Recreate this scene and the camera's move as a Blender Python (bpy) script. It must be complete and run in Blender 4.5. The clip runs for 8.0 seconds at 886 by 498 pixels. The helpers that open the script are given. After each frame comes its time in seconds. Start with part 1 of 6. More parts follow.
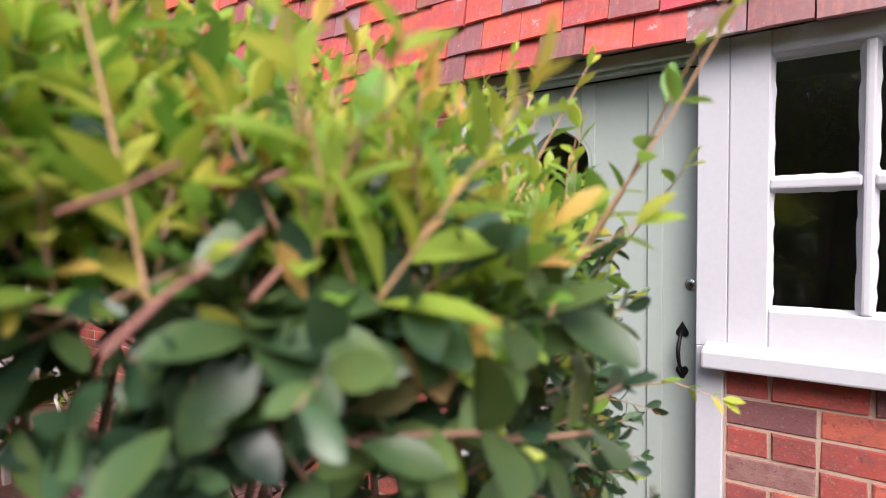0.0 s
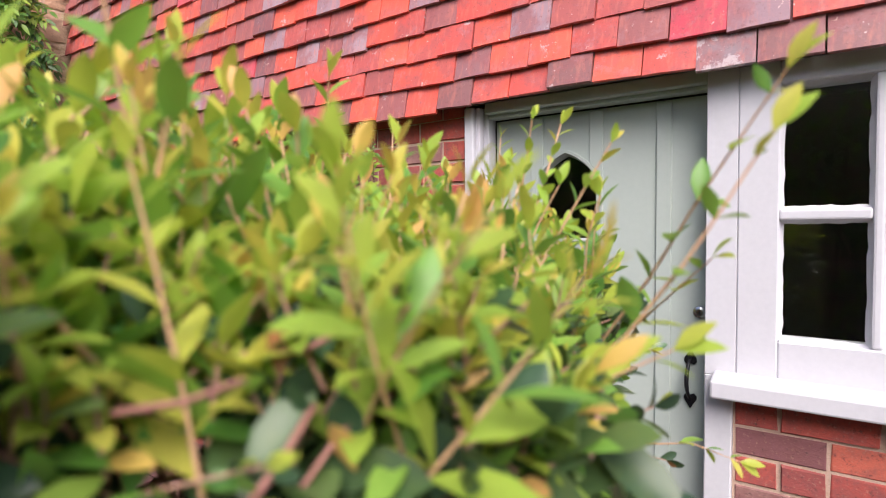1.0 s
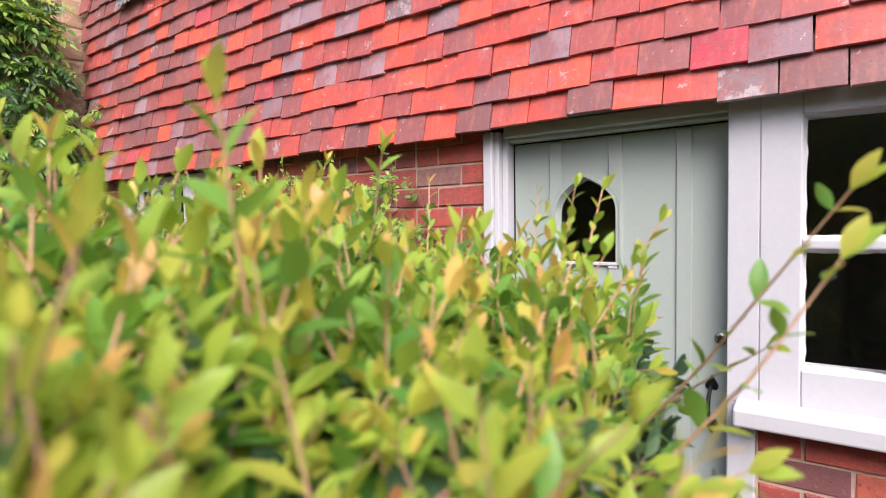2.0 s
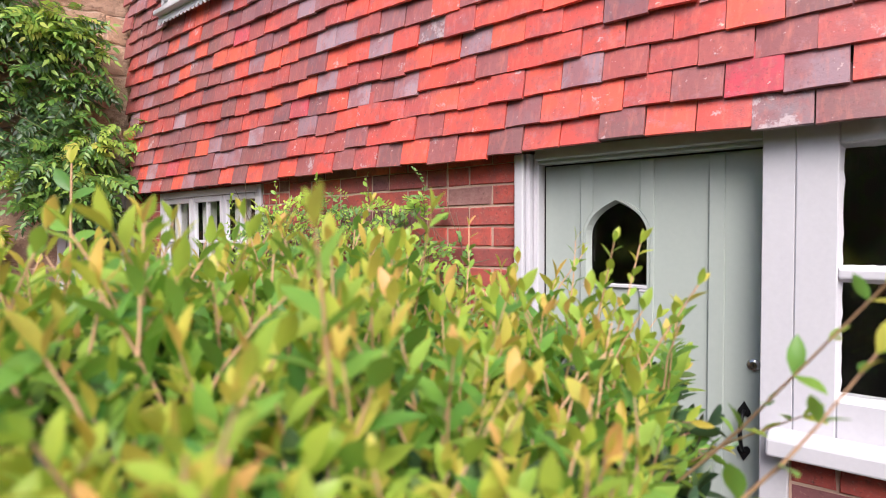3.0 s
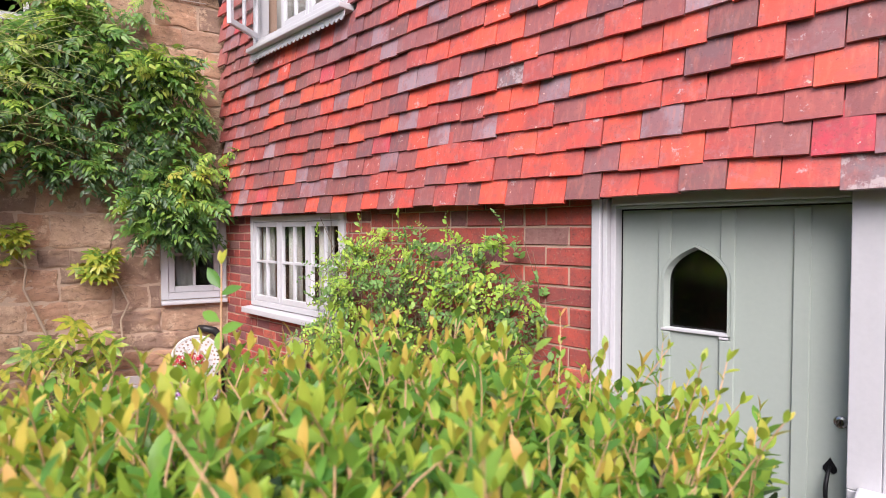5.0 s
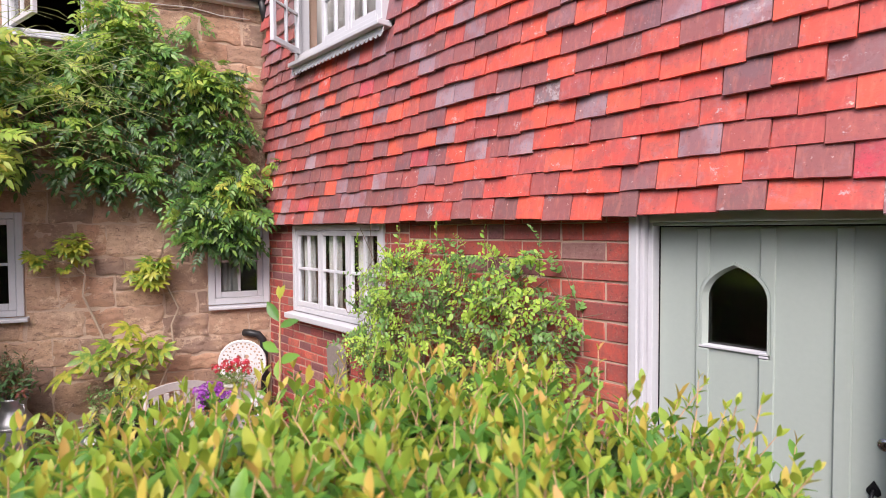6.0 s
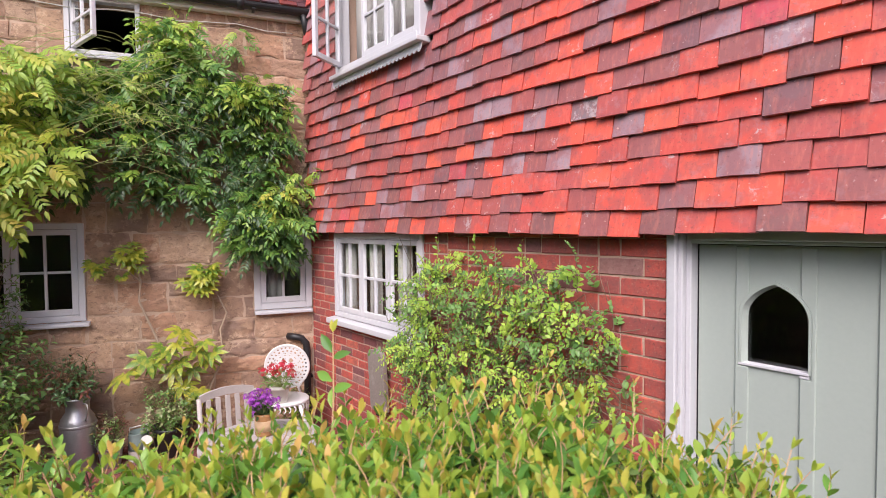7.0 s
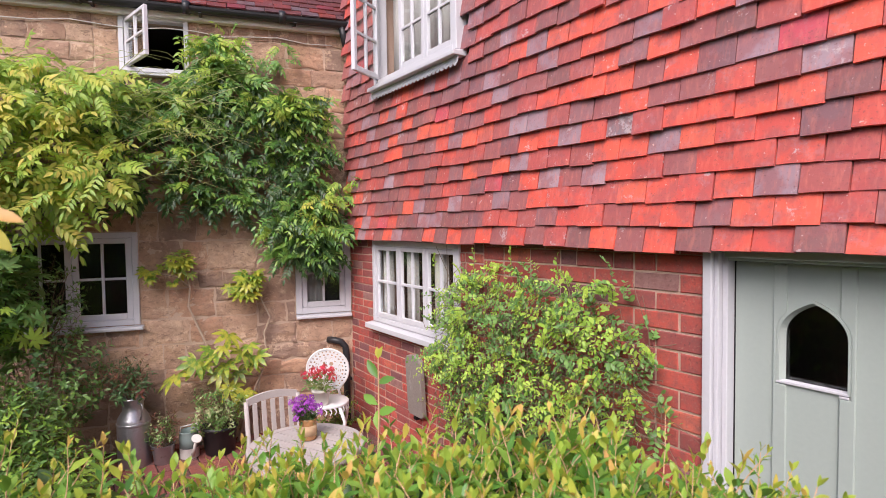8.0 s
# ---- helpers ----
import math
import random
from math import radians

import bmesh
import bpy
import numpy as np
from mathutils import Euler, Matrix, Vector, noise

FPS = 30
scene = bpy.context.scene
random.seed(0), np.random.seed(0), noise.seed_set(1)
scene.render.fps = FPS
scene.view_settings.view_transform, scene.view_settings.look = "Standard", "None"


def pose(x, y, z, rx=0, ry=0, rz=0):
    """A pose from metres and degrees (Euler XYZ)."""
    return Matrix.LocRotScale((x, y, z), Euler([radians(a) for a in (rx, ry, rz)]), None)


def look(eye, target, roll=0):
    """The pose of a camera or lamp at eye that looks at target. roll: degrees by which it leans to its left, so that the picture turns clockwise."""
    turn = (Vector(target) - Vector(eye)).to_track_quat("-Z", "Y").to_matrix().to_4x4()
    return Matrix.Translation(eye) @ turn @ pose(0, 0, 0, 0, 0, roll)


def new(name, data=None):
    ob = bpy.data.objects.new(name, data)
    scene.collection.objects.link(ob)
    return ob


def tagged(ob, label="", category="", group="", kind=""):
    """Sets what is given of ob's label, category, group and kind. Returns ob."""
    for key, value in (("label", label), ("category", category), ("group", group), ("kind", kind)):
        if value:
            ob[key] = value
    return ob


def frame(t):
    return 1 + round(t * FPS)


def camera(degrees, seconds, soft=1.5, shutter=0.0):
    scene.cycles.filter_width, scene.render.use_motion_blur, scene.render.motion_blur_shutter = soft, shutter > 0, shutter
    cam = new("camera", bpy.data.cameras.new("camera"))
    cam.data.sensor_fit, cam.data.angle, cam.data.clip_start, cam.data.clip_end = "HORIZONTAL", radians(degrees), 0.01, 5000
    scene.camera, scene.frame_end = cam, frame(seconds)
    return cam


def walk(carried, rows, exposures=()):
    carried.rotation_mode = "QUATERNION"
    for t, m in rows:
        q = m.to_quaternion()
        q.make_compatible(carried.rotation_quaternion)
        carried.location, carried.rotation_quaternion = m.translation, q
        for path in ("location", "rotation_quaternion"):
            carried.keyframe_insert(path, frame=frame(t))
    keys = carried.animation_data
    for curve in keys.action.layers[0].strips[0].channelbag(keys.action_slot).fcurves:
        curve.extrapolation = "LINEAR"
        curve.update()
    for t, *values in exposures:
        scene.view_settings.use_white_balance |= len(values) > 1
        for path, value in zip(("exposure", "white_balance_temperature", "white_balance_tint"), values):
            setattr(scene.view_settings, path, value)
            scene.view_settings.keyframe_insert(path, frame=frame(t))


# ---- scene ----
cam = camera(77.02, 8.0, soft=0.5)
cam.data.dof.use_dof, cam.data.dof.focus_distance, cam.data.dof.aperture_fstop = True, 3.0, 4.5
PATH = [
    (0, pose(1.219, -2.054, 1.472, 87.341, 0.695, 35.288)),
    (0.5, pose(1.209, -2.059, 1.513, 87.521, 0.640, 35.340)),
    (1, pose(1.197, -2.063, 1.552, 87.693, 0.466, 35.404)),
    (1.5, pose(1.181, -2.085, 1.591, 87.860, 0.554, 35.521)),
    (2, pose(1.164, -2.106, 1.639, 87.958, 0.692, 36.088)),
    (3.5, pose(1.167, -2.179, 1.743, 88.607, -0.093, 40.073)),
    (4, pose(1.172, -2.209, 1.796, 88.583, -0.082, 41.486)),
    (4.5, pose(1.179, -2.246, 1.849, 88.447, -0.061, 43.378)),
    (6, pose(1.224, -2.338, 1.982, 88.086, 0.231, 48.760)),
    (6.5, pose(1.245, -2.368, 2.031, 87.876, 0.417, 50.573)),
    (7, pose(1.271, -2.396, 2.081, 87.722, 0.534, 52.440)),
    (7.5, pose(1.299, -2.421, 2.129, 87.559, 0.649, 54.135)),
    (8, pose(1.327, -2.448, 2.174, 87.459, 0.769, 56.023)),
]
walk(cam, PATH, exposures=((0.0, 0.80, 6300, 18), (4.0, 0.72, 6300, 18), (6.0, 0.64, 6300, 19), (8.0, 0.54, 6300, 20)))

# ---------------------------------------------------------------- light
world = bpy.data.worlds.new("sky")
scene.world = world
world.use_nodes = True
wn = world.node_tree.nodes
sky = wn.new("ShaderNodeTexSky")
sky.sky_type = "NISHITA"
sky.sun_disc = False
sky.sun_elevation = radians(44)
sky.sun_rotation = radians(140)
sky.air_density, sky.dust_density, sky.ozone_density = 1.0, 3.0, 1.0
wn["Background"].inputs["Strength"].default_value = 0.112
world.node_tree.links.new(sky.outputs["Color"], wn["Background"].inputs["Color"])
sun = new("sun", bpy.data.lights.new("sun", "SUN"))
sun.data.energy, sun.data.angle, sun.data.color = 2.65, radians(42), (1.0, 0.96, 0.9)
sun.matrix_world = look((3.9, -4.7, 5.9), (0, 0, 0))

# ---------------------------------------------------------------- materials


def nodes_of(name, rough=0.6, metal=0.0, spec=0.5):
    m = bpy.data.materials.new(name)
    m.use_nodes = True
    t = m.node_tree
    p = t.nodes["Principled BSDF"]
    p.inputs["Roughness"].default_value = rough
    p.inputs["Metallic"].default_value = metal
    p.inputs["Specular IOR Level"].default_value = spec
    return m, t, p


def noise_tex(t, scale, detail=4.0, rough=0.6, coords=None, warp=0.0):
    n = t.nodes.new("ShaderNodeTexNoise")
    n.inputs["Scale"].default_value = scale
    n.inputs["Detail"].default_value = detail
    n.inputs["Roughness"].default_value = rough
    n.inputs["Distortion"].default_value = warp
    if coords is None:
        coords = t.nodes.new("ShaderNodeNewGeometry").outputs["Position"]
    t.links.new(coords, n.inputs["Vector"])
    return n.outputs["Fac"]


def ramp(t, fac, stops, mode="LINEAR"):
    r = t.nodes.new("ShaderNodeValToRGB")
    r.color_ramp.interpolation = mode
    while len(r.color_ramp.elements) < len(stops):
        r.color_ramp.elements.new(0.5)
    for e, (pos, col) in zip(r.color_ramp.elements, stops):
        e.position = pos
        e.color = (*col, 1.0) if len(col) == 3 else col
    t.links.new(fac, r.inputs["Fac"])
    return r.outputs["Color"]


def mix(t, fac, a, b, mode="MIX"):
    n = t.nodes.new("ShaderNodeMix")
    n.data_type, n.blend_type = "RGBA", mode
    for sock, v in ((n.inputs["Factor"], fac), (n.inputs["A"], a), (n.inputs["B"], b)):
        if isinstance(v, (int, float)):
            sock.default_value = v
        elif isinstance(v, tuple):
            sock.default_value = (*v, 1.0)
        else:
            t.links.new(v, sock)
    return n.outputs["Result"]


def bump(t, p, height, strength=0.4, distance=0.01):
    b = t.nodes.new("ShaderNodeBump")
    b.inputs["Strength"].default_value = strength
    b.inputs["Distance"].default_value = distance
    t.links.new(height, b.inputs["Height"])
    t.links.new(b.outputs["Normal"], p.inputs["Normal"])


def grainy(name, dark, light, scale=20.0, rough=0.6, metal=0.0, spec=0.4, relief=0.3, fine=None, dist=0.004, stain=None):
    """A surface with variation at two scales and fine relief."""
    m, t, p = nodes_of(name, rough, metal, spec)
    big = noise_tex(t, scale * 0.15, 3)
    small = noise_tex(t, fine or scale * 4, 5)
    c = mix(t, big, dark, light)
    c = mix(t, 0.35, c, ramp(t, small, ((0.3, dark), (0.7, light))))
    if stain:
        c = mix(t, ramp(t, noise_tex(t, scale * 0.5, 6, 0.7), ((0.58, (0, 0, 0)), (0.72, (1, 1, 1)))), c, stain)
    t.links.new(c, p.inputs["Base Color"])
    bump(t, p, small, relief, dist)
    return m


def per_piece(t, island=False):
    if island:
        return t.nodes.new("ShaderNodeNewGeometry").outputs["Random Per Island"]
    return t.nodes.new("ShaderNodeObjectInfo").outputs["Random"]


MIXED = ((0.0, (0.70, 0.125, 0.075)), (0.10, (0.60, 0.10, 0.075)), (0.22, (0.48, 0.095, 0.080)), (0.40, (0.40, 0.105, 0.095)), (0.58, (0.33, 0.115, 0.112)), (0.74, (0.29, 0.135, 0.14)), (0.88, (0.37, 0.26, 0.29)), (0.95, (0.56, 0.085, 0.11)))
BRIGHT = ((0.0, (0.74, 0.115, 0.070)), (0.35, (0.67, 0.100, 0.066)), (0.65, (0.58, 0.09, 0.070)), (0.83, (0.46, 0.095, 0.085)), (0.93, (0.29, 0.10, 0.10)))
DARK = ((0.0, (0.26, 0.115, 0.112)), (0.3, (0.24, 0.115, 0.125)), (0.5, (0.34, 0.12, 0.115)), (0.68, (0.33, 0.20, 0.225)), (0.86, (0.36, 0.235, 0.265)))
GREY = ((0.0, (0.30, 0.20, 0.21)), (0.5, (0.25, 0.18, 0.195)))
PINK = ((0.0, (0.66, 0.075, 0.115)), (0.5, (0.62, 0.07, 0.10)))


def tile_clay(name, island, gain=1.07, batch=MIXED, grown=0.61):
    m, t, p = nodes_of(name, 0.5, 0.0, 0.5)
    rnd = per_piece(t, island)
    g = lambda *c: tuple(v * gain for v in c)
    base = ramp(t, rnd, tuple((q, g(*c)) for q, c in batch), "CONSTANT")
    geo = t.nodes.new("ShaderNodeNewGeometry").outputs["Position"]
    off = t.nodes.new("ShaderNodeVectorMath")
    off.operation = "MULTIPLY_ADD"
    t.links.new(rnd, off.inputs[0])
    off.inputs[1].default_value = (37.0, 51.0, 23.0)
    t.links.new(geo, off.inputs[2])
    # kiln bloom: cloudy dark patches, different on each tile
    mott = noise_tex(t, 8.0, 5, 0.6, off.outputs[0])
    c = mix(t, ramp(t, mott, ((0.46, (0, 0, 0)), (0.60, (0.6, 0.6, 0.6)))), base, g(0.32, 0.095, 0.095))
    streak = t.nodes.new("ShaderNodeMapping")
    streak.inputs["Scale"].default_value = (9.0, 9.0, 1.6)
    t.links.new(off.outputs[0], streak.inputs["Vector"])
    c = mix(t, ramp(t, noise_tex(t, 6.0, 5, 0.6, streak.outputs["Vector"]), ((0.50, (0, 0, 0)), (0.75, (0.35, 0.35, 0.35)))), c, g(0.80, 0.24, 0.16))
    fleck = noise_tex(t, 75.0, 4, 0.7)
    c = mix(t, ramp(t, fleck, ((0.58, (0, 0, 0)), (0.70, (0.6, 0.6, 0.6)))), c, g(0.16, 0.06, 0.06))
    # a pale bloom over the older ones, and chips
    c = mix(t, ramp(t, noise_tex(t, 13.0, 8, 0.75, off.outputs[0]), ((0.54, (0, 0, 0)), (0.62, (0.30, 0.30, 0.30)))), c, g(0.42, 0.22, 0.24))
    c = mix(t, ramp(t, noise_tex(t, 46.0, 3, 0.6, off.outputs[0]), ((0.70, (0, 0, 0)), (0.73, (0.8, 0.8, 0.8)))), c, g(0.66, 0.48, 0.44))
    # grey and ochre lichen on some of them
    lichen = noise_tex(t, 5.0, 9, 0.78, off.outputs[0])
    c = mix(t, ramp(t, lichen, ((grown, (0, 0, 0)), (grown + 0.035, (0.8, 0.8, 0.8)))), c, g(0.52, 0.42, 0.42))
    spot = noise_tex(t, 24.0, 6, 0.75, off.outputs[0])
    c = mix(t, ramp(t, spot, ((0.66, (0, 0, 0)), (0.69, (0.9, 0.9, 0.9)))), c, g(0.80, 0.55, 0.44))
    t.links.new(c, p.inputs["Base Color"])
    bump(t, p, mix(t, 0.5, noise_tex(t, 90.0, 4), mott), 0.4, 0.005)
    return m


def brick_clay(name, gain=1.0):
    m, t, p = nodes_of(name, 0.8, 0.0, 0.25)
    rnd = per_piece(t)
    base = ramp(t, rnd, ((0.0, (0.54, 0.105, 0.078)), (0.22, (0.46, 0.095, 0.075)), (0.48, (0.36, 0.09, 0.08)), (0.68, (0.24, 0.10, 0.105)), (0.84, (0.60, 0.15, 0.10)), (0.95, (0.34, 0.18, 0.16))), "CONSTANT")
    if gain < 1.0:
        base = mix(t, 1.0 - gain, base, (0.10, 0.065, 0.055))
    mott = noise_tex(t, 16.0, 7, 0.72)
    c = mix(t, ramp(t, mott, ((0.42, (0, 0, 0)), (0.66, (0.75, 0.75, 0.75)))), base, (0.22, 0.09, 0.085))
    c = mix(t, ramp(t, noise_tex(t, 90.0, 5, 0.7), ((0.57, (0, 0, 0)), (0.72, (0.6, 0.6, 0.6)))), c, (0.5, 0.3, 0.22))
    c = mix(t, ramp(t, noise_tex(t, 60.0, 4, 0.7), ((0.30, (0.7, 0.7, 0.7)), (0.42, (0, 0, 0)))), c, (0.10, 0.05, 0.05))
    t.links.new(c, p.inputs["Base Color"])
    bump(t, p, noise_tex(t, 110.0, 6), 0.5, 0.004)
    return m


def stone_mat(name):
    m, t, p = nodes_of(name, 0.92, 0.0, 0.15)
    rnd = per_piece(t)
    base = ramp(t, rnd, ((0.0, (0.52, 0.34, 0.235)), (0.2, (0.36, 0.235, 0.175)), (0.38, (0.50, 0.295, 0.195)), (0.55, (0.32, 0.215, 0.165)), (0.72, (0.44, 0.28, 0.20)), (0.88, (0.58, 0.40, 0.285))), "CONSTANT")
    # iron-brown and weathered grey drifts
    n1 = noise_tex(t, 9.0, 9, 0.74, warp=0.6)
    c = mix(t, ramp(t, n1, ((0.47, (0, 0, 0)), (0.60, (0.5, 0.5, 0.5)))), base, (0.34, 0.215, 0.15))
    n2 = noise_tex(t, 2.6, 6, 0.65)
    c = mix(t, ramp(t, n2, ((0.48, (0, 0, 0)), (0.66, (0.6, 0.6, 0.6)))), c, (0.63, 0.41, 0.26))
    n5 = noise_tex(t, 5.0, 10, 0.8)
    c = mix(t, ramp(t, n5, ((0.54, (0, 0, 0)), (0.59, (0.7, 0.7, 0.7)))), c, (0.70, 0.51, 0.36))
    bed = t.nodes.new("ShaderNodeMapping")
    bed.inputs["Scale"].default_value = (9.0, 9.0, 18.0)
    t.links.new(t.nodes.new("ShaderNodeNewGeometry").outputs["Position"], bed.inputs["Vector"])
    n4 = noise_tex(t, 1.8, 8, 0.75, bed.outputs["Vector"], 0.8)
    c = mix(t, ramp(t, n4, ((0.55, (0, 0, 0)), (0.61, (0.75, 0.75, 0.75)))), c, (0.24, 0.155, 0.115))
    n3 = noise_tex(t, 42.0, 8, 0.8)
    c = mix(t, ramp(t, n3, ((0.53, (0, 0, 0)), (0.64, (0.5, 0.5, 0.5)))), c, (0.24, 0.155, 0.115))
    t.links.new(c, p.inputs["Base Color"])
    h = mix(t, 0.35, mix(t, 0.65, n1, n4), n3)
    bump(t, p, h, 1.0, 0.022)
    return m


def leaf_mat(name, stops, trans=0.35, rough=0.42, vein=0.2, blot_col=(0.30, 0.30, 0.05), blot_scale=70.0, sharp=0.8):
    """Leaf blade: colour varies leaf by leaf, light passes through it."""
    m, t, p = nodes_of(name, rough, 0.0, 0.45)
    c = ramp(t, per_piece(t, True), stops)
    blot = noise_tex(t, blot_scale, 4)
    c = mix(t, ramp(t, blot, ((0.45, (0, 0, 0)), (sharp, (vein, vein, vein)))), c, blot_col)
    t.links.new(c, p.inputs["Base Color"])
    tr = t.nodes.new("ShaderNodeBsdfTranslucent")
    t.links.new(mix(t, 0.5, c, (0.35, 0.5, 0.05)), tr.inputs["Color"])
    ms = t.nodes.new("ShaderNodeMixShader")
    ms.inputs["Fac"].default_value = trans
    t.links.new(p.outputs["BSDF"], ms.inputs[1])
    t.links.new(tr.outputs["BSDF"], ms.inputs[2])
    t.links.new(ms.outputs["Shader"], t.nodes["Material Output"].inputs["Surface"])
    return m


def glass_mat(name):
    m, t, p = nodes_of(name, 0.02, 0.0, 0.5)
    p.inputs["Base Color"].default_value = (0.95, 0.97, 0.96, 1)
    p.inputs["Transmission Weight"].default_value = 1.0
    p.inputs["IOR"].default_value = 1.5
    bump(t, p, noise_tex(t, 5.0, 2), 0.05, 0.01)
    return m


M = {
    "tile": tile_clay("clay tile", False), "tile_far": tile_clay("clay tile joined", True), "brick": brick_clay("red brick"),
    "mortar": grainy("lime mortar", (0.42, 0.285, 0.215), (0.64, 0.46, 0.36), 30, 0.9, relief=0.8),
    "stone": stone_mat("sandstone"), "stone_mortar": grainy("sandy mortar", (0.46, 0.33, 0.245), (0.64, 0.47, 0.35), 24, 0.92, relief=0.7, dist=0.01),
    "white": grainy("white gloss paint", (0.56, 0.555, 0.585), (0.65, 0.64, 0.67), 12, 0.38, spec=0.5, relief=0.12, fine=60, dist=0.003),
    "sage": grainy("sage green paint", (0.39, 0.445, 0.405), (0.44, 0.495, 0.45), 8, 0.42, spec=0.45, relief=0.12, fine=50, dist=0.003),
    "iron": grainy("black iron", (0.012, 0.012, 0.014), (0.03, 0.03, 0.034), 60, 0.45, 0.6, relief=0.3),
    "chrome": grainy("dull chrome", (0.45, 0.45, 0.44), (0.65, 0.65, 0.63), 80, 0.25, 1.0, relief=0.1),
    "lead": grainy("lead sheet", (0.46, 0.47, 0.50), (0.66, 0.66, 0.69), 30, 0.6, 0.2, relief=0.3),
    "glass": glass_mat("window glass"),
    # near-black so that the unlit rooms' gloom is in the colour
    "dark": grainy("gloom-toned room shell", (0.022, 0.02, 0.02), (0.045, 0.04, 0.038), 4, 0.9),
    "batten": grainy("weathered timber", (0.16, 0.13, 0.11), (0.30, 0.26, 0.23), 25, 0.85, relief=0.6),
    "soil": grainy("soil", (0.035, 0.028, 0.02), (0.07, 0.055, 0.04), 12, 0.95, relief=0.8, dist=0.02),
}
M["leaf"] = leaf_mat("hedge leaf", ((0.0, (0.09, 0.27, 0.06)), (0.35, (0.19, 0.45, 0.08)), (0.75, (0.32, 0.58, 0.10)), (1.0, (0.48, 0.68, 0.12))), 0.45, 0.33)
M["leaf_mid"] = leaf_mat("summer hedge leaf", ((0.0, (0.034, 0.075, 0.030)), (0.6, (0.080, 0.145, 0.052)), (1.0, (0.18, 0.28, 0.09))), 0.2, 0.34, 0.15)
# darker with age, and darker still to hold the hedge side's shade
M["leaf_old"] = leaf_mat("old and shaded hedge leaf", ((0.0, (0.014, 0.034, 0.02)), (0.5, (0.028, 0.065, 0.034)), (0.85, (0.05, 0.11, 0.05)), (0.97, (0.11, 0.19, 0.08)), (1.0, (0.30, 0.12, 0.05))), 0.08, 0.30, 0.1)
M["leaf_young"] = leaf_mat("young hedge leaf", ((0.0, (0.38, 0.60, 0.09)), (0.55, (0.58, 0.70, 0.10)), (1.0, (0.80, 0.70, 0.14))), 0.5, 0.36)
M["leaf_tip"] = leaf_mat("hedge leaf tip", ((0.0, (0.66, 0.62, 0.10)), (0.5, (0.76, 0.57, 0.12)), (1.0, (0.86, 0.46, 0.18))), 0.4)
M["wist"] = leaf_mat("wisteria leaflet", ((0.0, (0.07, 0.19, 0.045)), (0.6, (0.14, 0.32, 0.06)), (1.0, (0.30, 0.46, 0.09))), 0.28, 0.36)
# dark tone that holds the self-shadow of the wisteria's depths
M["wist_dark"] = leaf_mat("shade-toned wisteria leaflet", ((0.0, (0.018, 0.055, 0.02)), (1.0, (0.06, 0.145, 0.042))), 0.15, 0.34)
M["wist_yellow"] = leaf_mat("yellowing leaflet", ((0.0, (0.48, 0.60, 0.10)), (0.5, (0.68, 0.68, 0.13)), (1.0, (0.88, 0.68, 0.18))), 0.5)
M["wist_light"] = leaf_mat("pale wisteria leaflet", ((0.0, (0.26, 0.46, 0.07)), (0.7, (0.44, 0.60, 0.10)), (1.0, (0.60, 0.64, 0.14))), 0.42)
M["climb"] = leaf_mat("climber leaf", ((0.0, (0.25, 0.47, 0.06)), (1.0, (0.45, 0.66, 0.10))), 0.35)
M["climb_dark"] = leaf_mat("dark climber leaf", ((0.0, (0.08, 0.21, 0.05)), (1.0, (0.21, 0.39, 0.10))), 0.25)
M["climb_light"] = leaf_mat("light climber leaf", ((0.0, (0.42, 0.66, 0.08)), (1.0, (0.62, 0.78, 0.13))), 0.4)
M["shrub"] = leaf_mat("shrub leaf", ((0.0, (0.09, 0.21, 0.06)), (1.0, (0.23, 0.40, 0.11))), 0.3, 0.34)
M["shrub_dark"] = leaf_mat("dark shrub leaf", ((0.0, (0.04, 0.10, 0.045)), (1.0, (0.11, 0.22, 0.085))), 0.2, 0.34)
M["varieg"] = leaf_mat("variegated leaf", ((0.0, (0.16, 0.28, 0.08)), (0.6, (0.40, 0.46, 0.22)), (1.0, (0.60, 0.60, 0.34))), 0.3)
M["redleaf"] = leaf_mat("reddish leaf", ((0.0, (0.20, 0.05, 0.05)), (0.6, (0.32, 0.10, 0.09)), (1.0, (0.22, 0.18, 0.08))), 0.25)
M["fats"] = leaf_mat("fatsia leaf", ((0.0, (0.07, 0.20, 0.04)), (1.0, (0.22, 0.36, 0.05))), 0.25, 0.3, 0.75, (0.52, 0.52, 0.07), 22.0, 0.58)
M["fats_yellow"] = leaf_mat("yellowing fatsia leaf", ((0.0, (0.40, 0.46, 0.06)), (1.0, (0.66, 0.58, 0.08))), 0.3, 0.3, 0.75, (0.12, 0.26, 0.04), 20.0, 0.60)
M["violet"] = leaf_mat("violet petal", ((0.0, (0.36, 0.04, 0.50)), (1.0, (0.66, 0.15, 0.78))), 0.3, 0.6, 0.0)
M["scarlet"] = leaf_mat("scarlet petal", ((0.0, (0.66, 0.02, 0.06)), (0.8, (0.84, 0.04, 0.13)), (1.0, (0.86, 0.16, 0.28))), 0.3, 0.6, 0.0)
M["berry"] = grainy("berry skin", (0.55, 0.06, 0.03), (0.75, 0.16, 0.05), 200, 0.35)
M["bark"] = grainy("brown bark", (0.11, 0.075, 0.05), (0.26, 0.18, 0.12), 40, 0.85, relief=0.6)
M["pale_bark"] = grainy("pale bark", (0.34, 0.25, 0.18), (0.52, 0.40, 0.30), 40, 0.8, relief=0.5)
M["tendril"] = grainy("green stalk", (0.22, 0.28, 0.08), (0.40, 0.42, 0.16), 60, 0.6)
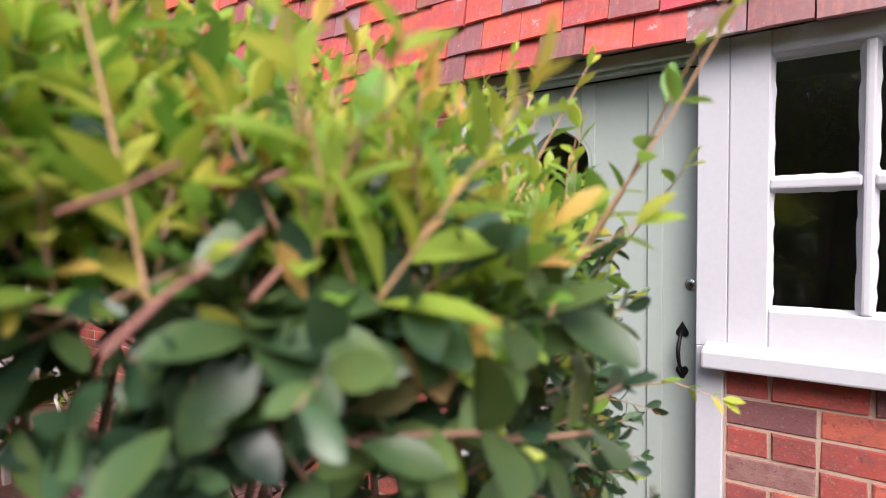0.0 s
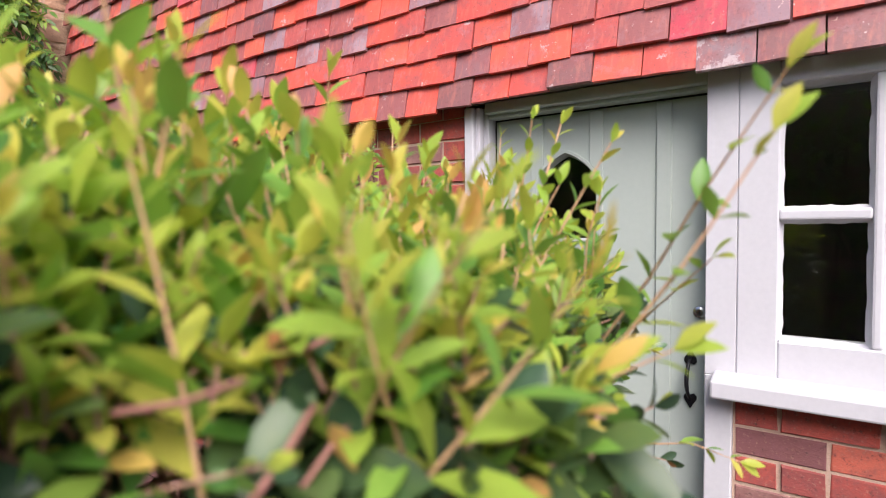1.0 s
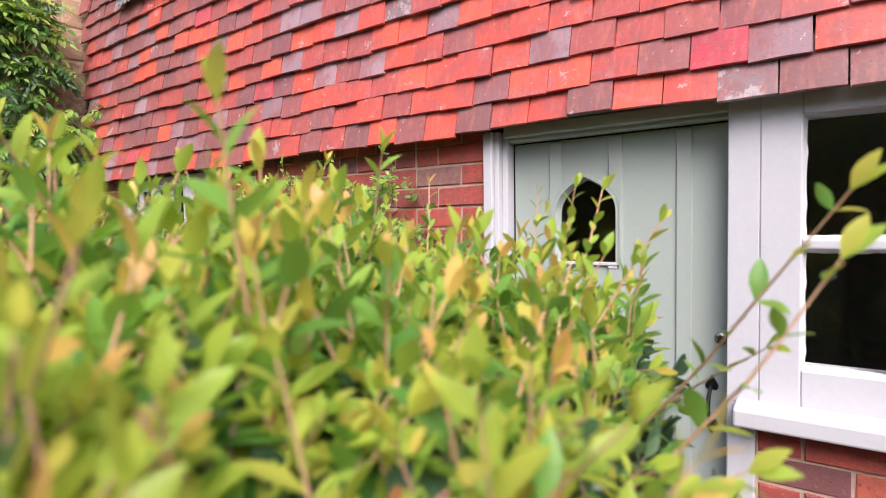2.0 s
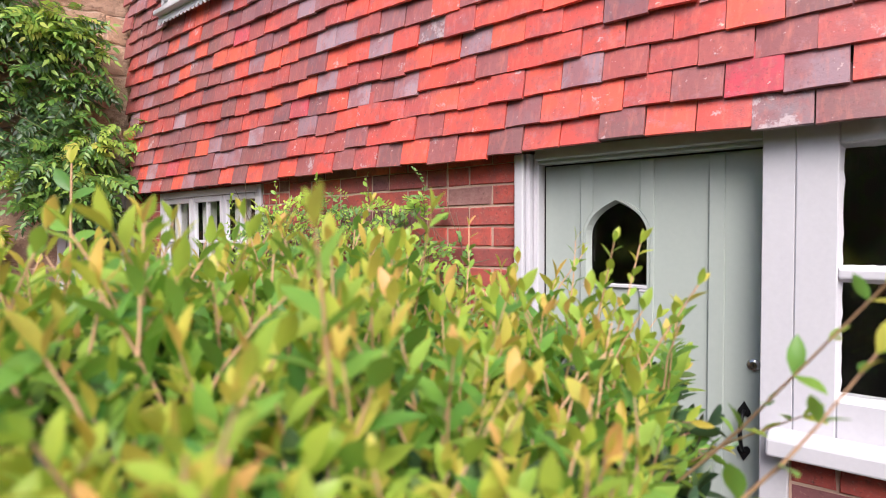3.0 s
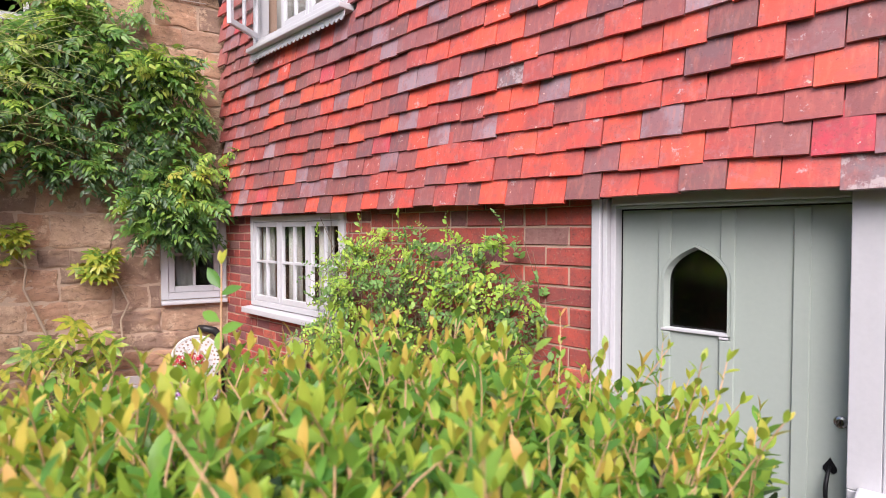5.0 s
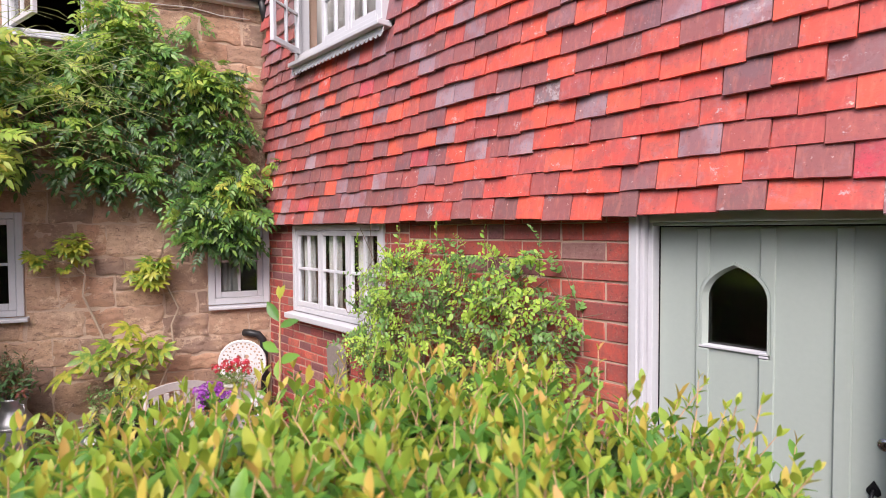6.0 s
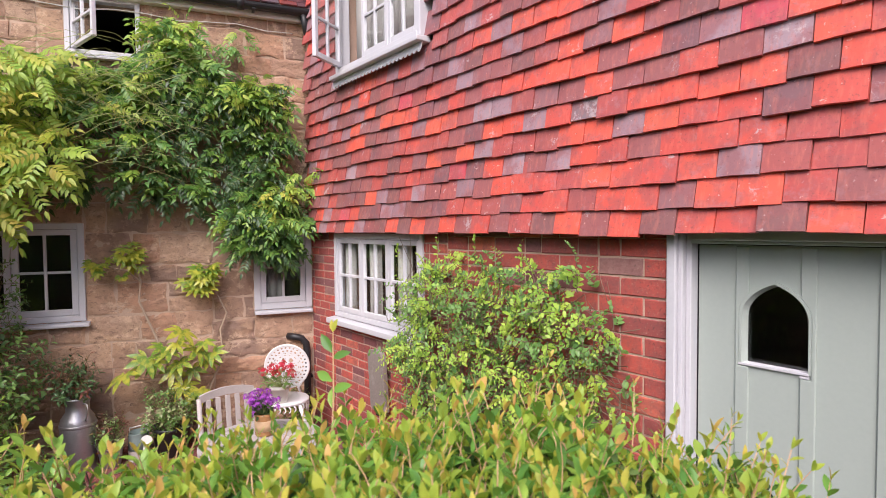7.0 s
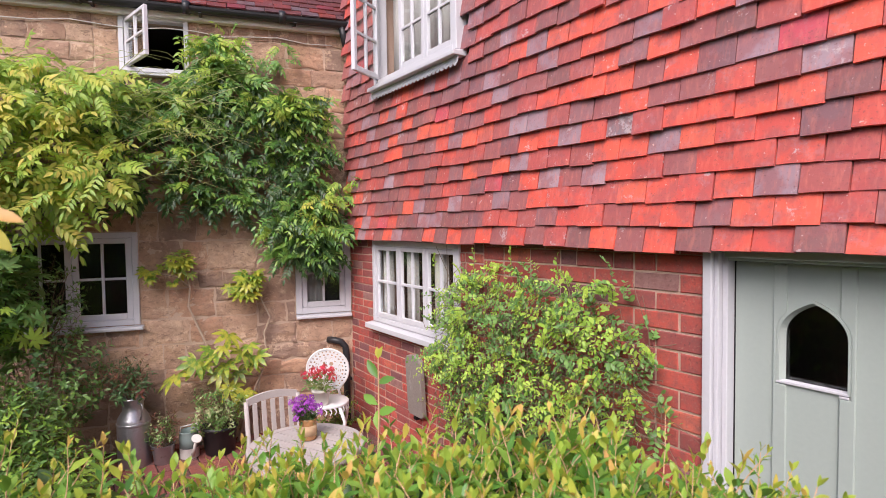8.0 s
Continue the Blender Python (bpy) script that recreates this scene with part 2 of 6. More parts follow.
M["tile_roof"] = tile_clay("roof clay tile", True, 0.34)
M["cream"] = grainy("cream paint", (0.66, 0.63, 0.57), (0.78, 0.76, 0.70), 14, 0.5, relief=0.15)
M["gutter"] = grainy("black plastic", (0.015, 0.015, 0.017), (0.035, 0.035, 0.038), 20, 0.4, relief=0.1)
M["curtain"] = grainy("grey linen", (0.38, 0.37, 0.35), (0.52, 0.51, 0.48), 40, 0.95)
M["pale_wood"] = grainy("pale painted wood", (0.42, 0.37, 0.345), (0.56, 0.50, 0.475), 25, 0.75, relief=0.3)
M["iron_white"] = grainy("white painted iron", (0.72, 0.72, 0.72), (0.86, 0.86, 0.86), 60, 0.45, relief=0.25)
M["amber"] = grainy("amber glaze", (0.34, 0.16, 0.06), (0.52, 0.28, 0.12), 30, 0.25)
M["label"] = grainy("printed paper", (0.42, 0.25, 0.12), (0.66, 0.48, 0.30), 120, 0.7)
M["zinc"] = grainy("galvanised steel", (0.34, 0.34, 0.36), (0.56, 0.56, 0.59), 30, 0.36, 0.8, relief=0.25, stain=(0.26, 0.24, 0.23))
M["enamel"] = grainy("cream enamel", (0.66, 0.64, 0.60), (0.80, 0.78, 0.74), 30, 0.25, relief=0.08)
M["enamel_green"] = grainy("grey-green enamel", (0.20, 0.27, 0.26), (0.28, 0.35, 0.33), 30, 0.25, relief=0.08)
M["terracotta"] = grainy("terracotta", (0.42, 0.17, 0.09), (0.58, 0.28, 0.17), 30, 0.85)
M["driftwood"] = grainy("grey weathered wood", (0.19, 0.155, 0.135), (0.36, 0.31, 0.275), 18, 0.9, relief=0.6, stain=(0.34, 0.31, 0.28))
M["tile_bright"] = tile_clay("bright clay tile", False, 1.10, BRIGHT)
M["tile_bright_far"] = tile_clay("bright clay tile joined", True, 1.10, BRIGHT)
M["tile_dark_far"] = tile_clay("burnt clay tile joined", True, 1.0, DARK)
M["tile_dark"] = tile_clay("burnt clay tile", False, 1.0, DARK)
M["tile_grey"] = tile_clay("grey lichened tile", False, 1.0, GREY, 0.50)
M["tile_pink"] = tile_clay("pink clay tile", False, 1.0, PINK)
M["paver"] = brick_clay("brick paving", 0.4)
M["red_twig"] = grainy("red bark", (0.26, 0.10, 0.08), (0.50, 0.25, 0.20), 60, 0.6)
M["twig"] = grainy("reddish twig", (0.34, 0.17, 0.12), (0.60, 0.36, 0.27), 60, 0.7)
M["shoot"] = grainy("pinkish green shoot", (0.55, 0.33, 0.16), (0.74, 0.46, 0.30), 60, 0.6)

# ---------------------------------------------------------------- mesh helpers


def part(name, bm, material, parent=None, label="", matrix=None):
    me = bpy.data.meshes.new(name)
    bm.to_mesh(me)
    bm.free()
    me.materials.append(M[material] if isinstance(material, str) else material)
    ob = new(name, me)
    ob.parent = parent
    if matrix is not None:
        ob.matrix_basis = matrix
    return tagged(ob, label)


def thing(name, label, category, m=None, group="", kind=""):
    ob = new(name)
    ob.empty_display_size = 0.1
    if m is not None:
        ob.matrix_basis = m
    return tagged(ob, label, category, group, kind)


def box(x0, x1, y0, y1, z0, z1, bevel=0.0, bm=None, segs=1):
    bm = bm or bmesh.new()
    vs = [bm.verts.new((x, y, z)) for x in (x0, x1) for y in (y0, y1) for z in (z0, z1)]
    fs = [bm.faces.new([vs[i] for i in q]) for q in ((0, 1, 3, 2), (4, 6, 7, 5), (0, 4, 5, 1), (2, 3, 7, 6), (0, 2, 6, 4), (1, 5, 7, 3))]
    if bevel:
        es = list({e for f in fs for e in f.edges})
        bmesh.ops.bevel(bm, geom=es, offset=bevel, segments=segs, affect="EDGES", profile=0.5)
    return bm


def lathe(profile, n=24, bm=None, at=(0, 0, 0)):
    """A body turned round the z axis from (radius, height) pairs."""
    bm = bm or bmesh.new()
    rings = []
    for r, z in profile:
        rings.append([bm.verts.new((at[0] + r * math.cos(2 * math.pi * i / n), at[1] + r * math.sin(2 * math.pi * i / n), at[2] + z)) for i in range(n)])
    for a, b in zip(rings, rings[1:]):
        for i in range(n):
            bm.faces.new((a[i], a[(i + 1) % n], b[(i + 1) % n], b[i]))
    bm.faces.new(rings[0][::-1])
    bm.faces.new(rings[-1])
    for f in bm.faces:
        f.smooth = True
    return bm


def tube(pts, radii, n=6, bm=None):
    """A round bar along points; radii is one number or one for each point."""
    bm = bm or bmesh.new()
    pts = [Vector(p) for p in pts]
    if isinstance(radii, (int, float)):
        radii = [radii] * len(pts)
    rings = []
    for i, p in enumerate(pts):
        d = (pts[min(i + 1, len(pts) - 1)] - pts[max(i - 1, 0)]).normalized()
        a = d.orthogonal().normalized() if i == 0 else (a - d * a.dot(d)).normalized()
        b = d.cross(a)
        rings.append([bm.verts.new(p + (a * math.cos(2 * math.pi * k / n) + b * math.sin(2 * math.pi * k / n)) * radii[i]) for k in range(n)])
    for r, s in zip(rings, rings[1:]):
        for k in range(n):
            f = bm.faces.new((r[k], r[(k + 1) % n], s[(k + 1) % n], s[k]))
            f.smooth = True
    bm.faces.new(rings[0][::-1])
    bm.faces.new(rings[-1])
    return bm


def shell_of(name, verts, faces, material, parent=None, label="", smooth=False):
    """One mesh object from arrays of corners and equal-sided faces."""
    me = bpy.data.meshes.new(name)
    verts = np.asarray(verts, dtype=np.float32)
    faces = np.asarray(faces, dtype=np.int32)
    me.vertices.add(len(verts))
    me.vertices.foreach_set("co", verts.ravel())
    k = faces.shape[1]
    me.loops.add(faces.size)
    me.loops.foreach_set("vertex_index", faces.ravel())
    me.polygons.add(len(faces))
    me.polygons.foreach_set("loop_start", np.arange(0, faces.size, k, dtype=np.int32))
    if smooth:
        me.polygons.foreach_set("use_smooth", np.ones(len(faces), dtype=bool))
    else:
        me.polygons.foreach_set("use_smooth", np.zeros(len(faces), dtype=bool))
    me.update(calc_edges=True)
    me.materials.append(M[material] if isinstance(material, str) else material)
    ob = new(name, me)
    ob.parent = parent
    return tagged(ob, label)


def blade(rows, fold=0.25, droop=0.2):
    """A leaf of length 1 along y from (place along, half width) rows, folded along its rib: corners and four-sided faces."""
    vs, fs = [], []
    for y, w in rows:
        z = -droop * y * y
        vs += [(-w, y, z + fold * w), (0, y, z), (w, y, z + fold * w)]
    for i in range(len(rows) - 1):
        a = 3 * i
        fs += [(a, a + 1, a + 4, a + 3), (a + 1, a + 2, a + 5, a + 4)]
    return np.array(vs), np.array(fs)


POINTED = blade(((0.0, 0.02), (0.14, 0.09), (0.36, 0.195), (0.6, 0.20), (0.82, 0.125), (1.0, 0.008)), 0.3, 0.16)
OVAL = blade(((0.0, 0.025), (0.18, 0.13), (0.42, 0.22), (0.68, 0.225), (0.88, 0.145), (1.0, 0.02)))
NARROW = blade(((0.0, 0.02), (0.2, 0.10), (0.45, 0.165), (0.7, 0.155), (0.9, 0.08), (1.0, 0.01)))
LANCE = blade(((0.0, 0.02), (0.3, 0.17), (0.6, 0.15), (1.0, 0.008)))
LEAFLET = blade(((0.0, 0.03), (0.25, 0.19), (0.60, 0.15), (1.0, 0.006)), 0.2, 0.22)
ROUND = blade(((0.0, 0.05), (0.25, 0.27), (0.55, 0.33), (0.85, 0.20), (1.0, 0.02)))
TWIGLEAF = blade(((0.0, 0.03), (0.25, 0.22), (0.58, 0.27), (0.85, 0.15), (1.0, 0.02)), 0.2, 0.15)
SMALL = blade(((0.0, 0.05), (0.45, 0.26), (1.0, 0.02)))


def leaves(name, base, way, up, size, shape, material, parent=None, label=""):
    """Many leaves in one mesh: base points, growth directions, upper sides and lengths."""
    tv, tf = shape
    base, way, up, size = (np.asarray(a, dtype=float) for a in (base, way, up, size))
    way = way / np.linalg.norm(way, axis=1)[:, None]
    side = np.cross(way, up)
    side /= np.linalg.norm(side, axis=1)[:, None] + 1e-9
    nor = np.cross(side, way)
    v = (tv[None, :, 0, None] * side[:, None] + tv[None, :, 1, None] * way[:, None] + tv[None, :, 2, None] * nor[:, None]) * size[:, None, None] + base[:, None]
    f = tf[None] + (np.arange(len(base)) * len(tv))[:, None, None]
    return shell_of(name, v.reshape(-1, 3), f.reshape(-1, tf.shape[1]), material, parent, label, smooth=True)


rng = np.random.default_rng(7)
GZ = 0.15            # level of the paving
BRICK_Y = -0.06      # face of the brickwork
CORNER = Vector((-3.92, -0.06, 0.0))
TURN = radians(15)   # the stone wing stands out of square
STONE = Matrix.Translation(CORNER) @ Matrix.Rotation(radians(90) - TURN, 4, "Z")


def holed(x0, x1, z0, z1, holes):
    """Rectangles that fill a wall round rectangular openings."""
    xs = sorted({x0, x1, *(h[0] for h in holes), *(h[1] for h in holes)})
    zs = sorted({z0, z1, *(h[2] for h in holes), *(h[3] for h in holes)})
    xs = [x for x in xs if x0 <= x <= x1]
    zs = [z for z in zs if z0 <= z <= z1]
    out = []
    for a, b in zip(xs, xs[1:]):
        run = None
        for c, d in zip(zs, zs[1:]):
            mx, mz = (a + b) / 2, (c + d) / 2
            if any(h[0] < mx < h[1] and h[2] < mz < h[3] for h in holes):
                run = None
            elif run:
                run[3] = d
            else:
                run = [a, b, c, d]
                out.append(run)
    return out


# the openings, as x0, x1, z0, z1
W_MAIN = (-3.40, -2.00, 1.27, 2.03)
DOORWAY = (-0.095, 0.925, GZ - 0.1, 2.06)
W_RIGHT = (0.925, 2.62, 1.0, 2.06)
W_UPPER = (-3.12, -1.86, 3.39, 4.40)
S_LOW = (-2.98, -1.93, 1.30, 2.14)
S_CORNER = (-0.55, -0.004, 1.30, 2.10)
S_UP = (-2.02, -1.45, 3.58, 4.08)


def build_ground():
    bm = bmesh.new()
    n = 60
    vs = {}
    for i in range(n + 1):
        for j in range(n + 1):
            u, v = (2 * i / n - 1), (2 * j / n - 1)
            x, y = 120 * u * abs(u) ** 1.5, 120 * v * abs(v) ** 1.5
            vs[i, j] = bm.verts.new((x, y, GZ - 0.05 + 0.01 * noise.noise((x, y, 0))))
    for i in range(n):
        for j in range(n):
            bm.faces.new((vs[i, j], vs[i + 1, j], vs[i + 1, j + 1], vs[i, j + 1]))
    g = part("ground", bm, "soil")
    tagged(g, "dark bare garden soil round the cottage", "ground", kind="structure")


def build_main_wall():
    wall = thing("wall_main", "red brick cottage wall hung with clay tiles above", "wall", kind="structure")
    bm = bmesh.new()
    for a, b, c, d in holed(-3.92, 3.6, GZ - 0.1, 2.10, [W_MAIN, DOORWAY, W_RIGHT]):
        box(a, b, BRICK_Y + 0.007, 0.24, c, d, bm=bm)
    part("mortar", bm, "mortar", wall, "sandy lime mortar bed")
    bm = bmesh.new()
    for a, b, c, d in holed(-3.92, 3.6, 2.10, 5.3, [W_UPPER]):
        box(a, b, -0.05, 0.24, c, d, bm=bm)
    part("upper_wall", bm, "mortar", wall)
    # timber plate under the lowest tiles
    part("bressummer", box(-3.9, 3.6, -0.105, -0.052, 2.062, 2.10, 0.004), "batten", wall, "weathered timber batten under the tiles")
    return wall


def window(name, label, m, x0, x1, z0, z1, y, casements, rows=2, sill=0.0, sill_drop=0.06, sill_over=0.04, frame=0.045, depth=0.09, open_one=None, cols=2, bar=0.022, stile=0.042):
    """A painted casement window in the plane y; x runs along the wall and -y is outside."""
    w = thing(name, label, "window", m, kind="structure")
    bm = bmesh.new()
    f = frame
    box(x0, x0 + f, y, y + depth, z0, z1, 0.004, bm)
    box(x1 - f, x1, y, y + depth, z0, z1, 0.004, bm)
    box(x0 + f, x1 - f, y, y + depth, z1 - f, z1, 0.004, bm)
    box(x0 + f, x1 - f, y, y + depth, z0, z0 + f, 0.004, bm)
    part("window_frame", bm, "white", w)
    if sill:
        bm = box(x0 - sill_over, x1 + sill_over, y - sill, y + depth * 0.6, z0 - sill_drop, z0 - 0.003, 0.007, segs=2)
        for v in bm.verts:
            if v.co.y < y - 0.5 * sill and v.co.z > z0 - 0.03:
                v.co.z -= 0.012
        part("window_sill", bm, "white", w)
    ix0, ix1, iz0, iz1 = x0 + f, x1 - f, z0 + f, z1 - f
    cw = (ix1 - ix0) / casements
    for k in range(casements):
        a, b = ix0 + k * cw + 0.002, ix0 + (k + 1) * cw - 0.002
        mm = Matrix.Translation((a, y + 0.012, 0))
        if open_one and k == open_one[0]:
            mm = mm @ Matrix.Rotation(radians(open_one[1]), 4, "Z")
        wide = b - a
        bm = bmesh.new()
        s = stile
        box(0, s, 0, 0.035, iz0 + 0.002, iz1 - 0.002, 0.004, bm)
        box(wide - s, wide, 0, 0.035, iz0 + 0.002, iz1 - 0.002, 0.004, bm)
        box(s, wide - s, 0, 0.035, iz0 + 0.002, iz0 + s * 1.1, 0.004, bm)
        box(s, wide - s, 0, 0.035, iz1 - s, iz1 - 0.002, 0.004, bm)
        cas = part("casement", bm, "white", w, matrix=mm)
        gx0, gx1, gz0, gz1 = s, wide - s, iz0 + s * 1.1, iz1 - s
        px = (gx1 - gx0 - bar * (cols - 1)) / cols
        pz = (gz1 - gz0 - bar * (rows - 1)) / rows
        for i in range(1, cols):
            part("glazing_bar", box(gx0 + i * px + (i - 1) * bar, gx0 + i * (px + bar), 0.003, 0.03, gz0, gz1, 0.003), "white", cas)
        for j in range(1, rows):
            for i in range(cols):
                xa = gx0 + i * (px + bar)
                part("glazing_bar", box(xa, xa + px, 0.003, 0.03, gz0 + j * pz + (j - 1) * bar, gz0 + j * (pz + bar), 0.003), "white", cas)
        for i in range(cols):
            for j in range(rows):
                xa, za = gx0 + i * (px + bar), gz0 + j * (pz + bar)
                pane = part("pane", box(xa - 0.003, xa + px + 0.003, 0.015, 0.019, za - 0.003, za + pz + 0.003), "glass", cas)
                pane.visible_shadow = False
    return w


def build_fixed_window():
    """The fixed window beside the door: thick gloss paint over frame, bars and putty."""
    w = thing("window_2", "white gloss painted fixed cottage window beside the green door", "window", kind="structure")
    r = random.Random(4)
    x0, x1, z0, z1 = 0.934, 2.62, 1.064, 2.046
    gx, gz, pw, bar = 1.047, (1.190, 1.557, 1.602, 1.976), 0.2295, 0.028
    y = -0.080
    ends = gx + 6 * pw + 5 * bar
    bm = box(x0, gx, y, 0.06, z0, z1, 0.004)
    box(ends, x1, y, 0.06, z0, z1, 0.004, bm)
    box(gx, ends, y + 0.001, 0.06, z0, gz[0], 0.005, bm)
    box(gx, ends, y + 0.001, 0.06, gz[3], z1, 0.005, bm)
    part("window_frame", bm, "white", w)
    for i in range(1, 6):
        xa = gx + i * pw + (i - 1) * bar
        part("glazing_bar", box(xa, xa + bar, y + 0.006, 0.0, gz[0], gz[3], 0.008, segs=2), "white", w)
    for i in range(6):
        xa = gx + i * (pw + bar)
        part("glazing_bar", box(xa, xa + pw, y + 0.008, 0.0, gz[1] + 0.006, gz[2] - 0.006, 0.007, segs=2), "white", w)
        for za, zb in ((gz[0], gz[1] + 0.006), (gz[2] - 0.006, gz[3])):
            # uneven sloping putty round each pane
            bm = bmesh.new()
            n = 14
            loop = [(xa + pw * k / n, za) for k in range(n)] + [(xa + pw, za + (zb - za) * k / n) for k in range(n)] + [(xa + pw - pw * k / n, zb) for k in range(n)] + [(xa, zb - (zb - za) * k / n) for k in range(n)]
            cx, cz = xa + pw / 2, (za + zb) / 2
            inner = []
            for x, z in loop:
                g = 0.011 + r.uniform(-0.0025, 0.0025)
                inner.append((x + (g if x < cx - pw * 0.499 else -g if x > cx + pw * 0.499 else 0), z + (g if z < cz - (zb - za) * 0.499 else -g if z > cz + (zb - za) * 0.499 else 0)))
            a = [bm.verts.new((x, y + 0.022, z)) for x, z in loop]
            b = [bm.verts.new((x, y + 0.042, z)) for x, z in inner]
            c = [bm.verts.new((x, y + 0.046, z)) for x, z in loop]
            for k in range(len(a)):
                q = (k + 1) % len(a)
                bm.faces.new((a[k], a[q], b[q], b[k]))
                bm.faces.new((b[k], b[q], c[q], c[k]))
            bmesh.ops.recalc_face_normals(bm, faces=bm.faces[:])
            part("putty", bm, "white", w)
            part("pane", box(xa + 0.002, xa + pw - 0.002, y + 0.043, y + 0.047, za + 0.002, zb - 0.002), "glass", w).visible_shadow = False
    bm = box(0.872, 2.66, -0.165, -0.0805, 1.004, 1.078, 0.008, segs=2)
    for v in bm.verts:
        if v.co.y < -0.12 and v.co.z > 1.04:
            v.co.z -= 0.016
    part("window_sill", bm, "white", w)


def build_drapes():
    """Pale hangings just behind the panes; the corner window's is added."""
    def drape(label, m, spans, y, z0, z1):
        cur = thing("curtain", label, "curtain", m)
        for x0, x1 in spans:
            bm = bmesh.new()
            n = max(8, int((x1 - x0) / 0.012))
            rows = [[bm.verts.new((x0 + (x1 - x0) * i / n, y + 0.014 * math.sin(i * 1.25) + 0.006 * math.sin(i * 0.5 + z), z)) for i in range(n + 1)] for z in (z0, (z0 + z1) / 2, z1)]
            for lo, hi in zip(rows, rows[1:]):
                for i in range(n):
                    bm.faces.new((lo[i], lo[i + 1], hi[i + 1], hi[i])).smooth = True
            part("cloth", bm, "curtain", cur).modifiers.new("thick", "SOLIDIFY").thickness = 0.003
        part("rod", tube([(spans[0][0] - 0.04, y, z1 + 0.01), (spans[-1][1] + 0.04, y, z1 + 0.01)], 0.008, 8), "iron", cur)

    drape("pale grey curtains gathered behind the three-light window", Matrix.Identity(4), ((-3.36, -3.16), (-2.92, -2.72), (-2.47, -2.27)), 0.02, 1.30, 2.04)
    # added cloth, its grey stands in for sky reflected in this pane
    drape("pale grey net curtain inside the corner window", STONE, ((-0.46, -0.27),), 0.10, 1.32, 1.76)


def build_windows():
    eye = Matrix.Identity(4)
    window("window_1", "white painted three-light casement window in the brick wall", eye, *W_MAIN[:2], 1.275, 2.03, -0.075, 3, sill=0.075, sill_drop=0.062, sill_over=0.03)
    build_fixed_window()
    window("window_3", "white upstairs casement window with one light hanging open", eye, *W_UPPER, -0.17, 3, rows=3, sill=0.05, sill_drop=0.05, sill_over=0.03, depth=0.12, open_one=(0, -60))
    window("window_4", "white casement window in the stone wall", STONE, *S_LOW, -0.02, 2, sill=0.05, sill_drop=0.045, sill_over=0.03, frame=0.05, stile=0.05)
    window("window_5", "narrow white casement window in the stone wall's corner", STONE, *S_CORNER, -0.02, 1, sill=0.05, sill_drop=0.045, sill_over=0.0, frame=0.06, stile=0.05)
    window("window_6", "small white casement under the eaves, hanging open", STONE, *S_UP, -0.02, 1, sill=0.05, sill_drop=0.04, sill_over=0.03, frame=0.04, stile=0.035, open_one=(0, -62))
    build_drapes()
    # rooms behind the openings, their gloom put into a near-black colour
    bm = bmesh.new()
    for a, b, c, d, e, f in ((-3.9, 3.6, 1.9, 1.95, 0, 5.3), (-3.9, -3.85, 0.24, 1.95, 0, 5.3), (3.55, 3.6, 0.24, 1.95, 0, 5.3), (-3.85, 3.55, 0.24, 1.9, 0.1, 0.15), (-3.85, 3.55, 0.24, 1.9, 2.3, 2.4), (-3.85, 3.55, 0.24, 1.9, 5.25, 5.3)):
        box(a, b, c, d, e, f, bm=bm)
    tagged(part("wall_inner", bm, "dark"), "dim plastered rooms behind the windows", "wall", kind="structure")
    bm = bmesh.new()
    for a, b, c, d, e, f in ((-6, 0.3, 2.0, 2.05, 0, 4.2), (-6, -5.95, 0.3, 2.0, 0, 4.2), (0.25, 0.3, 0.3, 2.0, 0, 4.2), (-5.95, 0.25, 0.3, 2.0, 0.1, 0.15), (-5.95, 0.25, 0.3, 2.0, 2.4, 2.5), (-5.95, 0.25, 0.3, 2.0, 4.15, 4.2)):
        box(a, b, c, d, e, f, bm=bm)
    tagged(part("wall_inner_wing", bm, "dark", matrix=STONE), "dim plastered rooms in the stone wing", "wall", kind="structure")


def arch_outline(x0, x1, z0, z1, n=8):
    """A pointed arch: straight sides and two curves that meet at the top."""
    cx, zs = (x0 + x1) / 2, z0 + 0.60 * (z1 - z0)
    pts = [(x1, z0), (x1, zs)]
    top = radians(58)
    for i in range(1, n + 1):
        a = top * i / n
        pts.append((x1 + (cx - x1) * (1 - math.cos(a)) / (1 - math.cos(top)), zs + (z1 - zs) * math.sin(a) / math.sin(top)))
    left = [(2 * cx - x, z) for x, z in pts[::-1][1:]]
    return pts + left


